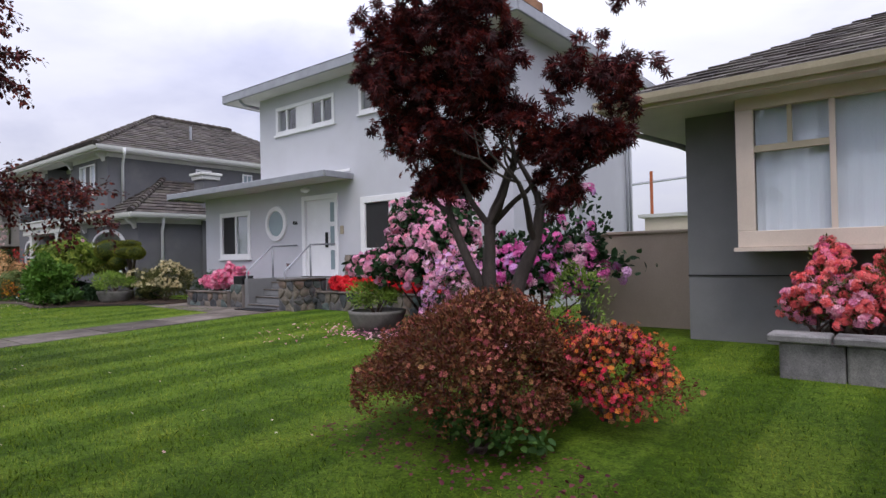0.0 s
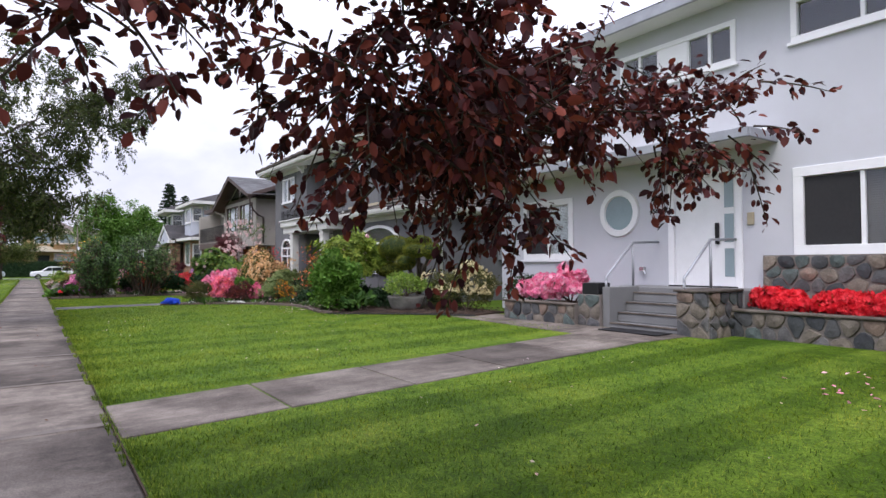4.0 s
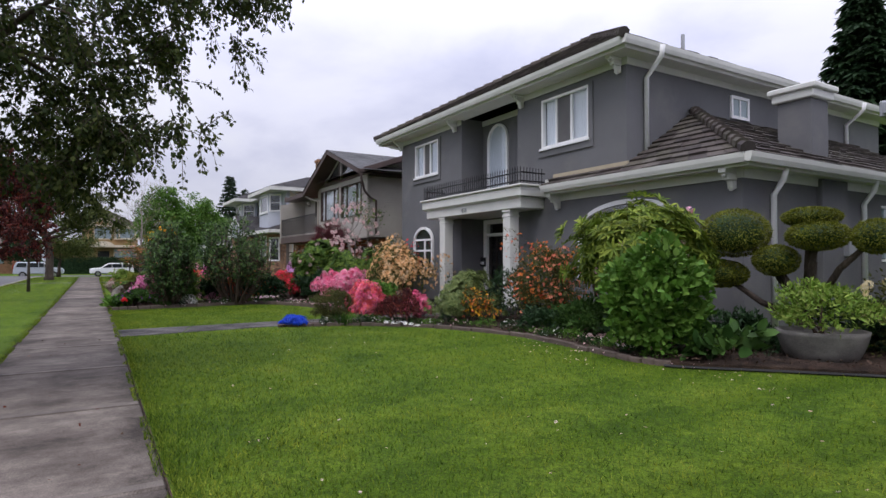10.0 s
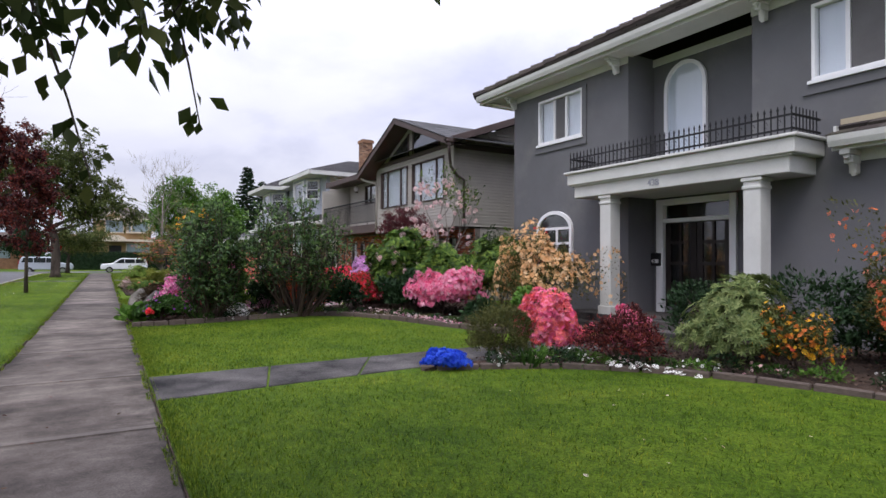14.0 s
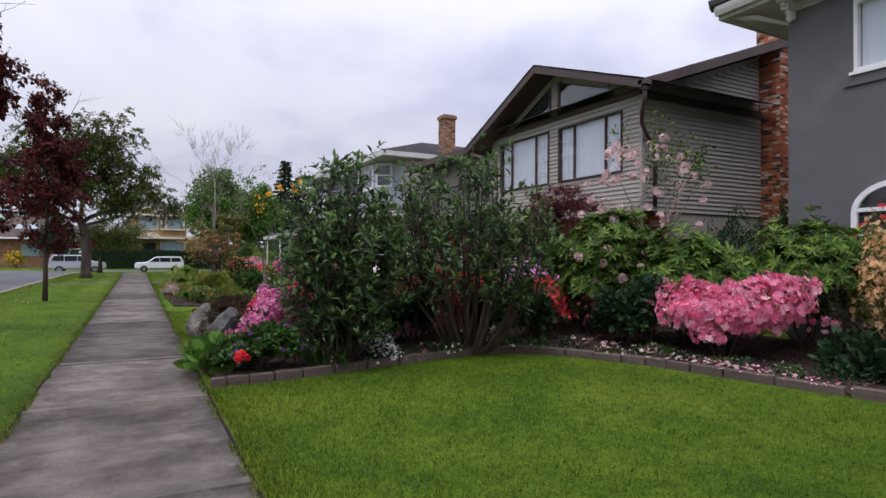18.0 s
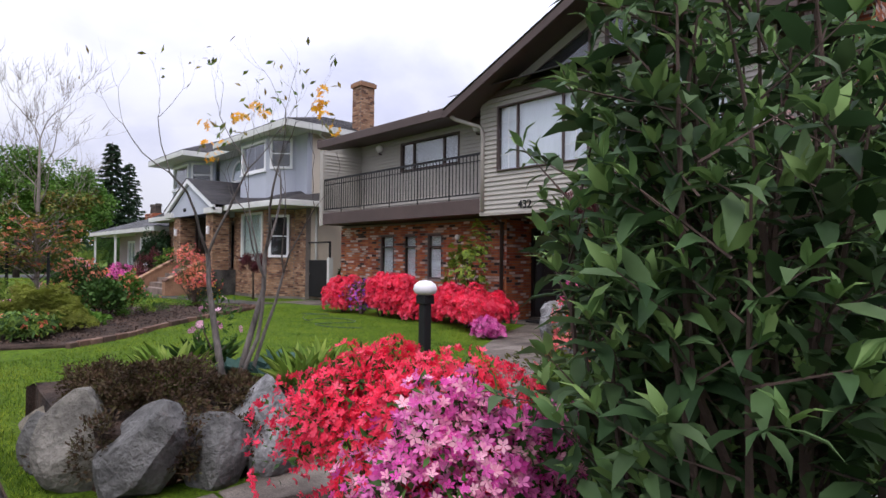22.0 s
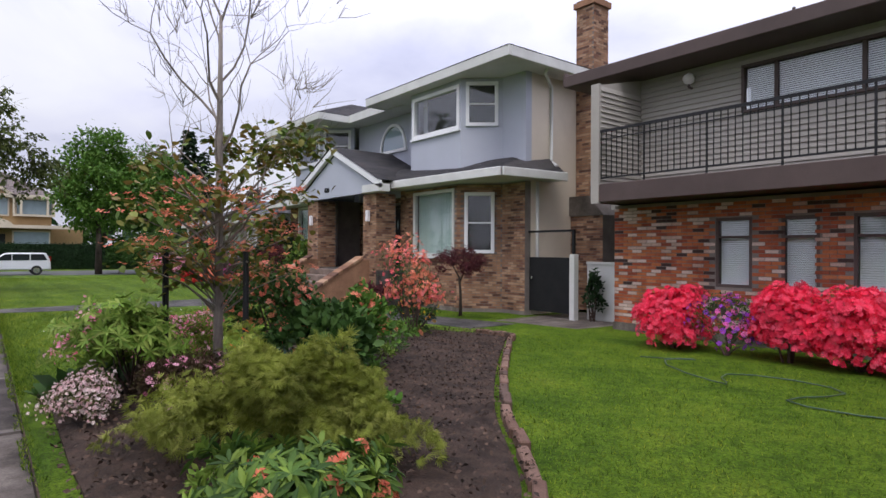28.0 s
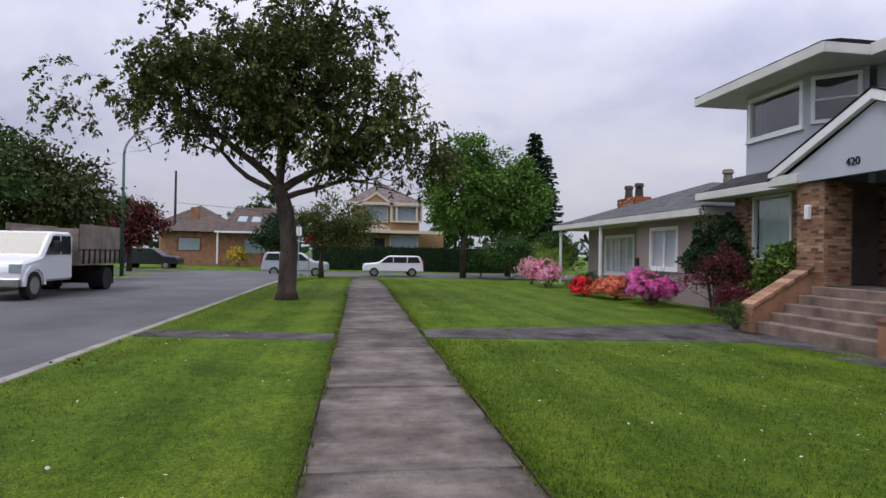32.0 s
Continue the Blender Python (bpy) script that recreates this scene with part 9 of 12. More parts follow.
for x, y, r, h, b in ((-1.85, 7.0, 0.36, 0.72, ["petal_coral", "petal_pink"]), (-1.7, 7.35, 0.4, 1.05, ["petal_coral", "petal_hotpink"]), (-1.4, 7.0, 0.42, 0.75, ["petal_coral", "petal_pink"]), (-0.7, 6.85, 0.4, 0.5, ["petal_magenta", "petal_lilac"]), (-0.1, 7.0, 0.5, 0.6, ["petal_cherry"]), (-1.0, 7.5, 0.6, 1.15, ["petal_coral"]), (0.4, 7.4, 0.6, 1.1, ["petal_coral"])):
    shrub("azalea", "coral and pink azalea in the granite planter", x, y, r, r * 0.8, h, "leaf_olive", 0.05, 1500, bloom=b, bloom_size=0.03, bloom_n=2200, truss=9, z=0.46, group="granite planter azaleas", cover=0.85)

# lot of the charcoal house
E1 = smooth_line([(-28.5, 3.1), (-28.1, 4.0), (-27.55, 4.84), (-26.4, 5.65), (-24.5, 6.1), (-23.0, 5.95), (-21.7, 5.72), (-20.95, 5.8), (-20.1, 6.45), (-19.0, 7.3), (-17.8, 8.0)], 4)
bed("flower_bed", E1 + [(-18.0, 9.1), (-22.2, 9.2), (-27.2, 9.15), (-28.3, 8.6)], "mulched shrub bed in front of the charcoal house", 0.06)
edging(E1[:29], "low dark timber edging round the shrub bed", w=0.08, h=0.07)
part("hose", Mesh().tube([(x, y - 0.12, ground_z(x, y) + 0.02) for x, y in E1[28:]], 0.018, 6), M["black_metal"], thing("garden_hose", "black soaker hose along the bed", "hose", -20, 6.5, 0))
bed("flower_bed", smooth_line([(-35.05, 0.25), (-35.15, 1.2), (-35.5, 2.9), (-35.55, 4.3), (-34.35, 5.2), (-33.1, 5.5), (-30.9, 6.05), (-30.25, 7.6), (-30.4, 8.6), (-34.5, 9.1), (-37.9, 9.1), (-38.1, 6.5), (-37.6, 3.2), (-37.9, 0.3), (-35.05, 0.25)], 3), "planted bed between two houses", 0.05)
edging(smooth_line([(-35.05, 0.25), (-35.15, 1.2), (-35.5, 2.9), (-35.55, 4.3), (-34.3, 5.15), (-33.1, 5.5), (-30.9, 6.05)], 4), "low timber edging round the mixed bed", w=0.09, h=0.1)
shrub("rhododendron", "tall rhododendron with fresh green leaves and faded pink trusses", -22.75, 7.1, 1.5, 1.2, 2.8, "leaf_limerhodo", 0.165, 12500, LANCE2, bloom=["petal_blush", "petal_rose"], bloom_size=0.035, bloom_n=420, truss=9, cover=0.6, n_lobes=30, skirt_=0.25, stem=18, whorl=True, stem_r=0.03)
shrub("hydrangea", "rounded bright green hydrangea bush", -21.4, 6.15, 0.7, 0.6, 1.3, "leaf_fresh", 0.11, 4800, BROAD, n_lobes=26, skirt_=0.02)
t = thing("topiary_tree", "cloud-pruned topiary with clipped green pads", "tree", -20.6, 8.2, 0.1)
rs = np.random.RandomState(9)
m = Mesh().tube([(-20.6, 8.2, 0.0), (-20.7, 8.2, 0.5), (-20.55, 8.15, 0.95), (-20.5, 8.2, 1.4)], [0.09, 0.08, 0.07, 0.04], 8)
pads = [(-21.45, 7.9, 1.82, 0.46, 0.34), (-20.45, 8.05, 2.0, 0.34, 0.12), (-20.3, 7.9, 1.74, 0.36, 0.18), (-19.62, 7.9, 1.71, 0.26, 0.2), (-20.85, 7.9, 1.42, 0.28, 0.2), (-21.65, 7.85, 1.22, 0.37, 0.19)]
for px, py, pz, pr, ph in pads:
    m.tube([(-20.6, 8.18, 0.6), ((px - 20.6) / 2, (py + 8.18) / 2, pz - 0.4), (px, py, pz)], [0.06, 0.045, 0.03], 6)
part("trunk", m, M["bark"], t, smooth=True)
for px, py, pz, pr, ph in pads:
    part("pad_core", Mesh().lathe(px, py, [(pr * 0.88 * math.sin(a), pz - ph * 0.88 * math.cos(a)) for a in (0.1, 0.6, 1.1, 1.57, 2.04, 2.54, 3.04)], 14), M["leaf_dark"], t, smooth=True)
    n = int(17000 * pr)
    d = unit(rs.normal(size=(n, 3)))
    p = np.array([px, py, pz]) + d * np.array([pr, pr, ph]) * rs.uniform(0.92, 1.03, (n, 1))
    scatter("clipped_pad", LEAF, p, frames(d + 0.6 * rs.normal(size=(n, 3)), d + 0.4 * rs.normal(size=(n, 3)), None), 0.034 * rs.uniform(0.6, 1.2, n), M["leaf_topiary"], t, kind="")
z = pot(-20.05, 7.45, 0.5, 0.4, "round weathered concrete planter bowl on the bed")
shrub("potted_shrub", "yellow-green shrub in a concrete bowl", -20.05, 7.45, 0.62, 0.55, 0.62, "leaf_lime", 0.07, 2400, z=z - 0.05, group="potted plants")
shrub("azalea", "spreading azalea with cream blossom", -18.75, 8.4, 1.1, 0.85, 1.3, "leaf_olive", 0.06, 8500, bloom="petal_cream", bloom_size=0.03, bloom_n=5200, truss=6, cover=0.75, side=(0, 0, 1), n_lobes=26, skirt_=0.0)
shrub("evergreen_shrub", "dark green evergreen shrub by the house", -17.6, 9.3, 0.6, 0.6, 0.95, "leaf_dark", 0.07, 2500)
shrub("bergenia", "broad-leaved green bergenia clump at the bed edge", -20.65, 6.4, 0.42, 0.36, 0.42, "leaf_green", 0.18, 130, BROAD, stem=4, stem_r=0.01, up=0.6, group="bergenia clumps")
shrub("fern", "dark green low ferny plants under the shrubs", -23.5, 6.6, 0.85, 0.45, 0.62, "leaf_green", 0.1, 3500, LANCE)
shrub("azalea", "orange-flowered azalea with bronze leaves", -24.85, 7.3, 1.1, 0.85, 1.72, "leaf_olive", 0.055, 9500, bloom=["petal_orange", "petal_salmon"], bloom_size=0.03, bloom_n=1700, cover=0.5, n_lobes=28, skirt_=0.0)
shrub("evergreen_shrub", "pale grey-green leafy shrub", -26.8, 6.55, 1.0, 0.75, 1.28, "leaf_pale", 0.075, 8500, LANCE2, whorl=True, n_lobes=26, skirt_=0.0)
shrub("marigolds", "low plants dotted with small orange flowers", -25.85, 6.35, 0.6, 0.4, 0.85, "leaf_olive", 0.05, 2600, bloom=["petal_yellow", "petal_orange"], bloom_size=0.026, bloom_n=420)
shrub("barberry", "dark purple-leaved low shrub", -27.35, 5.3, 0.6, 0.5, 0.72, "leaf_purple", 0.05, 4200)
shrub("azalea", "coral-pink azalea in full bloom", -28.4, 5.1, 0.55, 0.52, 0.8, "leaf_green", 0.05, 1500, bloom=["petal_coral", "petal_hotpink"], bloom_size=0.032, bloom_n=5200)
shrub("azalea", "small bright pink azalea", -28.05, 6.2, 0.32, 0.28, 0.66, "leaf_green", 0.05, 900, bloom="petal_hotpink", bloom_size=0.045, bloom_n=1400)
shrub("olive_shrub", "rounded olive-brown evergreen shrub", -28.5, 4.3, 0.62, 0.55, 0.66, "leaf_olive", 0.05, 7000, LANCE, n_lobes=26)
shrub("lobelia", "mound of bright blue lobelia at the path", -28.5, 3.4, 0.31, 0.25, 0.25, "leaf_dark", 0.03, 900, rough=0.12, bloom="petal_blue", bloom_size=0.022, bloom_n=3600, skirt_=0)
tuft("iris", "strappy leaves at the bed edge", -28.0, 4.35, 0.35, 0.3, 60, "leaf_green")
litter("bedding_flowers", "small white and pink bedding flowers by the edging", -27.0, 5.15, 0.9, 0.25, 40, "petal_white", 0.035, 12, 0.1, BLOOM)
litter("bedding_flowers", "small pink bedding flowers by the edging", -22.4, 6.5, 1.1, 0.25, 130, "petal_blush", 0.032, 13, 0.12, BLOOM)
litter("fallen_petals", "pale petals dropped on the lawn edge", -21.6, 5.5, 2.4, 0.7, 90, "petal_blush", 0.03, 14, 0.05)
for x, y, rx, h in ((-23.4, 7.7, 0.8, 0.9), (-20.95, 7.25, 0.55, 0.55), (-19.55, 8.3, 0.5, 0.6), (-22.1, 6.75, 0.7, 0.6), (-25.6, 7.8, 0.9, 1.1), (-27.5, 7.3, 0.9, 1.1), (-24.2, 6.6, 0.7, 0.5), (-26.2, 7.5, 0.9, 1.2), (-20.3, 8.7, 0.6, 0.8)):
    shrub("evergreen_shrub", "dark green leafy filler under the taller shrubs", x, y, rx, rx * 0.7, h, "leaf_dark", 0.085, 1800, group="filler shrubs", skirt_=0.0, stem=3)
# beyond the columned porch path
z = pot(-30.35, 6.4, 0.32, 0.3, "small brown planter bowl")
shrub("potted_shrub", "fresh green leafy potted shrub", -30.35, 6.4, 0.45, 0.42, 0.62, "leaf_fresh", 0.09, 900, BROAD, z=z - 0.03, group="potted plants")
shrub("azalea", "peach-flowered azalea mounded against the porch", -31.7, 7.7, 1.3, 1.0, 1.95, "leaf_olive", 0.055, 9000, bloom="petal_peach", bloom_size=0.04, bloom_n=3200, cover=0.7, n_lobes=30)
shrub("rhododendron", "green rhododendron behind the pink azalea", -33.6, 8.0, 1.35, 0.9, 2.05, "leaf_rhodo", 0.12, 9500, LANCE2, whorl=True, n_lobes=28, stem=10)
shrub("azalea", "vivid pink azalea in full bloom at the lawn edge", -33.75, 6.35, 1.05, 0.8, 1.45, "leaf_green", 0.05, 2500, bloom=["petal_hotpink", "petal_pink"], bloom_size=0.045, bloom_n=8000, n_lobes=30, cover=0.95)
shrub("hosta_patch", "broad green leaves under the azalea", -32.0, 6.5, 0.75, 0.35, 0.5, "leaf_dark", 0.13, 700, BROAD)
shrub("rhododendron", "leafy rhododendron with long green leaves", -34.9, 7.1, 1.0, 0.9, 1.95, "leaf_rhodo", 0.16, 6500, LANCE2, whorl=True, n_lobes=22)
shrub("azalea", "scarlet azalea against the charcoal wall", -33.0, 8.5, 0.55, 0.5, 1.85, "leaf_dark", 0.05, 1500, bloom="petal_red", bloom_size=0.04, bloom_n=260, skirt_=0.45)
shrub("evergreen_shrub", "dark evergreen shrub by the house corner", -35.3, 8.6, 0.9, 0.7, 2.3, "leaf_dark", 0.06, 6000)
shrub("evergreen_shrub", "dark green leafy shrub in the bed", -35.0, 6.0, 0.75, 0.6, 1.2, "leaf_dark", 0.1, 2600, BROAD)


FOLD = (np.array([(0, 0, 0), (-0.17, 0.35, 0.05), (0.17, 0.35, 0.05), (0, 0.35, 0.0), (-0.13, 0.68, 0.01), (0.13, 0.68, 0.01), (0, 0.68, -0.04), (0, 1, -0.26)], float),
        [(0, 3, 1), (0, 2, 3), (1, 3, 6), (1, 6, 4), (3, 2, 5), (3, 5, 6), (4, 6, 7), (6, 5, 7)])


def cane_bush(x, y, r, h, canes, low, seed, flat=0.35, thick=0.018, shoots=13):
    """A tall leafy bush: bent canes that fan out from the foot, upswept side shoots with pairs of long spreading leaves, pale young tips on top."""
    rs = np.random.RandomState(seed)
    gz = ground_z(x, y)
    t = thing("butterfly_bush", "tall butterfly bush with long grey-green leaves", "shrub", x, y, gz, "butterfly bushes")
    m = Mesh()
    P, D, S, TP, TD = [], [], [], [], []
    for i in range(canes):
        a, q = rs.uniform(0, 6.283), math.sqrt(rs.uniform(0.01, 1))
        hh = h * (1 - flat * q ** 2) * rs.uniform(0.72, 1.05)
        out = np.array([math.cos(a), math.sin(a), 0])
        b = np.array([x, y, gz]) + out * q * r * 0.22
        e = np.array([x, y, gz + hh]) + out * q * r * 0.92
        mid = (b + e) / 2 + out * 0.4 * r * q + np.array([rs.normal(), rs.normal(), 0]) * 0.16
        kink = rs.normal(size=(7, 3)) * np.array([0.05, 0.05, 0.0])
        at = lambda s: b * (1 - s) ** 2 + 2 * mid * s * (1 - s) + e * s * s + kink[min(6, int(s * 6))] * (1 - abs(2 * (s * 6 % 1) - 1)) * (s > 0.05)
        m.tube([tuple(at(s)) for s in (0, 0.12, 0.25, 0.38, 0.5, 0.66, 0.83, 1.0)], [thick * w for w in (1.2, 1.0, 0.85, 0.75, 0.62, 0.5, 0.36, 0.2)], 5, cap=False)
        for k in range(shoots):
            s = low + (1 - low) * (k + rs.uniform(0, 1)) / shoots
            p = at(s)
            w = a + rs.normal() * 1.2
            d = unit(np.array([math.cos(w), math.sin(w), rs.uniform(0.15, 1.1)]))
            ln = rs.uniform(0.16, 0.4) * (1.15 - 0.4 * s)
            tip = p + d * ln
            m.tube([tuple(p), tuple(tip)], [0.005, 0.002], 3, cap=False)
            flat_side = unit(np.cross(d, np.array([0, 0, 1.0])))
            high_side = np.cross(flat_side, d)
            for j in range(3):
                c = p + d * ln * (j + 0.7) / 3
                sd = flat_side if j % 2 == 0 else 0.75 * high_side + 0.5 * flat_side
                for f in (-1, 1):
                    P.append(c)
                    D.append(sd * f + d * rs.uniform(0.3, 0.8) + np.array([0, 0, rs.uniform(-0.5, 0.2)]))
                    S.append(rs.uniform(0.65, 1.25))
            v0 = rs.uniform(0, 6.283)
            for f in range(3 if s < 0.6 else 5):
                v = v0 + f * 2.2
                TP.append(tip)
                TD.append(d * 0.7 + np.array([math.cos(v) * 0.6, math.sin(v) * 0.6, 0.6]))
        for f in range(6):
            v = f * 1.05 + rs.uniform(-0.3, 0.3)
            TP.append(e - np.array([0, 0, 0.035 * f]))
            TD.append(np.array([math.cos(v) * (0.3 + 0.16 * f), math.sin(v) * (0.3 + 0.16 * f), 1.0]))
    part("canework", m, M["twig"], t)
    P, D, S = np.array(P), np.array(D), np.array(S)
    scatter("leaves", FOLD, P, frames(D, np.array([0, 0, 1.0]) + 0.3 * rs.normal(size=D.shape), None), 0.138 * S, M["leaf_budd"], t)
    TP, TD = np.array(TP), np.array(TD)
    scatter("young_leaves", FOLD, TP, frames(TD, np.array([0, 0, 1.0]) + 0.5 * rs.normal(size=TD.shape), None), 0.095 * rs.uniform(0.6, 1.25, len(TP)), M["leaf_budd_tip"], t)


cane_bush(-35.55, 1.78, 0.62, 2.66, 50, 0.2, 3, 0.42)
cane_bush(-35.8, 3.7, 1.15, 2.85, 44, 0.32, 4, 0.25, 0.026, 14)
for x, y, h in ((-36.5, 3.1, 1.0), (-36.55, 4.3, 1.1), (-36.3, 5.0, 0.9)):
    shrub("evergreen_shrub", "dark leafy undergrowth behind the butterfly bushes", x, y, 0.5, 0.5, h, "leaf_dark", 0.09, 1500, BROAD, group="undergrowth", stem=3)
shrub("cranesbill", "mounded cranesbill with small violet flowers", -35.5, 0.82, 0.48, 0.58, 0.64, "leaf_green", 0.055, 5200, WIDE, bloom="petal_violet", bloom_size=0.024, bloom_n=110, n_lobes=18)
for x, y, r, h in ((-35.85, 0.36, 0.32, 0.25), (-36.2, 0.45, 0.34, 0.3), (-36.6, 0.52, 0.3, 0.28)):
    shrub("bergenia", "broad-leaved green bergenia by the pavement", x, y, r, r * 0.85, h, "leaf_fresh", 0.2, 90, BROAD, stem=4, stem_r=0.01, up=0.6, group="bergenia clumps")
shrub("geranium", "scarlet geranium flower by the pavement", -35.06, 0.54, 0.07, 0.07, 0.12, "leaf_fresh", 0.05, 10, BROAD, bloom="petal_red", bloom_size=0.024, bloom_n=110, stem=3, z=0.24)
tuft("iris", "strappy iris leaves at the bed edge", -35.4, 1.55, 0.45, 0.36, 80, "leaf_green")
tuft("iris", "strappy leaves at the bed corner", -35.75, 4.2, 0.3, 0.3, 50, "leaf_fresh")
shrub("white_filler", "low plant with tiny white flowers by the edging", -35.55, 2.3, 0.5, 0.25, 0.35, "leaf_dark", 0.03, 500, bloom="petal_white", bloom_size=0.014, bloom_n=420)
for x, y, b in ((-36.9, 4.6, "petal_orange"), (-36.6, 5.5, "petal_red"), (-37.2, 3.4, "petal_coral"), (-36.4, 6.4, "petal_hotpink")):
    shrub("azalea", "azalea in bloom behind the butterfly bushes", x, y, 0.7, 0.6, 1.1, "leaf_olive", 0.05, 2000, bloom=b, bloom_size=0.035, bloom_n=420, group="back azaleas", cover=0.6)
shrub("bronze_shrub", "bronze-leaved airy shrub in the bed", -36.4, 7.4, 0.8, 0.7, 1.5, "leaf_heather", 0.05, 3500, bloom="petal_pink", bloom_size=0.035, bloom_n=350)
litter("bedding_flowers", "small pink daisies along the edging", -34.3, 5.5, 1.6, 0.35, 60, "petal_blush", 0.04, 15, 0.12, BLOOM)
litter("fallen_petals", "fallen pink petals along the edging", -33.2, 5.75, 1.4, 0.3, 160, "petal_pink", 0.04, 16, 0.1)
# pink-flowering small tree by the brick house
SEED[0] = 300
mg = crown_tree("magnolia_tree", "small bare-stemmed tree with large pale pink blossoms", (-36.6, 8.2, 0.03), [(-36.6, 8.2, 0), (-36.65, 8.2, 0.6), (-36.6, 8.15, 1.2)], 0.06,
                [((-36.6, 8.15, 1.1), (-0.5, -0.2, 1), 1.2, 0.035), ((-36.6, 8.15, 1.1), (0.5, -0.1, 1), 1.2, 0.035), ((-36.6, 8.15, 1.2), (0.0, -0.5, 1), 1.2, 0.035), ((-36.6, 8.2, 0.9), (0.1, 0.5, 1), 1.1, 0.03)],
                "leaf_rhodo", 0.11, 420, [], "bark_pale", LEAF, 3, 1.1, twig_share=1.0, clump=0.12)
rs = np.random.RandomState(77)
n = 105
c = np.array([-36.8, 8.1, 2.6]) + unit(rs.normal(size=(n, 3))) * np.array([1.35, 1.0, 1.2]) * rs.uniform(0.6, 1.05, (n, 1))
q = unit(rs.normal(size=(n, 7, 3)))
pos = (c[:, None] + q * 0.045).reshape(-1, 3)
d = q.reshape(-1, 3)
xx = unit(np.cross(d, rs.normal(size=d.shape)))
scatter("blossom", BLOOM, pos, np.stack([xx, np.cross(d, xx), d], -1), 0.052 * rs.uniform(0.7, 1.2, len(pos)), M["petal_blush"], mg)

# lot of the brick house
bed("flower_bed", smooth_line([(-40.5, 0.45), (-39.2, 0.42), (-38.5, 0.6), (-38.42, 1.3), (-38.6, 2.1), (-39.2, 2.7), (-40.2, 2.65), (-40.8, 1.6), (-40.5, 0.45)], 4), "raised rockery bed by the pavement", 0.34)
bed("flower_bed", smooth_line([(-37.1, 0.3), (-37.2, 1.2), (-37.45, 2.6), (-37.6, 3.7), (-37.9, 5.3), (-38.9, 6.2), (-40.1, 7.1), (-41.2, 8.8), (-41.4, 9.8), (-38.0, 9.8), (-36.4, 8.6), (-36.3, 4), (-36.4, 0.3), (-37.1, 0.3)], 4), "azalea bed beside the curved path", 0.06)
for i, (x, y, r, h) in enumerate(((-39.35, 0.5, 0.2, 0.34), (-38.9, 0.58, 0.27, 0.5), (-38.48, 0.8, 0.26, 0.5), (-38.45, 1.15, 0.22, 0.48), (-38.45, 1.52, 0.26, 0.54), (-38.65, 1.98, 0.24, 0.5), (-38.8, 2.35, 0.26, 0.42), (-39.3, 2.75, 0.2, 0.28), (-39.85, 0.52, 0.18, 0.28))):
    boulder(x, y, r, h, "weathered grey boulder edging the rockery", 20 + i, "rockery boulders")
shrub("heather", "low bronze heather spilling over the rocks", -38.95, 0.95, 0.5, 0.4, 0.36, "leaf_heather", 0.03, 8000, n_lobes=24, z=0.34)
shrub("heather", "low bronze heather on the rockery", -39.7, 0.85, 0.5, 0.4, 0.36, "leaf_heather", 0.03, 6000, n_lobes=18, z=0.3)
shrub("heather", "low bronze heather on the rockery", -38.8, 1.5, 0.35, 0.35, 0.28, "leaf_heather", 0.03, 4000, n_lobes=18, z=0.34)
for x, y, r, h, n, lf in ((-39.7, 1.35, 0.36, 0.36, 70, "leaf_lime"), (-39.35, 1.25, 0.3, 0.34, 60, "leaf_lime"), (-38.95, 2.05, 0.4, 0.36, 80, "leaf_lime"), (-39.1, 2.35, 0.34, 0.34, 70, "leaf_lime"), (-40.1, 1.75, 0.34, 0.34, 60, "leaf_green")):
    tuft("fern", "clump of bright green hart's-tongue fern", x, y, r, h, n, lf, 0.5, LANCE2, group="rockery ferns", z=0.36)
for x, y in ((-39.5, 2.1), (-39.25, 1.9), (-39.75, 2.3), (-39.6, 1.85)):
    tuft("blue_hosta", "blue-green broad-leaved hosta in the rockery", x, y, 0.24, 0.18, 34, "leaf_blue", 1.1, BROAD, z=0.38, group="blue hostas")
shrub("lily", "pale pink lily-flowered azalea in the rockery", -39.95, 1.75, 0.25, 0.22, 0.62, "leaf_green", 0.06, 160, bloom="petal_rose", bloom_size=0.04, bloom_n=14, stem=5, z=0.36)
# the leggy yellow azalea
t = thing("yellow_azalea", "tall leggy azalea with bare grey stems and orange-yellow flowers", "shrub", -39.45, 1.7, 0.36)
m, ends = Mesh(), []
rs = np.random.RandomState(12)
for p, d, ln, r_ in (((-39.53, 1.7, 0.3), (-0.2, -0.1, 1), 1.15, 0.032), ((-39.35, 1.72, 0.3), (0.02, 0.05, 1), 1.15, 0.03), ((-39.28, 1.7, 0.3), (0.2, 0.15, 1), 0.95, 0.02), ((-39.3, 1.8, 0.3), (0.05, 0.35, 1), 1.0, 0.018)):
    grow(m, rs, p, d, ln, r_, 5, ends, bend=0.45, split=(2, 2), shrink=0.62, lift=0.3, sides=8)
part("stemwork", m, M["bark_stem"], t, smooth=True)
e = np.array([tuple(a) for a, _ in ends])
pick = rs.choice(np.where(e[:, 2] < np.sort(e[:, 2])[len(e) // 2])[0], 18, replace=False)
q = unit(rs.normal(size=(18, 6, 3)) + np.array([0, 0, 0.6]))
pos, d = (e[pick][:, None] + q * 0.04).reshape(-1, 3), q.reshape(-1, 3)
xx = unit(np.cross(d, rs.normal(size=d.shape)))
scatter("blossom", FLOWER, pos, np.stack([xx, np.cross(d, xx), d], -1), 0.027 * rs.uniform(0.8, 1.2, len(pos)), M["petal_yellow"], t)
pick = rs.choice(len(e), 90)
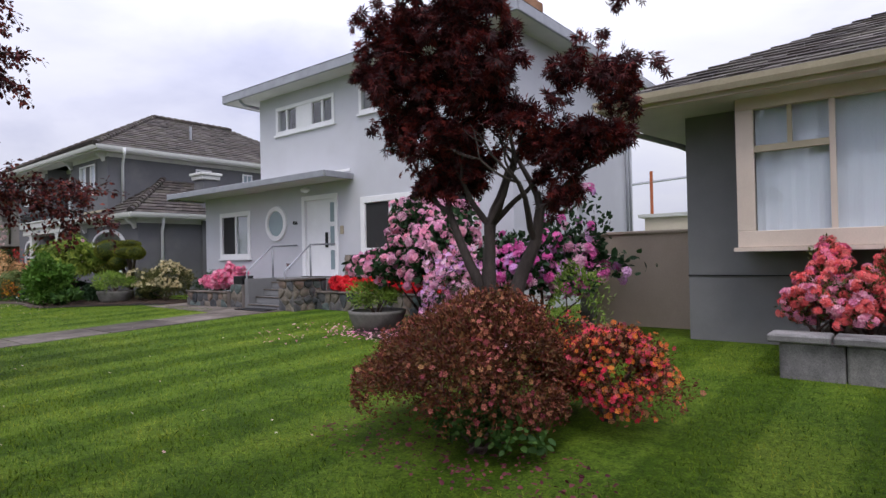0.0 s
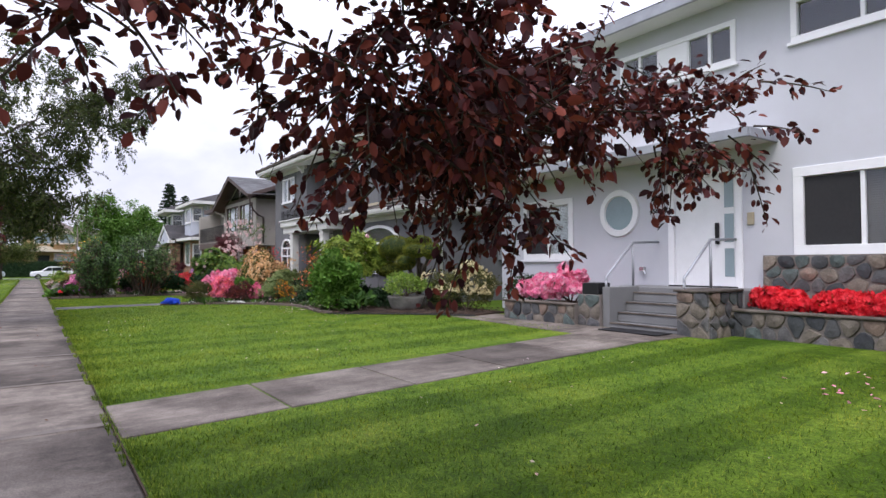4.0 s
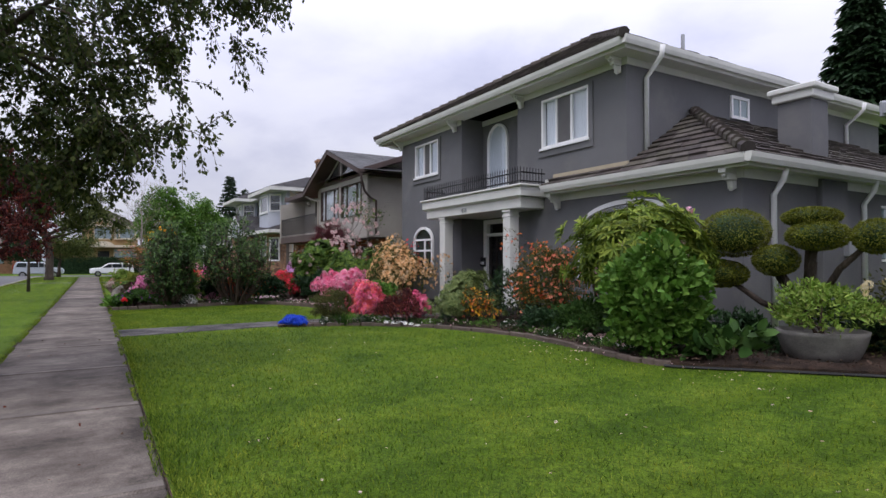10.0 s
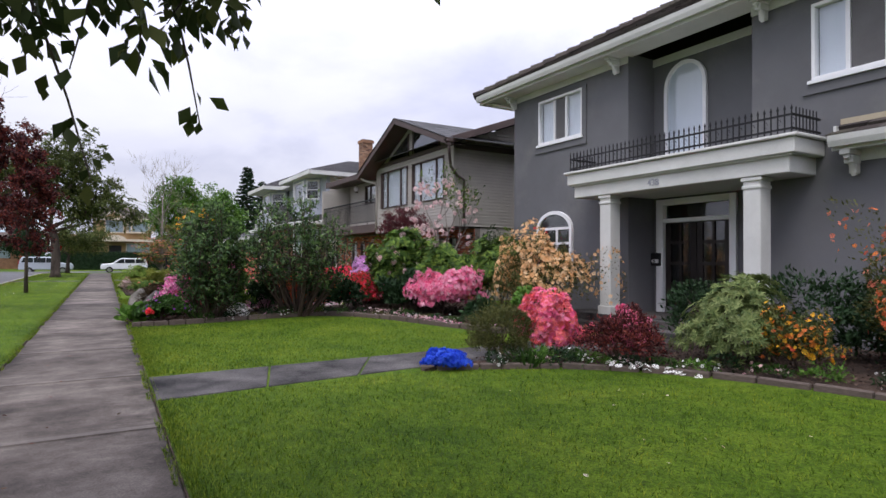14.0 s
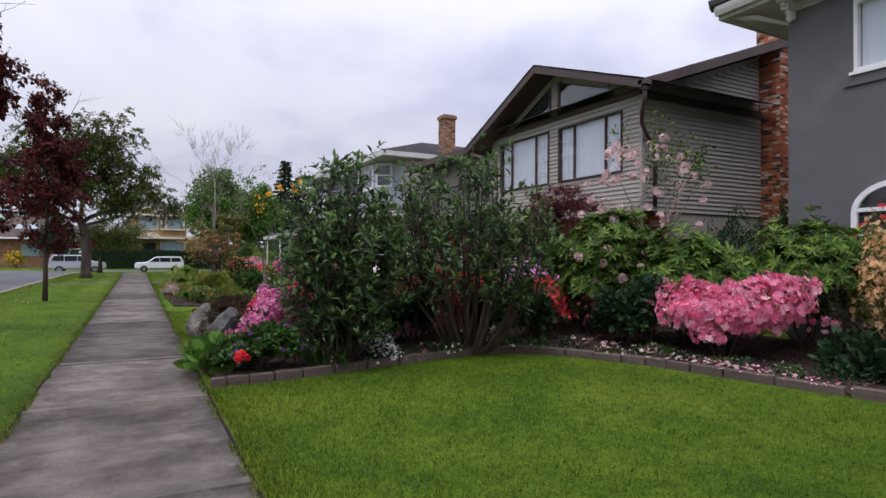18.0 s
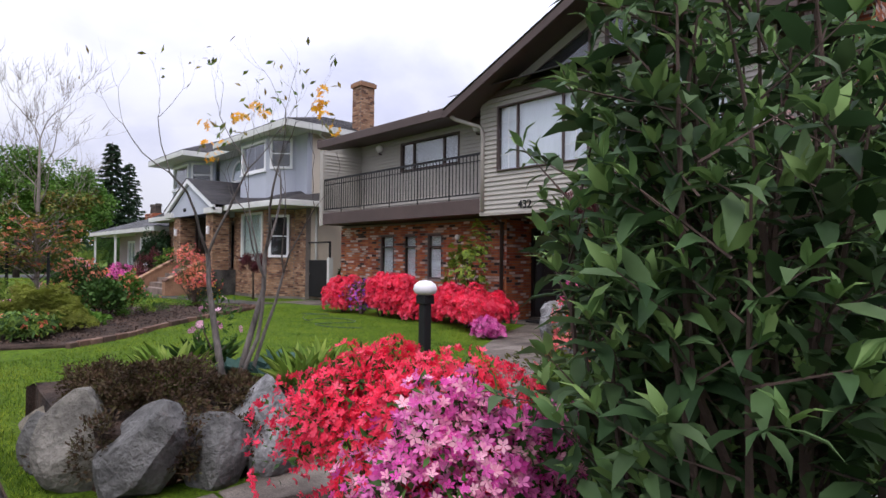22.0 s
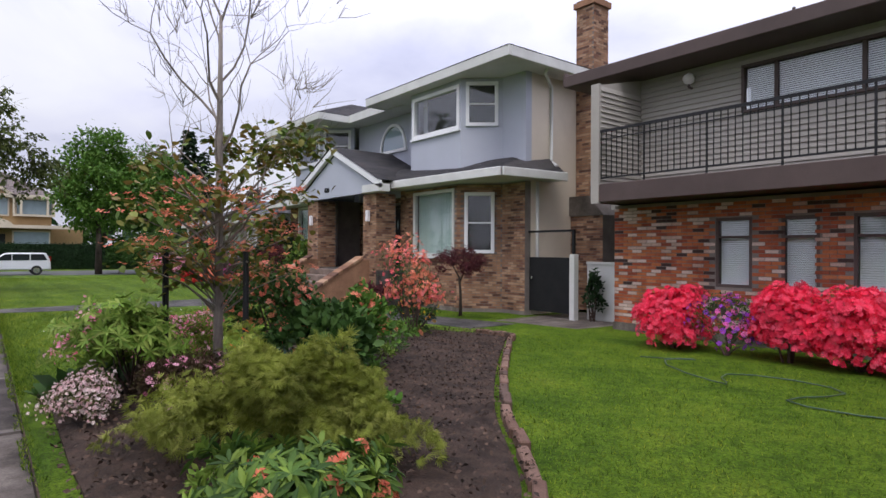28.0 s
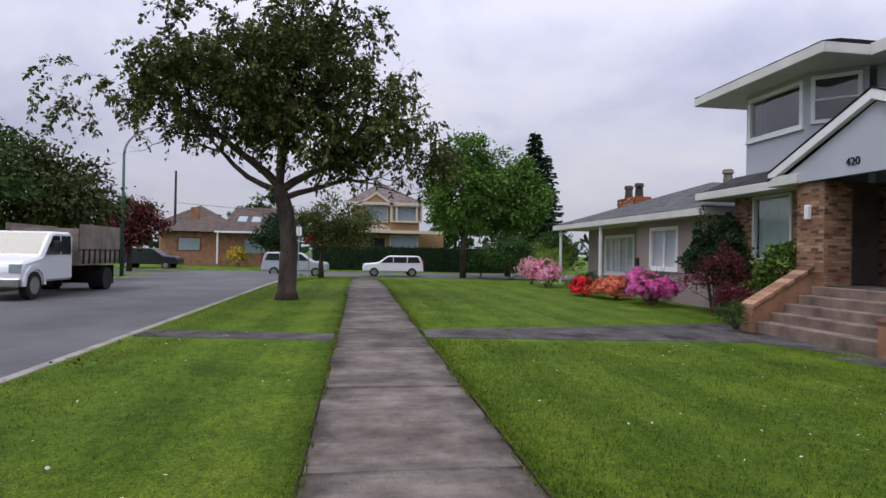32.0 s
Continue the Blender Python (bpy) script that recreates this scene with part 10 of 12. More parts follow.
scatter("bud", LEAF, e[pick] + rs.normal(size=(90, 3)) * 0.03, frames(rs.normal(size=(90, 3)) + np.array([0, 0, 0.8]), rs.normal(size=(90, 3)) + np.array([0, 0, 1.0]), None), np.full(90, 0.07), M["leaf_dogwood"], t)
# azaleas right of the path
shrub("azalea", "brilliant cherry-red azalea beside the path", -36.95, 1.5, 0.62, 0.6, 1.0, "leaf_green", 0.045, 2500, bloom="petal_cherry", bloom_size=0.023, bloom_n=7200, rough=0.2, n_lobes=30, bloom_shape=FLOWER)
shrub("azalea", "pink azalea in bloom by the pavement", -36.4, 1.15, 0.52, 0.5, 0.86, "leaf_green", 0.05, 2200, bloom=["petal_magenta", "petal_magenta", "petal_pink"], bloom_size=0.025, bloom_n=4600, n_lobes=26, bloom_shape=FLOWER, cover=0.9)
shrub("azalea", "rose-pink azalea beside the path", -36.95, 3.05, 0.5, 0.45, 0.6, "leaf_green", 0.045, 2200, bloom="petal_rose", bloom_size=0.022, bloom_n=3600)
shrub("azalea", "orange-red azalea mound beside the path", -36.95, 4.0, 0.75, 0.75, 0.8, "leaf_rust", 0.035, 7000, bloom=["petal_salmon", "petal_orange", "petal_coral"], bloom_size=0.022, bloom_n=7200, n_lobes=28)
shrub("azalea", "cherry-red azalea under the rhododendron", -36.9, 5.8, 0.7, 0.6, 1.05, "leaf_green", 0.045, 2400, bloom="petal_cherry", bloom_size=0.035, bloom_n=1300)
shrub("rhododendron", "rhododendron with long leathery leaves by the path", -36.45, 2.3, 0.5, 0.5, 1.1, "leaf_rhodo", 0.13, 3000, LANCE2, whorl=True, n_lobes=18)
shrub("rhododendron", "large rhododendron with fresh leaves beside the house", -36.2, 6.6, 0.95, 0.9, 2.3, "leaf_rhodo", 0.14, 8500, LANCE2, whorl=True, n_lobes=28, bloom="petal_blush", bloom_size=0.05, bloom_n=420, truss=9, stem=12)
for i, (x, y, r, h) in enumerate(((-40.75, 7.85, 0.3, 0.62), (-40.35, 7.4, 0.3, 0.66), (-39.85, 6.95, 0.32, 0.6), (-39.4, 6.65, 0.28, 0.62), (-38.85, 6.2, 0.38, 0.78), (-38.3, 5.95, 0.34, 0.82), (-37.85, 6.1, 0.34, 0.66), (-41.0, 8.4, 0.28, 0.5))):
    boulder(x, y, r, h, "large mossy grey boulder holding up the azalea bed", 40 + i, "path boulders")
for i, (x, y, r, h) in enumerate(((-37.62, 4.4, 0.2, 0.24), (-37.6, 4.05, 0.13, 0.13), (-37.5, 3.8, 0.18, 0.15), (-37.42, 3.5, 0.13, 0.12), (-37.35, 3.25, 0.14, 0.12))):
    boulder(x, y, r, h, "small smooth stone at the path edge", 60 + i, "edge stones")
for nm, lb, x, y, rx, ry, h, z0, blo in (
        ("azalea", "lilac azalea on the boulder bed", -38.35, 6.5, 0.6, 0.5, 0.72, 0.5, ["petal_lilac"]), ("azalea", "lilac-pink azalea on the boulder bed", -37.6, 6.6, 0.6, 0.5, 0.62, 0.45, ["petal_lilac", "petal_magenta"]),
        ("azalea", "bright pink azalea on the boulders", -40.1, 7.75, 0.5, 0.4, 0.62, 0.45, ["petal_hotpink", "petal_magenta"]), ("azalea", "white azalea on the boulders", -40.65, 8.2, 0.3, 0.3, 0.45, 0.4, ["petal_white"]),
        ("azalea", "scarlet azalea between the boulders", -39.3, 7.0, 0.45, 0.4, 0.55, 0.4, ["petal_red"]), ("azalea", "red azalea near the door", -41.0, 9.0, 0.5, 0.4, 0.75, 0.2, ["petal_red"])):
    shrub(nm, lb, x, y, rx, ry, h, "leaf_green", 0.045, 1800, bloom=blo, bloom_size=0.042, bloom_n=3000, z=z0, group="boulder bed azaleas", cover=0.9)
bed("flower_bed", smooth_line([(-41.0, 8.6), (-40.1, 7.4), (-38.8, 6.45), (-37.6, 6.1), (-37.2, 7.5), (-37.7, 9.6), (-41.2, 9.7), (-41.2, 8.7)], 3), "raised bed behind the boulders", 0.42)
shrub("evergreen_shrub", "small leafy evergreen by the door", -41.0, 9.45, 0.45, 0.35, 1.55, "leaf_rhodo", 0.1, 1800, LEAF, whorl=True)
shrub("evergreen_shrub", "airy shrub under the small windows", -38.7, 9.2, 0.6, 0.4, 1.6, "leaf_dogwood", 0.05, 1500, stem=10)
crown_tree("japanese_maple", "small red laceleaf maple in front of the brick wall", (-39.5, 8.3, 0.3), [(-39.3, 8.3, 0.3), (-39.35, 8.3, 1.0), (-39.3, 8.25, 1.7)], 0.045,
           [((-39.3, 8.25, 1.6), (-0.9, -0.1, 0.6), 0.75, 0.025), ((-39.3, 8.25, 1.7), (0.8, 0.0, 0.6), 0.75, 0.025), ((-39.3, 8.25, 1.7), (0.0, -0.3, 1), 0.7, 0.025)],
           "leaf_wine", 0.07, 9000, [((-39.4, 8.2, 2.75), (0.75, 0.6, 0.25)), ((-40.1, 8.15, 2.35), (0.65, 0.5, 0.16)), ((-38.7, 8.15, 2.35), (0.7, 0.5, 0.18)), ((-39.4, 8.2, 2.5), (1.0, 0.6, 0.14))], "bark", LANCE2, 2, 0.7, 0.3, clump=0.09, twig_share=0.15)
# hedge of red azaleas below the small windows
for i in range(6):
    x = -48.55 + 0.86 * i
    mixed = i == 1
    shrub("azalea", "clipped red azalea in the hedge below the windows" if not mixed else "violet and green azalea in the red hedge", x, 8.75 + 0.02 * i, 0.62, 0.52, 1.02, "leaf_green", 0.04, 2600 if mixed else 1300,
          bloom=["petal_violet", "petal_magenta"] if mixed else "petal_cherry", bloom_size=0.042, bloom_n=220 if mixed else 3900, group="red azalea hedge", skirt_=0.0, n_lobes=30, spread=0.8, rough=0.12, z=-0.06)
shrub("azalea", "red azalea mound by the door path", -43.35, 8.35, 0.68, 0.55, 0.9, "leaf_green", 0.04, 1500, bloom="petal_cherry", bloom_size=0.042, bloom_n=3600, group="red azalea hedge")
shrub("azalea", "red azalea mound by the door path", -42.6, 8.0, 0.62, 0.5, 0.82, "leaf_green", 0.04, 1300, bloom="petal_cherry", bloom_size=0.042, bloom_n=3200, group="red azalea hedge")
shrub("azalea", "low magenta azalea at the lawn edge", -41.75, 7.4, 0.36, 0.28, 0.32, "leaf_green", 0.04, 500, bloom="petal_magenta", bloom_size=0.04, bloom_n=900)
t = shrub("pieris", "upright fresh green shrub against the brick", -44.05, 9.1, 0.75, 0.45, 2.2, "leaf_limerhodo", 0.08, 2600, LEAF, whorl=True, n_lobes=16, skirt_=0.1, spread=0.95, small=(0.16, 0.3), stem=14, rough=0.4)
M["hose_green"] = mat("green_hose", (0.05, 0.09, 0.06), 0.5, 0.1, 2, 30, 0)
hs = thing("garden_hose", "thin green garden hose lying on the lawn", "hose", -46.5, 7.4, 0)
part("hose", Mesh().tube([(-48.2 + 0.14 * i + 0.35 * math.sin(i * 0.9), 7.3 - 0.03 * i + 0.5 * math.sin(i * 0.55), ground_z(-46, 7) + 0.03) for i in range(24)], 0.009, 5), M["hose_green"], hs, smooth=True)
pb = thing("door_ornament", "dark wooden lantern beside the double door", "lantern", -43.4, 9.75, 0)
part("body", Mesh().box(-43.5, -43.34, 9.66, 9.8, 0.0, 0.42), M["door_dark"], pb, bevel=0.01)

# bed between the brick house and number 420
E2 = smooth_line([(-45.0, 1.6), (-45.85, 2.6), (-47.3, 3.75), (-48.9, 5.3), (-50.4, 6.9), (-50.8, 7.3), (-51.6, 7.2)], 5)
bed("flower_bed", E2 + [(-52.8, 6.4), (-52.5, 4.4), (-52.0, 2.9), (-51.2, 1.2), (-50.5, 0.35), (-48.0, 0.3), (-45.4, 0.35)], "long bare soil bed with young plants", 0.05)
edging(E2, "scalloped clay edging along the soil bed", material="clay_edge", piece="clay_piece", w=0.09, h=0.09, step=0.3, jitter=0.012)
t = shrub("laceleaf_maple", "golden green laceleaf maple spreading low", -47.4, 1.7, 0.82, 0.8, 0.88, "leaf_lace", 0.062, 12000, LACE, n_lobes=36, up=-0.55, spread=0.9, small=(0.14, 0.28), rough=0.4)
shrub("rhododendron", "low rhododendron with orange buds by the pavement", -46.15, 1.2, 0.8, 0.55, 0.55, "leaf_rhodo", 0.11, 2600, LANCE2, whorl=True, bloom="petal_salmon", bloom_size=0.03, bloom_n=110, truss=5)
shrub("heather", "pale pink flowering heather by the pavement", -49.0, 0.62, 0.42, 0.32, 0.45, "leaf_olive", 0.03, 2200, bloom="petal_blush", bloom_size=0.013, bloom_n=1500)
shrub("azalea", "low dark azalea dotted with pink flowers", -49.0, 1.35, 0.75, 0.5, 0.55, "leaf_heather", 0.04, 6500, bloom="petal_pink", bloom_size=0.035, bloom_n=150)
shrub("rhododendron", "rhododendron with lime green new leaves", -49.75, 1.1, 0.66, 0.55, 1.05, "leaf_lime", 0.105, 2600, LANCE2, whorl=True, n_lobes=24, stem=26, stem_r=0.012, skirt_=0.3)
shrub("azalea", "salmon-pink azalea beside the rhododendron", -50.85, 0.95, 0.5, 0.42, 0.85, "leaf_lime", 0.045, 2600, bloom=["petal_pink", "petal_hotpink"], bloom_size=0.024, bloom_n=900, bloom_shape=FLOWER, cover=0.7)
shrub("azalea", "pink azalea with yellow-green leaves at the bed end", -51.0, 1.8, 0.75, 0.62, 0.82, "leaf_limerhodo", 0.035, 9000, bloom=["petal_hotpink", "petal_pink"], bloom_size=0.022, bloom_n=1500, cover=0.7, bloom_shape=FLOWER, skirt_=0.0)
tuft("rhubarb", "huge crinkled rhubarb leaves at the bed edge", -49.85, 0.75, 0.5, 0.4, 16, "leaf_green", 1.4, BROAD)
tuft("rhubarb", "big grey-green leaves by the pavement", -50.3, 0.46, 0.26, 0.2, 10, "leaf_green", 1.2, BROAD)
shrub("hydrangea", "broad-leaved green hydrangea in the bed", -49.2, 3.0, 0.6, 0.55, 1.05, "leaf_green", 0.12, 620, BROAD, stem=8)
shrub("rose_bush", "rose bush with salmon blossom", -50.6, 2.9, 0.9, 0.7, 1.5, "leaf_green", 0.07, 2600, BROAD, bloom="petal_salmon", bloom_size=0.04, bloom_n=420, stem=9)
shrub("rose_bush", "leafy green rose bush", -49.9, 3.6, 0.8, 0.6, 1.2, "leaf_fresh", 0.07, 2200, BROAD, bloom="petal_salmon", bloom_size=0.04, bloom_n=160)
shrub("perennials", "leafy green perennials in the soil bed", -47.9, 2.4, 0.5, 0.4, 0.4, "leaf_fresh", 0.08, 900, BROAD)
shrub("deciduous_azalea", "orange-red deciduous azalea on open stems", -51.8, 5.9, 0.75, 0.7, 1.5, "leaf_green", 0.05, 1500, bloom=["petal_salmon", "petal_coral"], bloom_size=0.035, bloom_n=1300, cover=0.65, n_lobes=20, skirt_=0.25, stem=12)
shrub("evergreen_shrub", "dark green rounded shrub with yellow flowers", -52.6, 6.5, 0.5, 0.45, 0.75, "leaf_dark", 0.05, 2200, bloom="petal_yellow", bloom_size=0.03, bloom_n=60)
crown_tree("japanese_maple", "small wine-red maple beside the brick wall", (-53.6, 8.5, 0), [(-53.6, 8.5, 0), (-53.6, 8.5, 0.5), (-53.65, 8.5, 0.9)], 0.035, [((-53.6, 8.5, 0.8), (-0.6, 0, 1), 0.4, 0.02), ((-53.6, 8.5, 0.8), (0.6, 0, 1), 0.4, 0.02)],
           "leaf_wine", 0.06, 2600, [((-53.9, 8.45, 1.3), (0.45, 0.4, 0.28)), ((-53.3, 8.45, 1.25), (0.4, 0.4, 0.22))], "bark", LACE, 2, 0.4, 0.2, clump=0.08, twig_share=0.15)
shrub("climber", "green climbing plant on the fence post", -51.5, 10.6, 0.25, 0.15, 1.2, "leaf_dark", 0.08, 700, BROAD)
# dogwood with stakes
dw = thing("dogwood_tree", "young dogwood with bare fine twigs, few leaves and salmon bracts", "tree", -49.6, 1.9, 0.03)
rs = np.random.RandomState(321)
part("trunk", Mesh().tube([(-49.62, 1.86, -0.02), (-49.6, 1.86, 1.0), (-49.57, 1.85, 2.0), (-49.6, 1.86, 3.0), (-49.58, 1.86, 3.9)], [0.055, 0.046, 0.04, 0.03, 0.016], 9), M["bark_pale"], dw, smooth=True)
m, ends = Mesh(), []
for z, a, up, ln, r_ in ((1.35, 2.6, 0.5, 0.75, 0.02), (1.5, 0.3, 0.5, 0.7, 0.02), (1.7, 4.4, 0.8, 0.7, 0.018), (1.85, 1.5, 0.7, 0.75, 0.02), (2.05, 3.3, 0.8, 0.85, 0.02), (2.2, 5.6, 0.8, 0.8, 0.02), (2.45, 0.9, 1.0, 0.8, 0.018), (2.6, 2.4, 1.1, 0.85, 0.018),
                         (2.8, 4.0, 1.2, 0.85, 0.018), (3.0, 5.3, 1.2, 0.8, 0.016), (3.2, 1.4, 1.5, 0.8, 0.016), (3.5, 3.0, 1.6, 0.75, 0.014), (3.8, 0.2, 2.2, 0.7, 0.014), (3.9, 4.6, 2.4, 0.7, 0.014)):
    grow(m, rs, (-49.6, 1.86, z), (math.cos(a), math.sin(a), up), ln * (1.25 if z > 2.3 else 1.0), r_ * 0.8, 4, ends, bend=0.4, split=(2, 3), shrink=0.66, lift=0.12, sides=7)
upper = [k for k in range(len(ends)) if ends[k][0][2] > 2.3]
for k in rs.choice(upper, min(170, len(upper)), replace=False):
    q0, w = (np.array(tuple(c)) for c in ends[k])
    for _ in range(3):
        d = unit(w + 0.5 * rs.normal(size=3) + (q0 - np.array([-49.6, 1.86, 2.4])) * 0.3 + np.array([0, 0, 0.3]))
        ln = rs.uniform(0.2, 0.5)
        m.tube([tuple(q0), tuple(q0 + d * ln * 0.5 + rs.normal(size=3) * 0.03), tuple(q0 + d * ln + rs.normal(size=3) * 0.02)], [0.004, 0.003, 0.0015], 3, cap=False)
LC = []
for k in range(62):
    a, q, z = rs.uniform(0, 6.283), rs.uniform(0.2, 0.95), rs.uniform(1.15, 2.45)
    c = (-49.6 + q * math.cos(a), 1.86 + q * math.sin(a), z)
    m.tube([(-49.6, 1.86, z - 0.3 - 0.2 * q), (-49.6 + 0.5 * q * math.cos(a), 1.86 + 0.5 * q * math.sin(a), z - 0.16), c], [0.011, 0.008, 0.004], 4, cap=False)
    LC.append(c)
LC = np.array(LC)
part("branchwork", m, M["bark_pale"], dw, smooth=True, kind="stuff")
e = np.array([tuple(a) for a, _ in ends])
v = np.array([tuple(b) for _, b in ends])
low = np.where((e[:, 2] > 1.3) & (e[:, 2] < 2.75))[0]
nl = 1900
P_ = np.where((np.arange(nl) % 5 < 3)[:, None], LC[rs.randint(len(LC), size=nl)] + rs.normal(size=(nl, 3)) * np.array([0.13, 0.13, 0.04]), e[rs.choice(low, nl)] + rs.normal(size=(nl, 3)) * 0.04)
D_ = rs.normal(size=(nl, 3)) * np.array([1, 1, 0.3]) + np.array([0, 0, -0.5])
scatter("leaves", BROAD, P_, frames(D_, np.array([0, 0, 1.0]) + 0.4 * rs.normal(size=(nl, 3)), None), 0.095 * rs.uniform(0.6, 1.25, nl), M["leaf_dogwood"], dw)
flow = LC[LC[:, 2] < 2.15]
nb = 420
P_ = flow[rs.randint(len(flow), size=nb)] + rs.normal(size=(nb, 3)) * np.array([0.14, 0.14, 0.02]) + np.array([0, 0, 0.05])
D_ = unit(np.array([0, 0, 1.0]) + 0.35 * rs.normal(size=(nb, 3)))
xx = unit(np.cross(D_, rs.normal(size=(nb, 3))))
scatter("bracts", petals(4, 0.1, 0.45), P_, np.stack([xx, np.cross(D_, xx), D_], -1), 0.052 * rs.uniform(0.7, 1.2, nb), M["petal_salmon"], dw)
for x, y, h in ((-49.6, 1.35, 1.5), (-49.2, 2.0, 1.46)):
    s = thing("tree_stake", "black tree stake with a pale hose tie" if x < -49.4 else "black tree stake with orange twine and hose tie", "stake", x, y, 0)
    part("stake", Mesh().tube([(x, y, -0.05), (x, y, h)], 0.03, 8), M["black_metal"], s)
    part("tie", Mesh().tube([(x, y, h - 0.06), ((x - 49.6) / 2, (y + 1.86) / 2, h - 0.1), (-49.66, 1.88, h + 0.04), (-49.6, 1.94, h + 0.06), (-49.54, 1.86, h + 0.02), ((x - 49.6) / 2 + 0.03, (y + 1.86) / 2, h - 0.14), (x + 0.03, y, h - 0.1)], 0.011, 6), M["bark_pale"], s, "pale hose loop round the trunk", smooth=True)
    if x > -49.4:
        part("twine", Mesh().tube([(x + 0.035 * math.cos(k * 1.3), y + 0.035 * math.sin(k * 1.3), 0.78 - 0.022 * k) for k in range(14)] + [(x - 0.12, y + 0.02, 0.44), (x - 0.3, y - 0.05, 0.5)], 0.006, 5), M["petal_orange"], s, "orange twine")
sp = thing("support_pole", "pale wooden support pole tied to the dogwood", "stake", -50.2, 2.0, 0)
part("pole", Mesh().tube([(-49.68, 1.33, 1.4), (-49.55, 1.75, 1.72), (-49.3, 2.3, 2.1)], 0.016, 6), M["bark_pale"], sp)

# front of number 420 and the bungalow
shrub("evergreen_shrub", "rounded rhododendron by the brick steps", -62.2, 8.7, 0.75, 0.6, 1.7, "leaf_rhodo", 0.1, 2600, BROAD, skirt_=0.3)
shrub("japanese_maple_bush", "dark wine-red laceleaf shrub", -64.3, 8.5, 1.0, 0.8, 1.9, "leaf_wine", 0.08, 4200)
shrub("japanese_maple_bush", "low dark red shrub beside the steps", -62.6, 7.7, 0.8, 0.6, 0.9, "leaf_wine", 0.07, 3000)
shrub("evergreen_shrub", "tall dark green camellia by the house", -65.2, 8.9, 1.2, 0.8, 2.7, "leaf_dark", 0.09, 6500, BROAD)
shrub("evergreen_shrub", "small clipped green shrub", -61.5, 7.0, 0.4, 0.4, 0.6, "leaf_green", 0.05, 1400)
shrub("japanese_maple_bush", "wine-red low shrub beside the brick steps", -57.2, 8.3, 0.9, 0.5, 0.8, "leaf_wine", 0.06, 2600)
for x, y, rx, h, b, lb in ((-67.4, 8.2, 1.2, 1.1, "petal_magenta", "magenta azalea by the bungalow"), (-69.6, 8.0, 1.0, 0.8, "petal_salmon", "salmon azalea by the bungalow"), (-71.2, 7.6, 0.9, 0.75, "petal_red", "red azalea by the bungalow"),
                        (-77.2, 8.0, 1.6, 1.4, "petal_pink", "pink rhododendron by the bungalow"), (-81.5, 8.6, 1.4, 1.3, "petal_pink", "pink rhododendron far along the lawn")):
    shrub("azalea", lb, x, y, rx, 0.8, h, "leaf_green", 0.07, 1600, bloom=b, bloom_size=0.06, bloom_n=1700, group="bungalow azaleas", cover=0.85)
shrub("evergreen_shrub", "yellow-green shrub by the bungalow porch", -79.5, 9.0, 1.7, 1.2, 2.2, "leaf_lime", 0.09, 4200)
tuft("yucca", "spiky yucca by the bungalow wall", -68.8, 8.9, 0.7, 1.1, 70, "leaf_green")
shrub("evergreen_shrub", "low green shrub by the bungalow", -72.8, 8.2, 1.2, 0.8, 0.9, "leaf_dark", 0.07, 2600)

# small pavers filling the bend of the path
pv = thing("paver_patch", "small grey stone pavers filling the path's bend", "pavers", -38.1, 5.1, 0.02, kind="structure")
for i in range(6):
    for j in range(4):
        u, v = (i + 0.5) / 6, (j + 0.5) / 4
        x, y = -38.5 + 0.72 * u + 0.3 * v, 5.42 - 0.85 * u + 0.3 * v
        part("paver", Mesh().box(x - 0.085, x + 0.085, y - 0.06, y + 0.06, 0.0, 0.045 + 0.008 * ((i * 7 + j * 3) % 4)), M["slate"], pv, bevel=0.012)
litter("fallen_petals", "fallen pink petals on the pavers and path", -38.5, 5.3, 0.8, 0.6, 240, "petal_rose", 0.03, 61, 0.06)
litter("fallen_petals", "fallen rust petals by the edge stones", -37.6, 3.6, 0.25, 0.5, 160, "petal_orange", 0.028, 62, 0.05)

# low bedding plants along the timber edging
rs = np.random.RandomState(71)
for k in range(3, 27):
    x, y = E1[k]
    tall = rs.uniform(0.14, 0.26)
    shrub("bedding_plant", "low green bedding plant at the bed edge", x + rs.uniform(-0.1, 0.1), y + 0.28, 0.3, 0.22, tall, ("leaf_dark", "leaf_green", "leaf_fresh")[k % 3], 0.05, 260, stem=0, group="edge bedding plants", bloom=(None, "petal_blush", None, "petal_white")[k % 4], bloom_size=0.02, bloom_n=26)
for k in range(2, 24, 2):
    x, y = E2[k]
    shrub("bedding_plant", "young green perennial in the soil bed", x - 1.15 - rs.uniform(0, 0.4), y - 0.75 - rs.uniform(0, 0.4), 0.26, 0.24, rs.uniform(0.18, 0.4), ("leaf_fresh", "leaf_green", "leaf_lime")[k % 3], 0.06, 240, stem=0, group="young perennials")


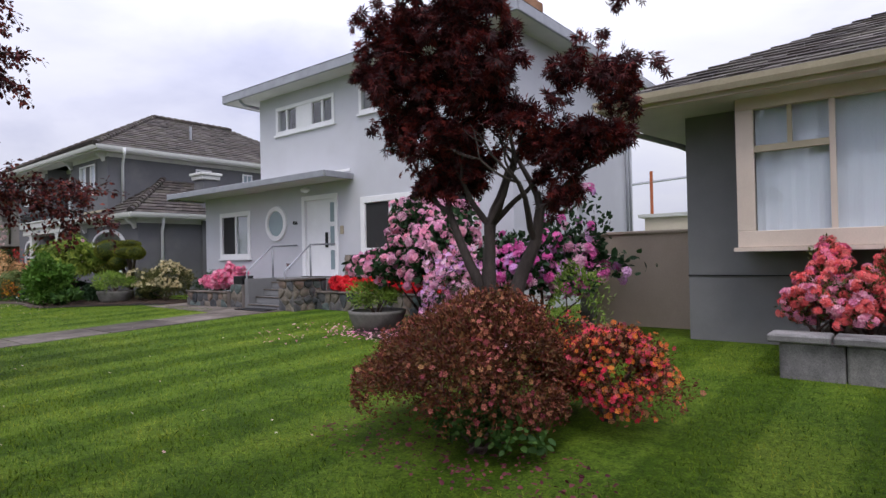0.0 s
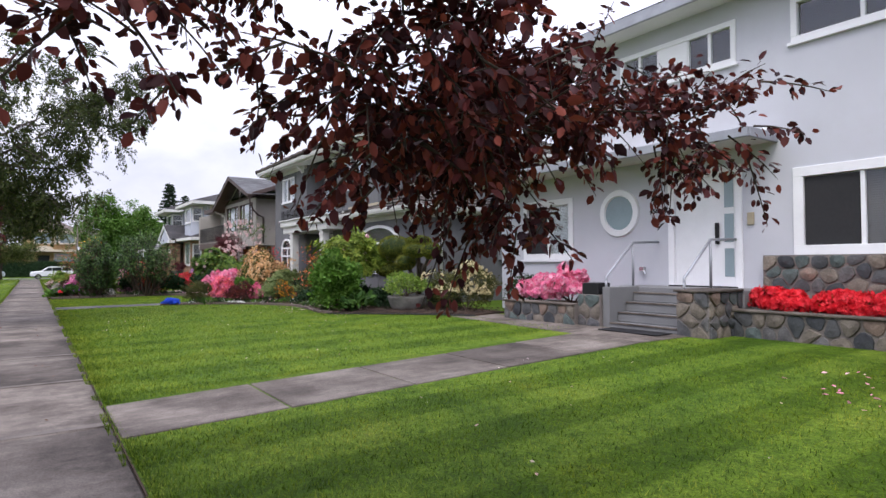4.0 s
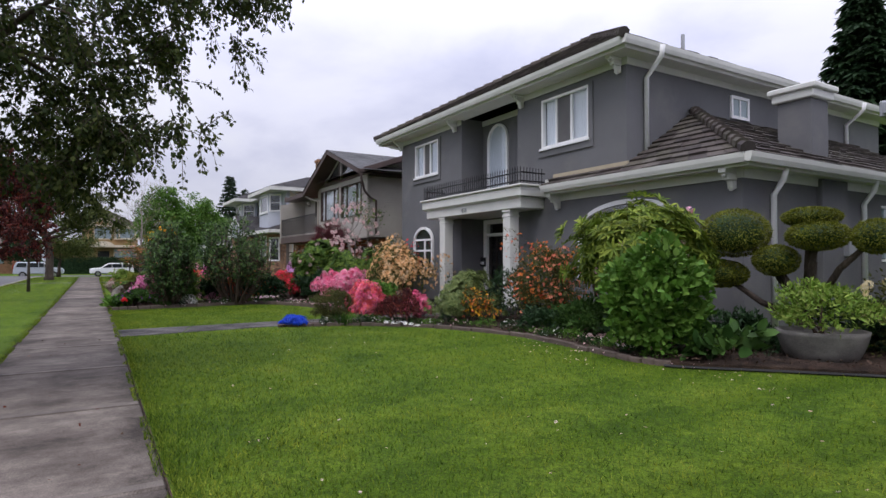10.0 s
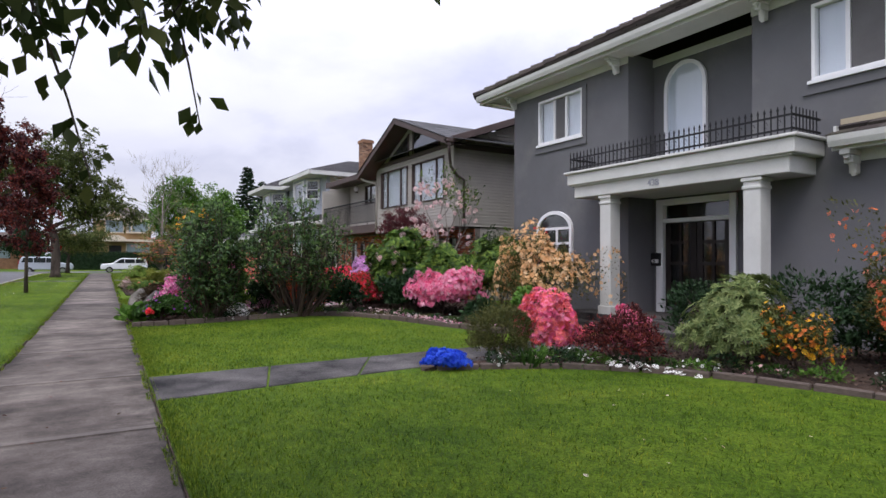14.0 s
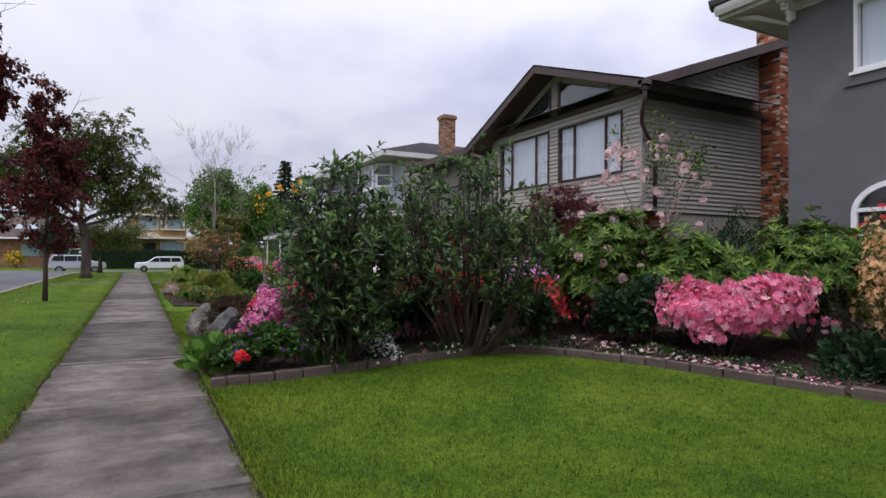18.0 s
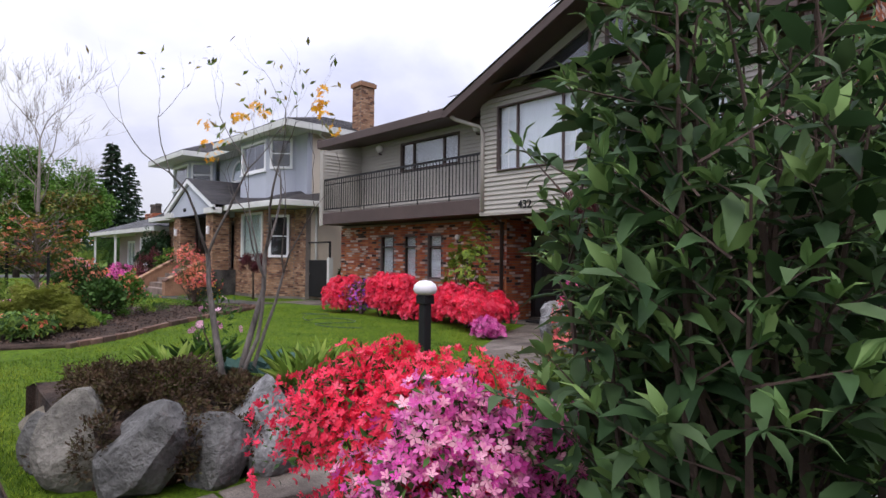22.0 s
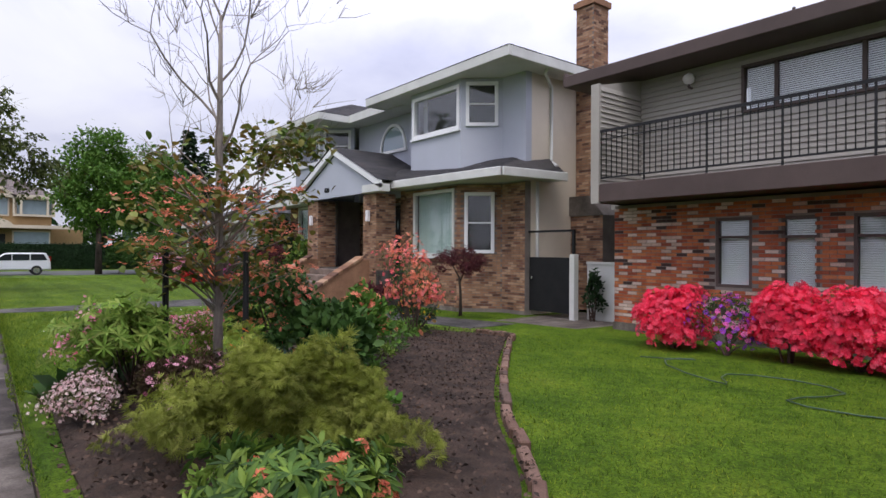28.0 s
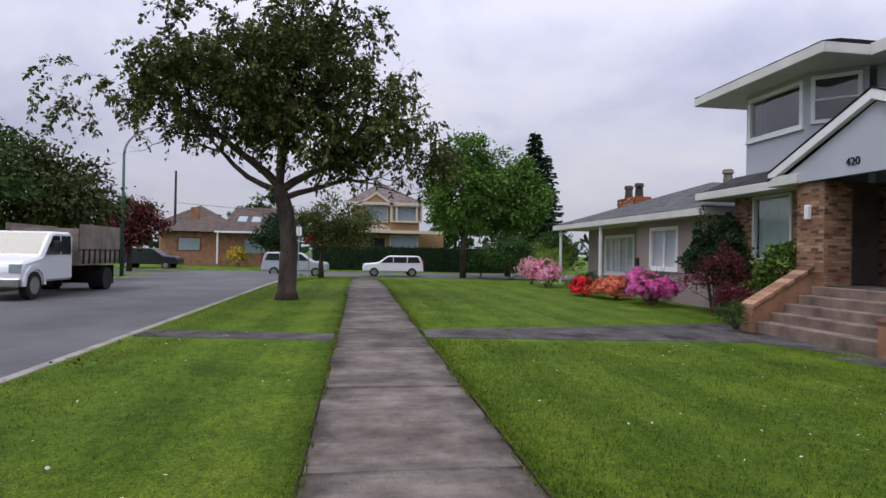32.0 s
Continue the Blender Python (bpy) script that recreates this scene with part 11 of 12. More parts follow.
def chips(label, outline, n, seed):
    """Bark chips and clods lying over a bed."""
    rs = np.random.RandomState(seed)
    t = thing("bark_chips", label, "mulch", outline[0][0], outline[0][1], 0, kind="stuff")
    P = np.array(outline)
    x, y = rs.uniform(P[:, 0].min(), P[:, 0].max(), n * 2), rs.uniform(P[:, 1].min(), P[:, 1].max(), n * 2)
    inside = np.zeros(len(x), bool)
    for (ax, ay), (bx, by) in zip(outline, outline[1:] + outline[:1]):
        if ay != by:
            inside ^= ((ay > y) != (by > y)) & (x < (bx - ax) * (y - ay) / (by - ay) + ax)
    x, y = x[inside][:n], y[inside][:n]
    k = len(x)
    z = np.array([ground_z(a, b) for a, b in zip(x, y)]) + 0.105
    d = rs.normal(size=(k, 3)) * np.array([1, 1, 0.35])
    scatter("chip", WIDE, np.stack([x, y, z], -1), frames(d, np.array([0, 0, 1.0]) + 0.6 * rs.normal(size=(k, 3)), None), rs.uniform(0.02, 0.05, k), M["chip"], t)


M["chip"] = mat("bark_chip", None, 0.95, 0.3, 4, 60, 0.3, pick="island", colours=[(0.05, 0.033, 0.026), (0.085, 0.055, 0.04), (0.12, 0.075, 0.055), (0.035, 0.025, 0.02), (0.11, 0.07, 0.05)])
chips("dark clods and bark chips over the soil bed", E2 + [(-52.8, 6.4), (-52.5, 4.4), (-52.0, 2.9), (-51.2, 1.2), (-50.5, 0.35), (-48.0, 0.3), (-45.4, 0.35)], 9000, 81)
chips("dark bark chips over the shrub bed", E1 + [(-18.0, 9.1), (-22.2, 9.2), (-27.2, 9.15), (-28.3, 8.6)], 7000, 82)
chips("dark bark chips over the mixed bed", [(-35.05, 0.4), (-35.5, 2.9), (-35.5, 4.3), (-34.3, 5.25), (-33.1, 5.6), (-30.9, 6.2), (-30.4, 8.6), (-37.6, 8.6), (-37.2, 3.2), (-36.9, 0.4)], 6000, 83)

# low plants along the edging of the mixed bed and in the gaps of the rockery
E3 = smooth_line([(-35.35, 1.2), (-35.65, 2.9), (-35.7, 4.2), (-34.4, 5.4), (-33.2, 5.75), (-31.2, 6.2)], 4)
for k in range(1, 20):
    x, y = E3[k]
    shrub("bedding_plant", "low green bedding plant at the bed edge", x + rs.uniform(-0.08, 0.08), y + 0.15, 0.26, 0.22, rs.uniform(0.12, 0.24), ("leaf_dark", "leaf_green", "leaf_dark", "leaf_olive")[k % 4], 0.05, 240, stem=0, group="edge bedding plants", bloom=(None, "petal_rose", "petal_white")[k % 3], bloom_size=0.02, bloom_n=20)
for x, y in ((-38.66, 0.6), (-38.38, 0.98), (-39.12, 0.5), (-38.4, 1.34), (-38.5, 1.75)):
    shrub("creeping_plant", "creeping green plant in a gap between the rocks", x, y, 0.16, 0.14, 0.4, "leaf_heather", 0.03, 1100, stem=0, group="rock gap plants")

# more planting round the young dogwood
shrub("azalea", "low dark-leaved azalea dotted with pink flowers", -48.65, 1.95, 0.6, 0.45, 0.42, "leaf_heather", 0.035, 4200, bloom="petal_pink", bloom_size=0.024, bloom_n=70, bloom_shape=FLOWER, skirt_=0.0)
shrub("rose_bush", "leafy green rose bush under the dogwood", -49.75, 2.75, 0.55, 0.5, 0.95, "leaf_green", 0.06, 1700, OVAL, bloom="petal_salmon", bloom_size=0.03, bloom_n=60)
shrub("perennials", "grey-green leafy perennials under the dogwood", -49.2, 2.35, 0.4, 0.35, 0.45, "leaf_blue", 0.09, 420, OVAL)
shrub("perennials", "yellow-flowered low perennials by the tree stake", -49.0, 1.55, 0.35, 0.3, 0.3, "leaf_fresh", 0.05, 600, OVAL, bloom="petal_yellow", bloom_size=0.014, bloom_n=60)
shrub("perennials", "leafy green perennials beside the rhubarb", -48.4, 1.25, 0.4, 0.35, 0.3, "leaf_green", 0.06, 700, OVAL)

# ---- street and background trees ----
def spread_limbs(c, n, rs, up=0.6, length=2.0, r=0.09):
    out = []
    for i in range(n):
        a = 2 * math.pi * i / n + rs.uniform(-0.4, 0.4)
        out.append((c, (math.cos(a), math.sin(a), up * rs.uniform(0.5, 1.3)), length * rs.uniform(0.8, 1.2), r * rs.uniform(0.8, 1.1)))
    return out


rr_ = random.Random(8)
# purple plum arching over the pavement at the start
crown_tree("plum_tree", "purple-leaved plum street tree arching over the pavement", (-9.9, -3.1, 0.05), [(-9.9, -3.1, 0), (-9.9, -3.05, 0.9), (-9.9, -2.95, 1.8), (-9.85, -2.8, 2.3)], 0.17,
           [((-9.85, -2.8, 2.2), (0.1, 1.0, 0.75), 2.2, 0.08), ((-9.85, -2.8, 2.2), (-0.4, 1.0, 0.9), 2.0, 0.07)] + spread_limbs((-9.85, -2.8, 2.3), 4, rr_, 1.1, 1.5, 0.08),
           "leaf_purple", 0.056, 62000,
           [((-9.45, 1.3, 2.3), (0.75, 0.55, 0.4)), ((-9.45, 2.05, 2.3), (0.5, 0.45, 0.28)), ((-9.4, 2.55, 2.1), (0.4, 0.32, 0.16)), ((-9.45, 1.35, 1.95), (0.5, 0.4, 0.22)), ((-9.45, 1.55, 1.72), (0.22, 0.16, 0.14)), ((-9.45, 0.78, 2.15), (0.5, 0.32, 0.28)),
            ((-9.45, 0.8, 1.9), (0.3, 0.18, 0.12)), ((-9.45, 0.55, 2.45), (0.4, 0.25, 0.2)), ((-9.45, -0.15, 2.15), (0.32, 0.2, 0.17)), ((-9.5, 0.75, 3.2), (1.1, 0.95, 0.6)), ((-9.6, 0.2, 3.3), (1.0, 0.8, 0.65)), ((-9.6, 0.8, 4.0), (1.3, 1.3, 0.7)), ((-9.9, -1.2, 3.5), (0.8, 0.7, 0.5)), ((-9.8, -2.3, 4.3), (1.8, 1.7, 1.0))],
           "bark", BROAD, 3, 1.6, 0.3, clump=0.2, twig_share=0.06, gravity=0.03, seed=401, spray=0.34, droop=0.2)
# an unseen neighbour on the verge, added to shade the lawn where the walk begins
crown_tree("plum_tree", "unseen purple-leaved plum tree added to shade the start of the walk", (3.4, -2.6, 0.05), [(3.4, -2.6, 0), (3.4, -2.55, 1.2), (3.35, -2.4, 2.4)], 0.18, spread_limbs((3.35, -2.4, 2.4), 6, rr_, 0.8, 1.8, 0.09),
           "leaf_purple", 0.24, 17000, [((-1.2, -0.8, 4.9), (2.0, 1.5, 0.8)), ((-2.8, -1.6, 5.1), (1.5, 1.1, 0.7)), ((1.6, 0.6, 4.4), (2.6, 2.2, 0.9)), ((3.2, -1.6, 4.8), (2.8, 2.6, 1.3)), ((0.4, 2.0, 4.2), (1.6, 1.4, 0.7))], "bark", BROAD, 3, 1.6, 0.3, clump=0.3, twig_share=0.1, seed=404, spray=0.6, droop=0.3)
# green street tree
crown_tree("cherry_tree", "green-leaved street tree overhanging the pavement", (-24.7, -3.1, 0.05), [(-24.7, -3.1, 0), (-24.7, -3.1, 1.2), (-24.65, -3.0, 2.4), (-24.6, -2.8, 3.0)], 0.22,
           [((-24.6, -2.8, 2.9), (0.3, 1.2, 0.7), 1.9, 0.09), ((-24.6, -2.8, 2.9), (-0.1, 1.1, 1.0), 1.9, 0.09)] + spread_limbs((-24.6, -2.8, 3.0), 4, rr_, 1.0, 1.6, 0.1),
           "leaf_tree", 0.07, 60000,
           [((-24.1, -1.1, 3.25), (1.2, 1.2, 1.1)), ((-24.1, 0.0, 3.5), (1.1, 0.65, 0.95)), ((-24.2, 0.7, 4.8), (1.2, 0.8, 0.9)), ((-24.4, 1.3, 5.9), (1.2, 0.9, 1.0)), ((-24.2, -1.5, 5.2), (2.3, 2.4, 1.6)), ((-23.8, -0.15, 2.5), (0.4, 0.28, 0.5)), ((-24.3, -2.6, 3.6), (1.5, 1.2, 1.0)), ((-24.0, 0.6, 3.2), (0.35, 0.22, 0.4))],
           "bark", WIDE, 3, 1.9, 0.4, clump=0.17, twig_share=0.06, gravity=0.03, seed=402, spray=0.36, droop=0.45)
for x, y, h in ((-48.8, -2.75, 6.6), (-40.6, -3.2, 6.4)):
    crown_tree("plum_tree", "narrow dark red-leaved young street tree", (x, y, 0.03), [(x, y, 0), (x + 0.02, y, 1.2), (x, y + 0.02, 2.4), (x, y, 4.5)], 0.06,
               [((x, y, 1.8 + 0.55 * i), (math.cos(i * 2.2), math.sin(i * 2.2), 2.2), 1.2, 0.025) for i in range(6)], "leaf_purple", 0.095, 17000,
               [((x, y, 2.5), (0.75, 0.75, 0.85)), ((x + 0.1, y, 3.5), (0.9, 0.9, 1.0)), ((x - 0.1, y + 0.1, 4.5), (0.7, 0.7, 1.0)), ((x + 0.1, y, h - 0.9), (0.32, 0.32, 0.9)), ((x - 0.35, y - 0.1, 4.9), (0.2, 0.2, 0.7))], "bark", WIDE, 2, 1.0, 0.3, clump=0.16, twig_share=0.2, group="young red street trees", spray=0.3, droop=0.1)
# the old spreading tree on the verge
crown_tree("street_tree", "old spreading street tree with flat green crown", (-67.6, -3.0, 0.0), [(-67.6, -3.0, -0.05), (-67.65, -3.0, 0.3), (-68.0, -3.0, 1.6), (-68.0, -3.1, 2.6), (-68.0, -3.35, 3.4)], 0.3,
           [((-68.0, -3.3, 3.2), (0.1, 1.0, 0.75), 2.1, 0.14), ((-68.0, -3.35, 3.4), (0.2, -1.0, 0.9), 2.1, 0.14), ((-68.0, -3.3, 3.4), (0.6, 0.2, 1.0), 2.0, 0.12), ((-68.0, -3.3, 3.4), (-0.7, 0.1, 1.0), 2.0, 0.12), ((-68.0, -3.2, 3.0), (0.3, 0.9, 0.3), 2.0, 0.1), ((-68.0, -3.3, 3.2), (0.2, -0.9, 0.4), 2.0, 0.1)],
           "leaf_street", 0.15, 42000,
           [((-68, -3.4, 7.0), (2.6, 2.6, 1.8)), ((-68, -6.0, 6.2), (2.0, 2.2, 1.0)), ((-68, -8.3, 5.9), (1.3, 1.2, 0.6)), ((-67.8, -1.2, 5.6), (2.0, 2.0, 1.1)), ((-67.8, 0.6, 4.7), (1.1, 1.1, 0.6)), ((-68, -3.0, 4.9), (1.8, 1.5, 0.8)), ((-67.6, -5.0, 4.2), (0.9, 0.9, 0.5)), ((-68, -2.2, 8.4), (2.0, 2.0, 1.2)), ((-68, -5.2, 7.6), (1.8, 1.8, 1.1))],
           "bark", WIDE, 4, 2.0, 0.3, clump=0.3, twig_share=0.2, gravity=0.03, seed=403, spray=0.8, droop=0.5)
crown_tree("street_tree", "small round-headed tree at the corner", (-86.5, -3.2, -0.1), [(-86.5, -3.2, -0.3), (-86.5, -3.2, 0.8), (-86.5, -3.1, 1.6)], 0.16, spread_limbs((-86.5, -3.1, 1.5), 6, rr_, 0.7, 1.3, 0.07),
           "leaf_street", 0.2, 12000, [((-86.5, -2.2, 3.2), (2.2, 2.6, 1.4)), ((-86.5, -2.4, 2.6), (2.0, 2.4, 0.9))], "bark", LEAF, 3, 1.3, 0.2, clump=0.3, twig_share=0.2)
BIG = [("tall airy green tree at the lawn's end", -92, 6.6, 10.8, 2.8, "leaf_fresh", 0.28, 9000), ("dense round green tree behind the bungalow", -96, 11.0, 10.0, 3.2, "leaf_fresh", 0.3, 11000), ("broad green tree across the street", -80, -16.5, 6.5, 4.0, "leaf_tree", 0.25, 9000),
       ("spreading green tree across the street", -72.5, -17.0, 7.2, 3.8, "leaf_green", 0.25, 7000), ("dark red tree across the street", -97, -18.0, 5.2, 2.2, "leaf_purple", 0.25, 4200), ("green tree beside the brown bungalow", -108, -8.5, 5.0, 2.2, "leaf_dark", 0.25, 4200),
       ("green tree behind the far houses", -135, -14, 10, 4.5, "leaf_green", 0.45, 4200), ("green tree behind the far houses", -128, 12, 9, 4.5, "leaf_green", 0.45, 4200), ("green street tree on the far verge", -40, -17, 7.5, 3.5, "leaf_tree", 0.25, 5200),
       ("green tree behind the far bungalow", -150, -40, 11, 6, "leaf_green", 0.5, 4200)]
for lb, x, y, h, r, lf, sz, n in BIG:
    crown_tree("tree", lb, (x, y, -0.2), [(x, y, -0.4), (x, y, h * 0.2), (x, y, h * 0.45)], 0.05 * r + 0.06, spread_limbs((x, y, h * 0.32), 6, rr_, 1.1, h * 0.24, 0.1), lf, sz, int(n * 1.4),
               [((x, y, h * 0.58), (r * 0.9, r * 0.9, h * 0.3)), ((x + 0.3 * r, y - 0.35 * r, h * 0.5), (r * 0.65, r * 0.65, h * 0.22)), ((x - 0.2 * r, y + 0.4 * r, h * 0.62), (r * 0.6, r * 0.6, h * 0.25)), ((x, y, h * 0.82), (r * 0.5, r * 0.5, h * 0.17))],
               "bark", WIDE, 2, h * 0.22, 0.25, clump=0.42, twig_share=0.12, group="background trees")
for x, y, r, h in ((-90, 9.6, 2.4, 3.4), (-89, 12.6, 2.0, 3.2), (-92.5, 8.0, 1.3, 2.2), (-100.5, -30, 3, 3.2)):
    shrub("evergreen_shrub", "large rounded green shrub at the lawn's end", x, y, r, r, h, "leaf_green", 0.2, 4500, group="boundary shrubs", stem=4)
shrub("yellow_shrub", "yellow-flowered shrub by the brown bungalow", -108.5, -12.3, 1.2, 1.2, 2.0, "leaf_lime", 0.16, 1500, bloom="petal_yellow", bloom_size=0.1, bloom_n=260)
# clipped hedge across the street
hd = thing("hedge", "tall dark clipped hedge across the street", "hedge", -104, 3, -0.3)
rs = np.random.RandomState(5)
part("hedge_core", Mesh().box(-104.4, -103.6, -5.0, 14.0, -0.4, 1.9), M["leaf_dark"], hd)
n = 9000
p = np.stack([-103.55 + rs.normal(size=n) * 0.05, rs.uniform(-5.1, 14.1, n), rs.uniform(-0.35, 2.0, n)], -1)
scatter("foliage", LEAF, p, frames(np.array([1.0, 0, 0.2]) + 0.9 * rs.normal(size=(n, 3)), np.array([1.0, 0, 0.4]) + 0.6 * rs.normal(size=(n, 3)), None), 0.18 * rs.uniform(0.6, 1.2, n), M["leaf_dark"], hd)


def conifer(x, y, h, r, n, seed, label):
    """A tall spruce: straight trunk, drooping whorls and needle sprays."""
    rs = np.random.RandomState(seed)
    t = thing("conifer", label, "tree", x, y, 0, "conifers")
    part("trunk", Mesh().tube([(x, y, -0.2), (x, y, h * 0.5), (x, y, h)], [0.02 * h, 0.012 * h, 0.02], 8), M["bark"], t)
    m = Mesh()
    P, D = [], []
    for i in range(n):
        s = (i + 0.5) / n
        z = h * (0.1 + 0.89 * s)
        ln = r * (1 - s) ** 0.8 * rs.uniform(0.7, 1.15) + 0.2
        a = i * 2.4 + rs.uniform(-0.3, 0.3)
        d = np.array([math.cos(a), math.sin(a), 0])
        pts = [np.array([x, y, z]) + d * ln * u + np.array([0, 0, -0.28 * ln * u + 0.2 * ln * u * u]) for u in (0, 0.35, 0.7, 1.0)]
        m.tube([tuple(p) for p in pts], [0.05, 0.04, 0.025, 0.01], 4, cap=False)
        k = int(34 + 30 * ln)
        u = rs.uniform(0.12, 1.0, k)
        pp = np.array([x, y, z]) + d * (ln * u)[:, None] + np.stack([np.zeros(k), np.zeros(k), -0.28 * ln * u + 0.2 * ln * u * u], -1)
        side = np.array([-d[1], d[0], 0])
        pp += side * (rs.normal(size=k) * 0.22 * ln * (1.05 - u))[:, None]
        P.append(pp)
        D.append(d * 0.8 + side * rs.normal(size=(k, 1)) + np.array([0, 0, -0.45]) + 0.2 * rs.normal(size=(k, 3)))
    part("branchwork", m, M["bark"], t, kind="stuff")
    P, D = np.vstack(P), np.vstack(D)
    scatter("needles", LANCE, P, frames(D, np.array([0, 0, 1.0]) + 0.5 * rs.normal(size=D.shape), None) * np.array([1.6, 1, 1]), 0.055 * r * 3 * rs.uniform(0.6, 1.2, len(P)), M["leaf_conifer"], t)


conifer(-37.6, 49.7, 23, 5.6, 230, 3, "tall dark spruce behind the charcoal house")
conifer(-29.5, 47, 19, 4.2, 150, 4, "dark spruce behind the houses")
conifer(-33.5, 19, 7.5, 1.8, 90, 7, "dark conifer between the houses")
conifer(-112, 18, 15, 3.5, 110, 5, "dark conifer far behind the bungalow")
conifer(-120, 22, 14, 3.2, 90, 6, "dark conifer far behind the bungalow")
for i, (x, y) in enumerate(((-35.6, 12.5), (-36.6, 13.5), (-36.0, 15.0))):
    shrub("evergreen_shrub", "dark evergreen filling the gap between the houses", x, y, 1.0, 1.0, 3.0 - 0.3 * i, "leaf_dark", 0.14, 2600, group="gap shrubs", stem=3)

# ---- distant crane and rooftops ----
cr = thing("tower_crane", "distant tower crane over the rooftops", "crane", -20, 160, 0)
part("mast", Mesh().tube([(-52, 150, 0), (-52, 150, 22)], 0.5, 4), M["red_brick"], cr)
part("jib", Mesh().tube([(-70, 150, 18.5), (-36, 150, 20)], 0.3, 4), M["grey_metal"], cr)
bk = thing("tree_line", "dark tree line on the horizon", "trees", 0, 200, 0, kind="stuff")
rs = np.random.RandomState(31)
n = 5200
a = rs.uniform(0, 6.283, n)
d_ = 210 + rs.uniform(-25, 25, n)
p = np.stack([-40 + d_ * np.cos(a), d_ * np.sin(a), np.abs(rs.normal(size=n)) * 3.2 * (1 + 0.5 * np.sin(a * 9)) + 0.3], -1)
scatter("foliage", BROAD, p, frames(rs.normal(size=(n, 3)), rs.normal(size=(n, 3)), None), rs.uniform(2.0, 4.5, n), M["leaf_dark"], bk)

# ---- grass blades on the lawns and verge ----
def blades(name, label, x0, x1, y0, y1, n, seed, keep=None, h=0.04):
    rs = np.random.RandomState(seed)
    x, y = rs.uniform(x0, x1, n), y0 + (y1 - y0) * rs.uniform(0, 1, n) ** 1.7
    if keep is not None:
        ok = keep(x, y)
        x, y = x[ok], y[ok]
    k = len(x)
    z = np.array([ground_z(a, b) for a, b in zip(x, y)])
    d = np.stack([0.45 * rs.normal(size=k), 0.45 * rs.normal(size=k), np.ones(k)], -1)
    t = thing(name, label, "grass", (x0 + x1) / 2, (y0 + y1) / 2, 0, kind="stuff")
    scatter("blades", (np.array([(-0.09, 0, 0), (0.09, 0, 0), (0, 1, 0.15)], float), [(0, 1, 2)]), np.stack([x, y, z - 0.004], -1), frames(d, rs.normal(size=(k, 3)), None), h * rs.uniform(0.5, 1.25, k), M["blade"], t)


def off_path(a0, a1, b0, b1):
    """True where a point lies outside a path from (a0..a1) at the pavement to (b0..b1) at the house."""
    return lambda x, y: ~((x > a0 + (b0 - a0) * y / 8) & (x < a1 + (b1 - a1) * y / 8))


blades("grass", "mown striped front lawn with clover", -13.0, 1.0, 0.23, 8.0, 105000, 1, lambda x, y: off_path(-13.8, -12.45, -14.9, -12.8)(x, y) & (((x + 3.6) / 1.35) ** 2 + ((y - 3.6) / 1.25) ** 2 > 1) & ~((x > -9.1) & (x < -4.6) & (y > 6.4)))
blades("grass", "mown striped front lawn between two paths", -28.4, -13.5, 0.23, 8.2, 125000, 2, lambda x, y: off_path(-13.8, -12.45, -14.9, -12.8)(x, y) & (y < 4.4 + 1.5 * np.minimum(1, np.maximum(0, (x + 28) / 3)) + 1.9 * np.minimum(1, np.maximum(0, (x + 20.7) / 2.5))))
blades("grass", "small lawn inside the timber edging", -35.0, -29.65, 0.23, 5.6, 48000, 3, lambda x, y: (y < 5.1 - 0.0 * x + 0.16 * (x + 34.4)))
blades("grass", "front lawn of the brick house", -51.0, -38.6, 0.23, 8.3, 85000, 4, lambda x, y: (x > -45.0 - (y - 1.6) * 1.02) & (x < -38.25 - np.maximum(0, y - 0.5) * 0.16 - np.maximum(0, y - 4.4) * 0.95) & ~((x > -40.7) & (y > 0.4) & (y < 2.75)) & ~((x < -45.2) & (y < 1.7)))
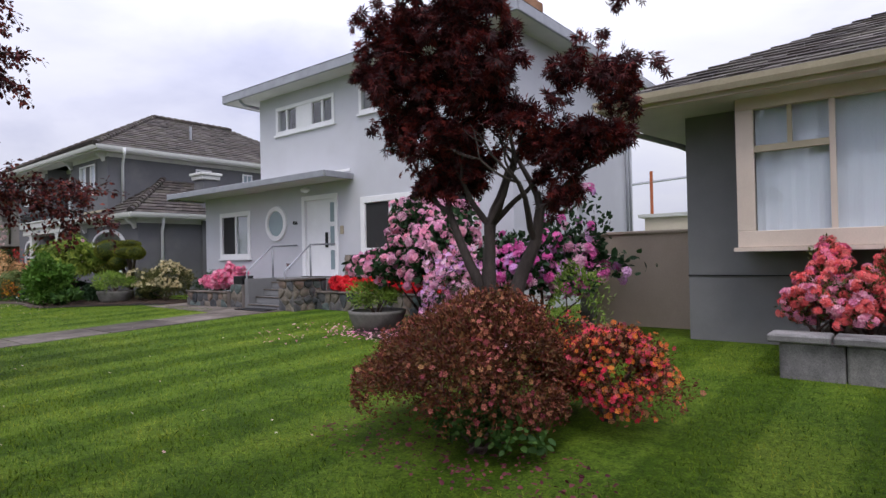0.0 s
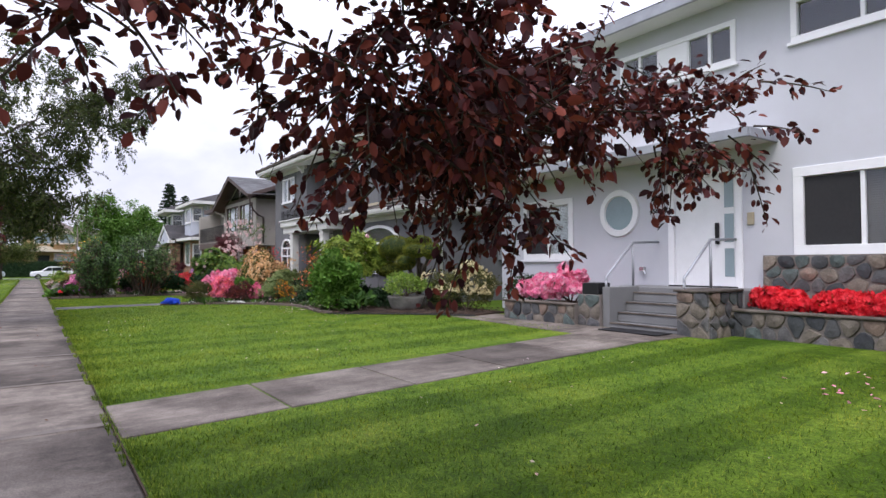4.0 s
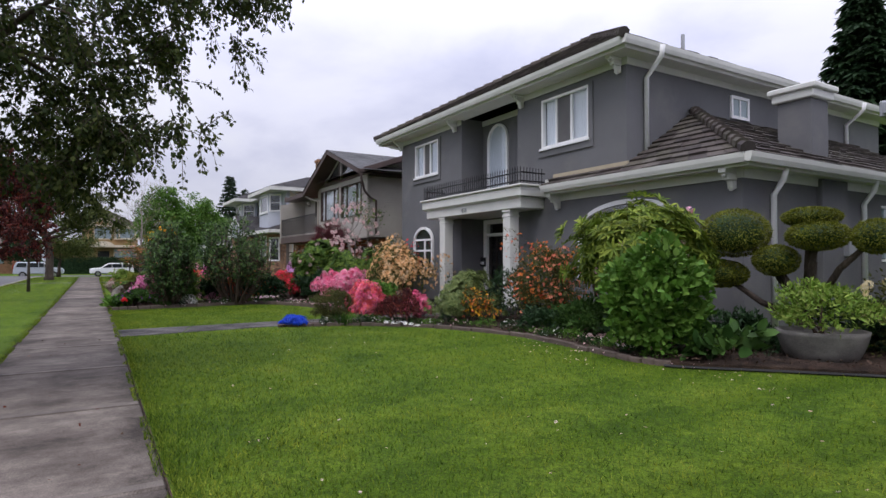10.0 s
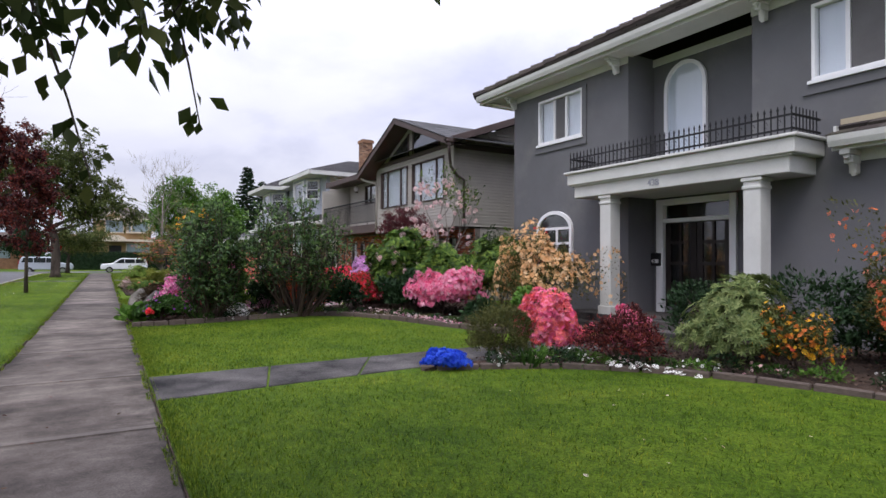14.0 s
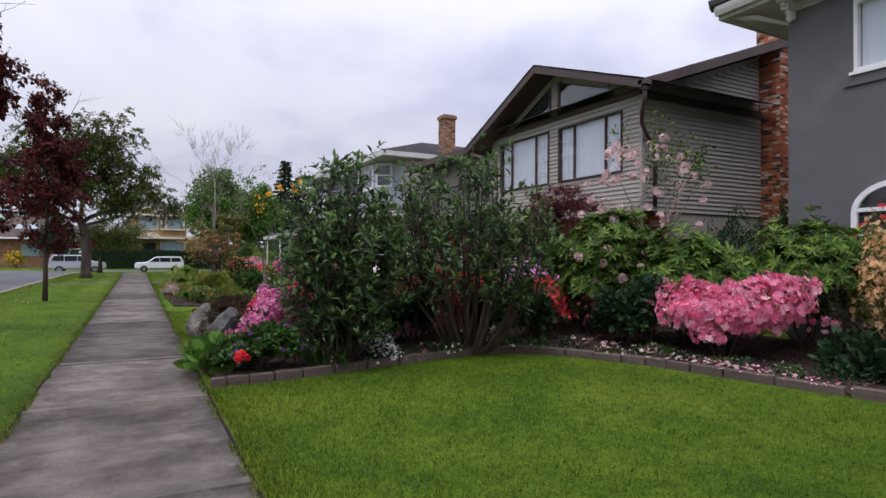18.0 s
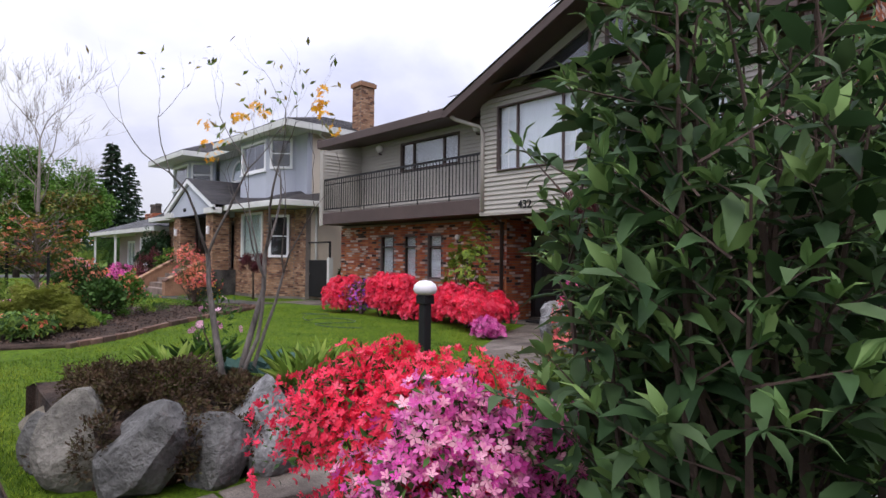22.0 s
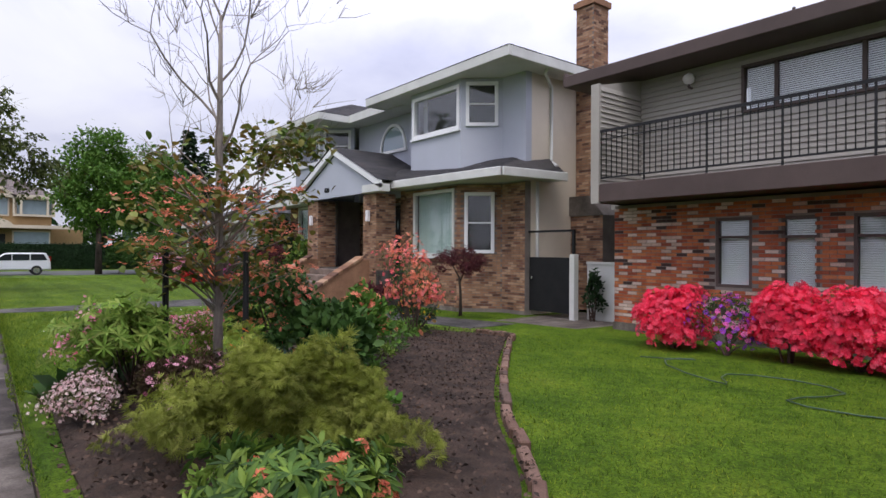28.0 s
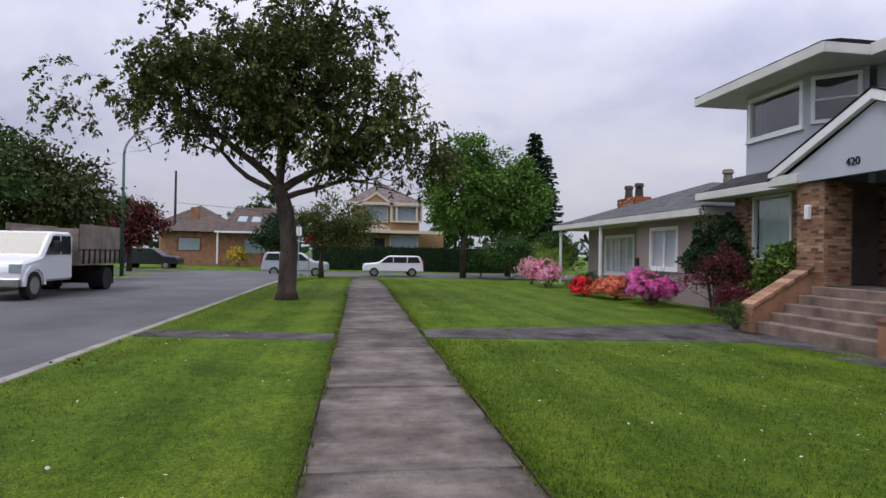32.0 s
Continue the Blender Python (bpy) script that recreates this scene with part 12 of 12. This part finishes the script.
blades("grass", "front lawn with white clover by the brick steps", -60.0, -50.5, 0.23, 7.0, 75000, 5, lambda x, y: off_path(-60.95, -59.85, -62.6, -58.6)(x, y) & (x < -50.55 - np.maximum(0, y - 0.3) * 0.5))
blades("grass", "broad corner lawn", -84, -61.0, 0.23, 7.6, 60000, 6, off_path(-60.95, -59.85, -62.6, -58.6), 0.04)
FRINGE = lambda x, y: np.sin(x * 2.3) + np.sin(x * 5.7 + 1) + 0.7 * np.sin(x * 13.1) > 14 * np.abs(np.where(y > -0.5, 0.235 - y, y + 1.335)) - 1.2
blades("grass", "ragged grass fringe along the pavement edge", -70, 4, 0.15, 0.26, 26000, 31, FRINGE, 0.036)
blades("grass", "ragged grass fringe along the verge side of the pavement", -70, 4, -1.26, -1.37, 26000, 32, FRINGE, 0.036)
blades("grass", "grass verge between pavement and street", -66, -34, -4.5, -1.37, 66000, 7, lambda x, y: ~((x > -61.0) & (x < -59.6)), 0.036)
blades("grass", "grass verge between pavement and street", -34, -6, -4.5, -1.37, 40000, 9, None, 0.036)
blades("grass", "grass verge near the corner", -86, -66, -4.5, -1.34, 26000, 8, None, 0.045)
litter("clover_flowers", "white clover flowers and petals on the lawn", -8, 4, 5.5, 3.2, 60, "petal_blush", 0.013, 21, 0.045, BLOOM)
litter("clover_flowers", "white clover flowers and petals on the lawn", -20.5, 3.3, 6.5, 2.6, 80, "petal_blush", 0.013, 22, 0.045, BLOOM)
litter("clover_flowers", "white clover flowers on the lawn", -56, 3.5, 3.2, 2.8, 70, "petal_white", 0.012, 23, 0.045, BLOOM)
litter("clover_flowers", "white clover flowers on the verge", -54, -2.8, 8, 1.3, 50, "petal_white", 0.012, 24, 0.045, BLOOM)
litter("leaf_litter", "dry brown leaves along the kerb and pavement", -54, -4.3, 10, 0.3, 240, "leaf_rust", 0.05, 25, 0.05)
litter("leaf_litter", "dry leaves and twigs on the pavement", -20, -0.6, 14, 0.65, 70, "leaf_rust", 0.035, 26, 0.012)
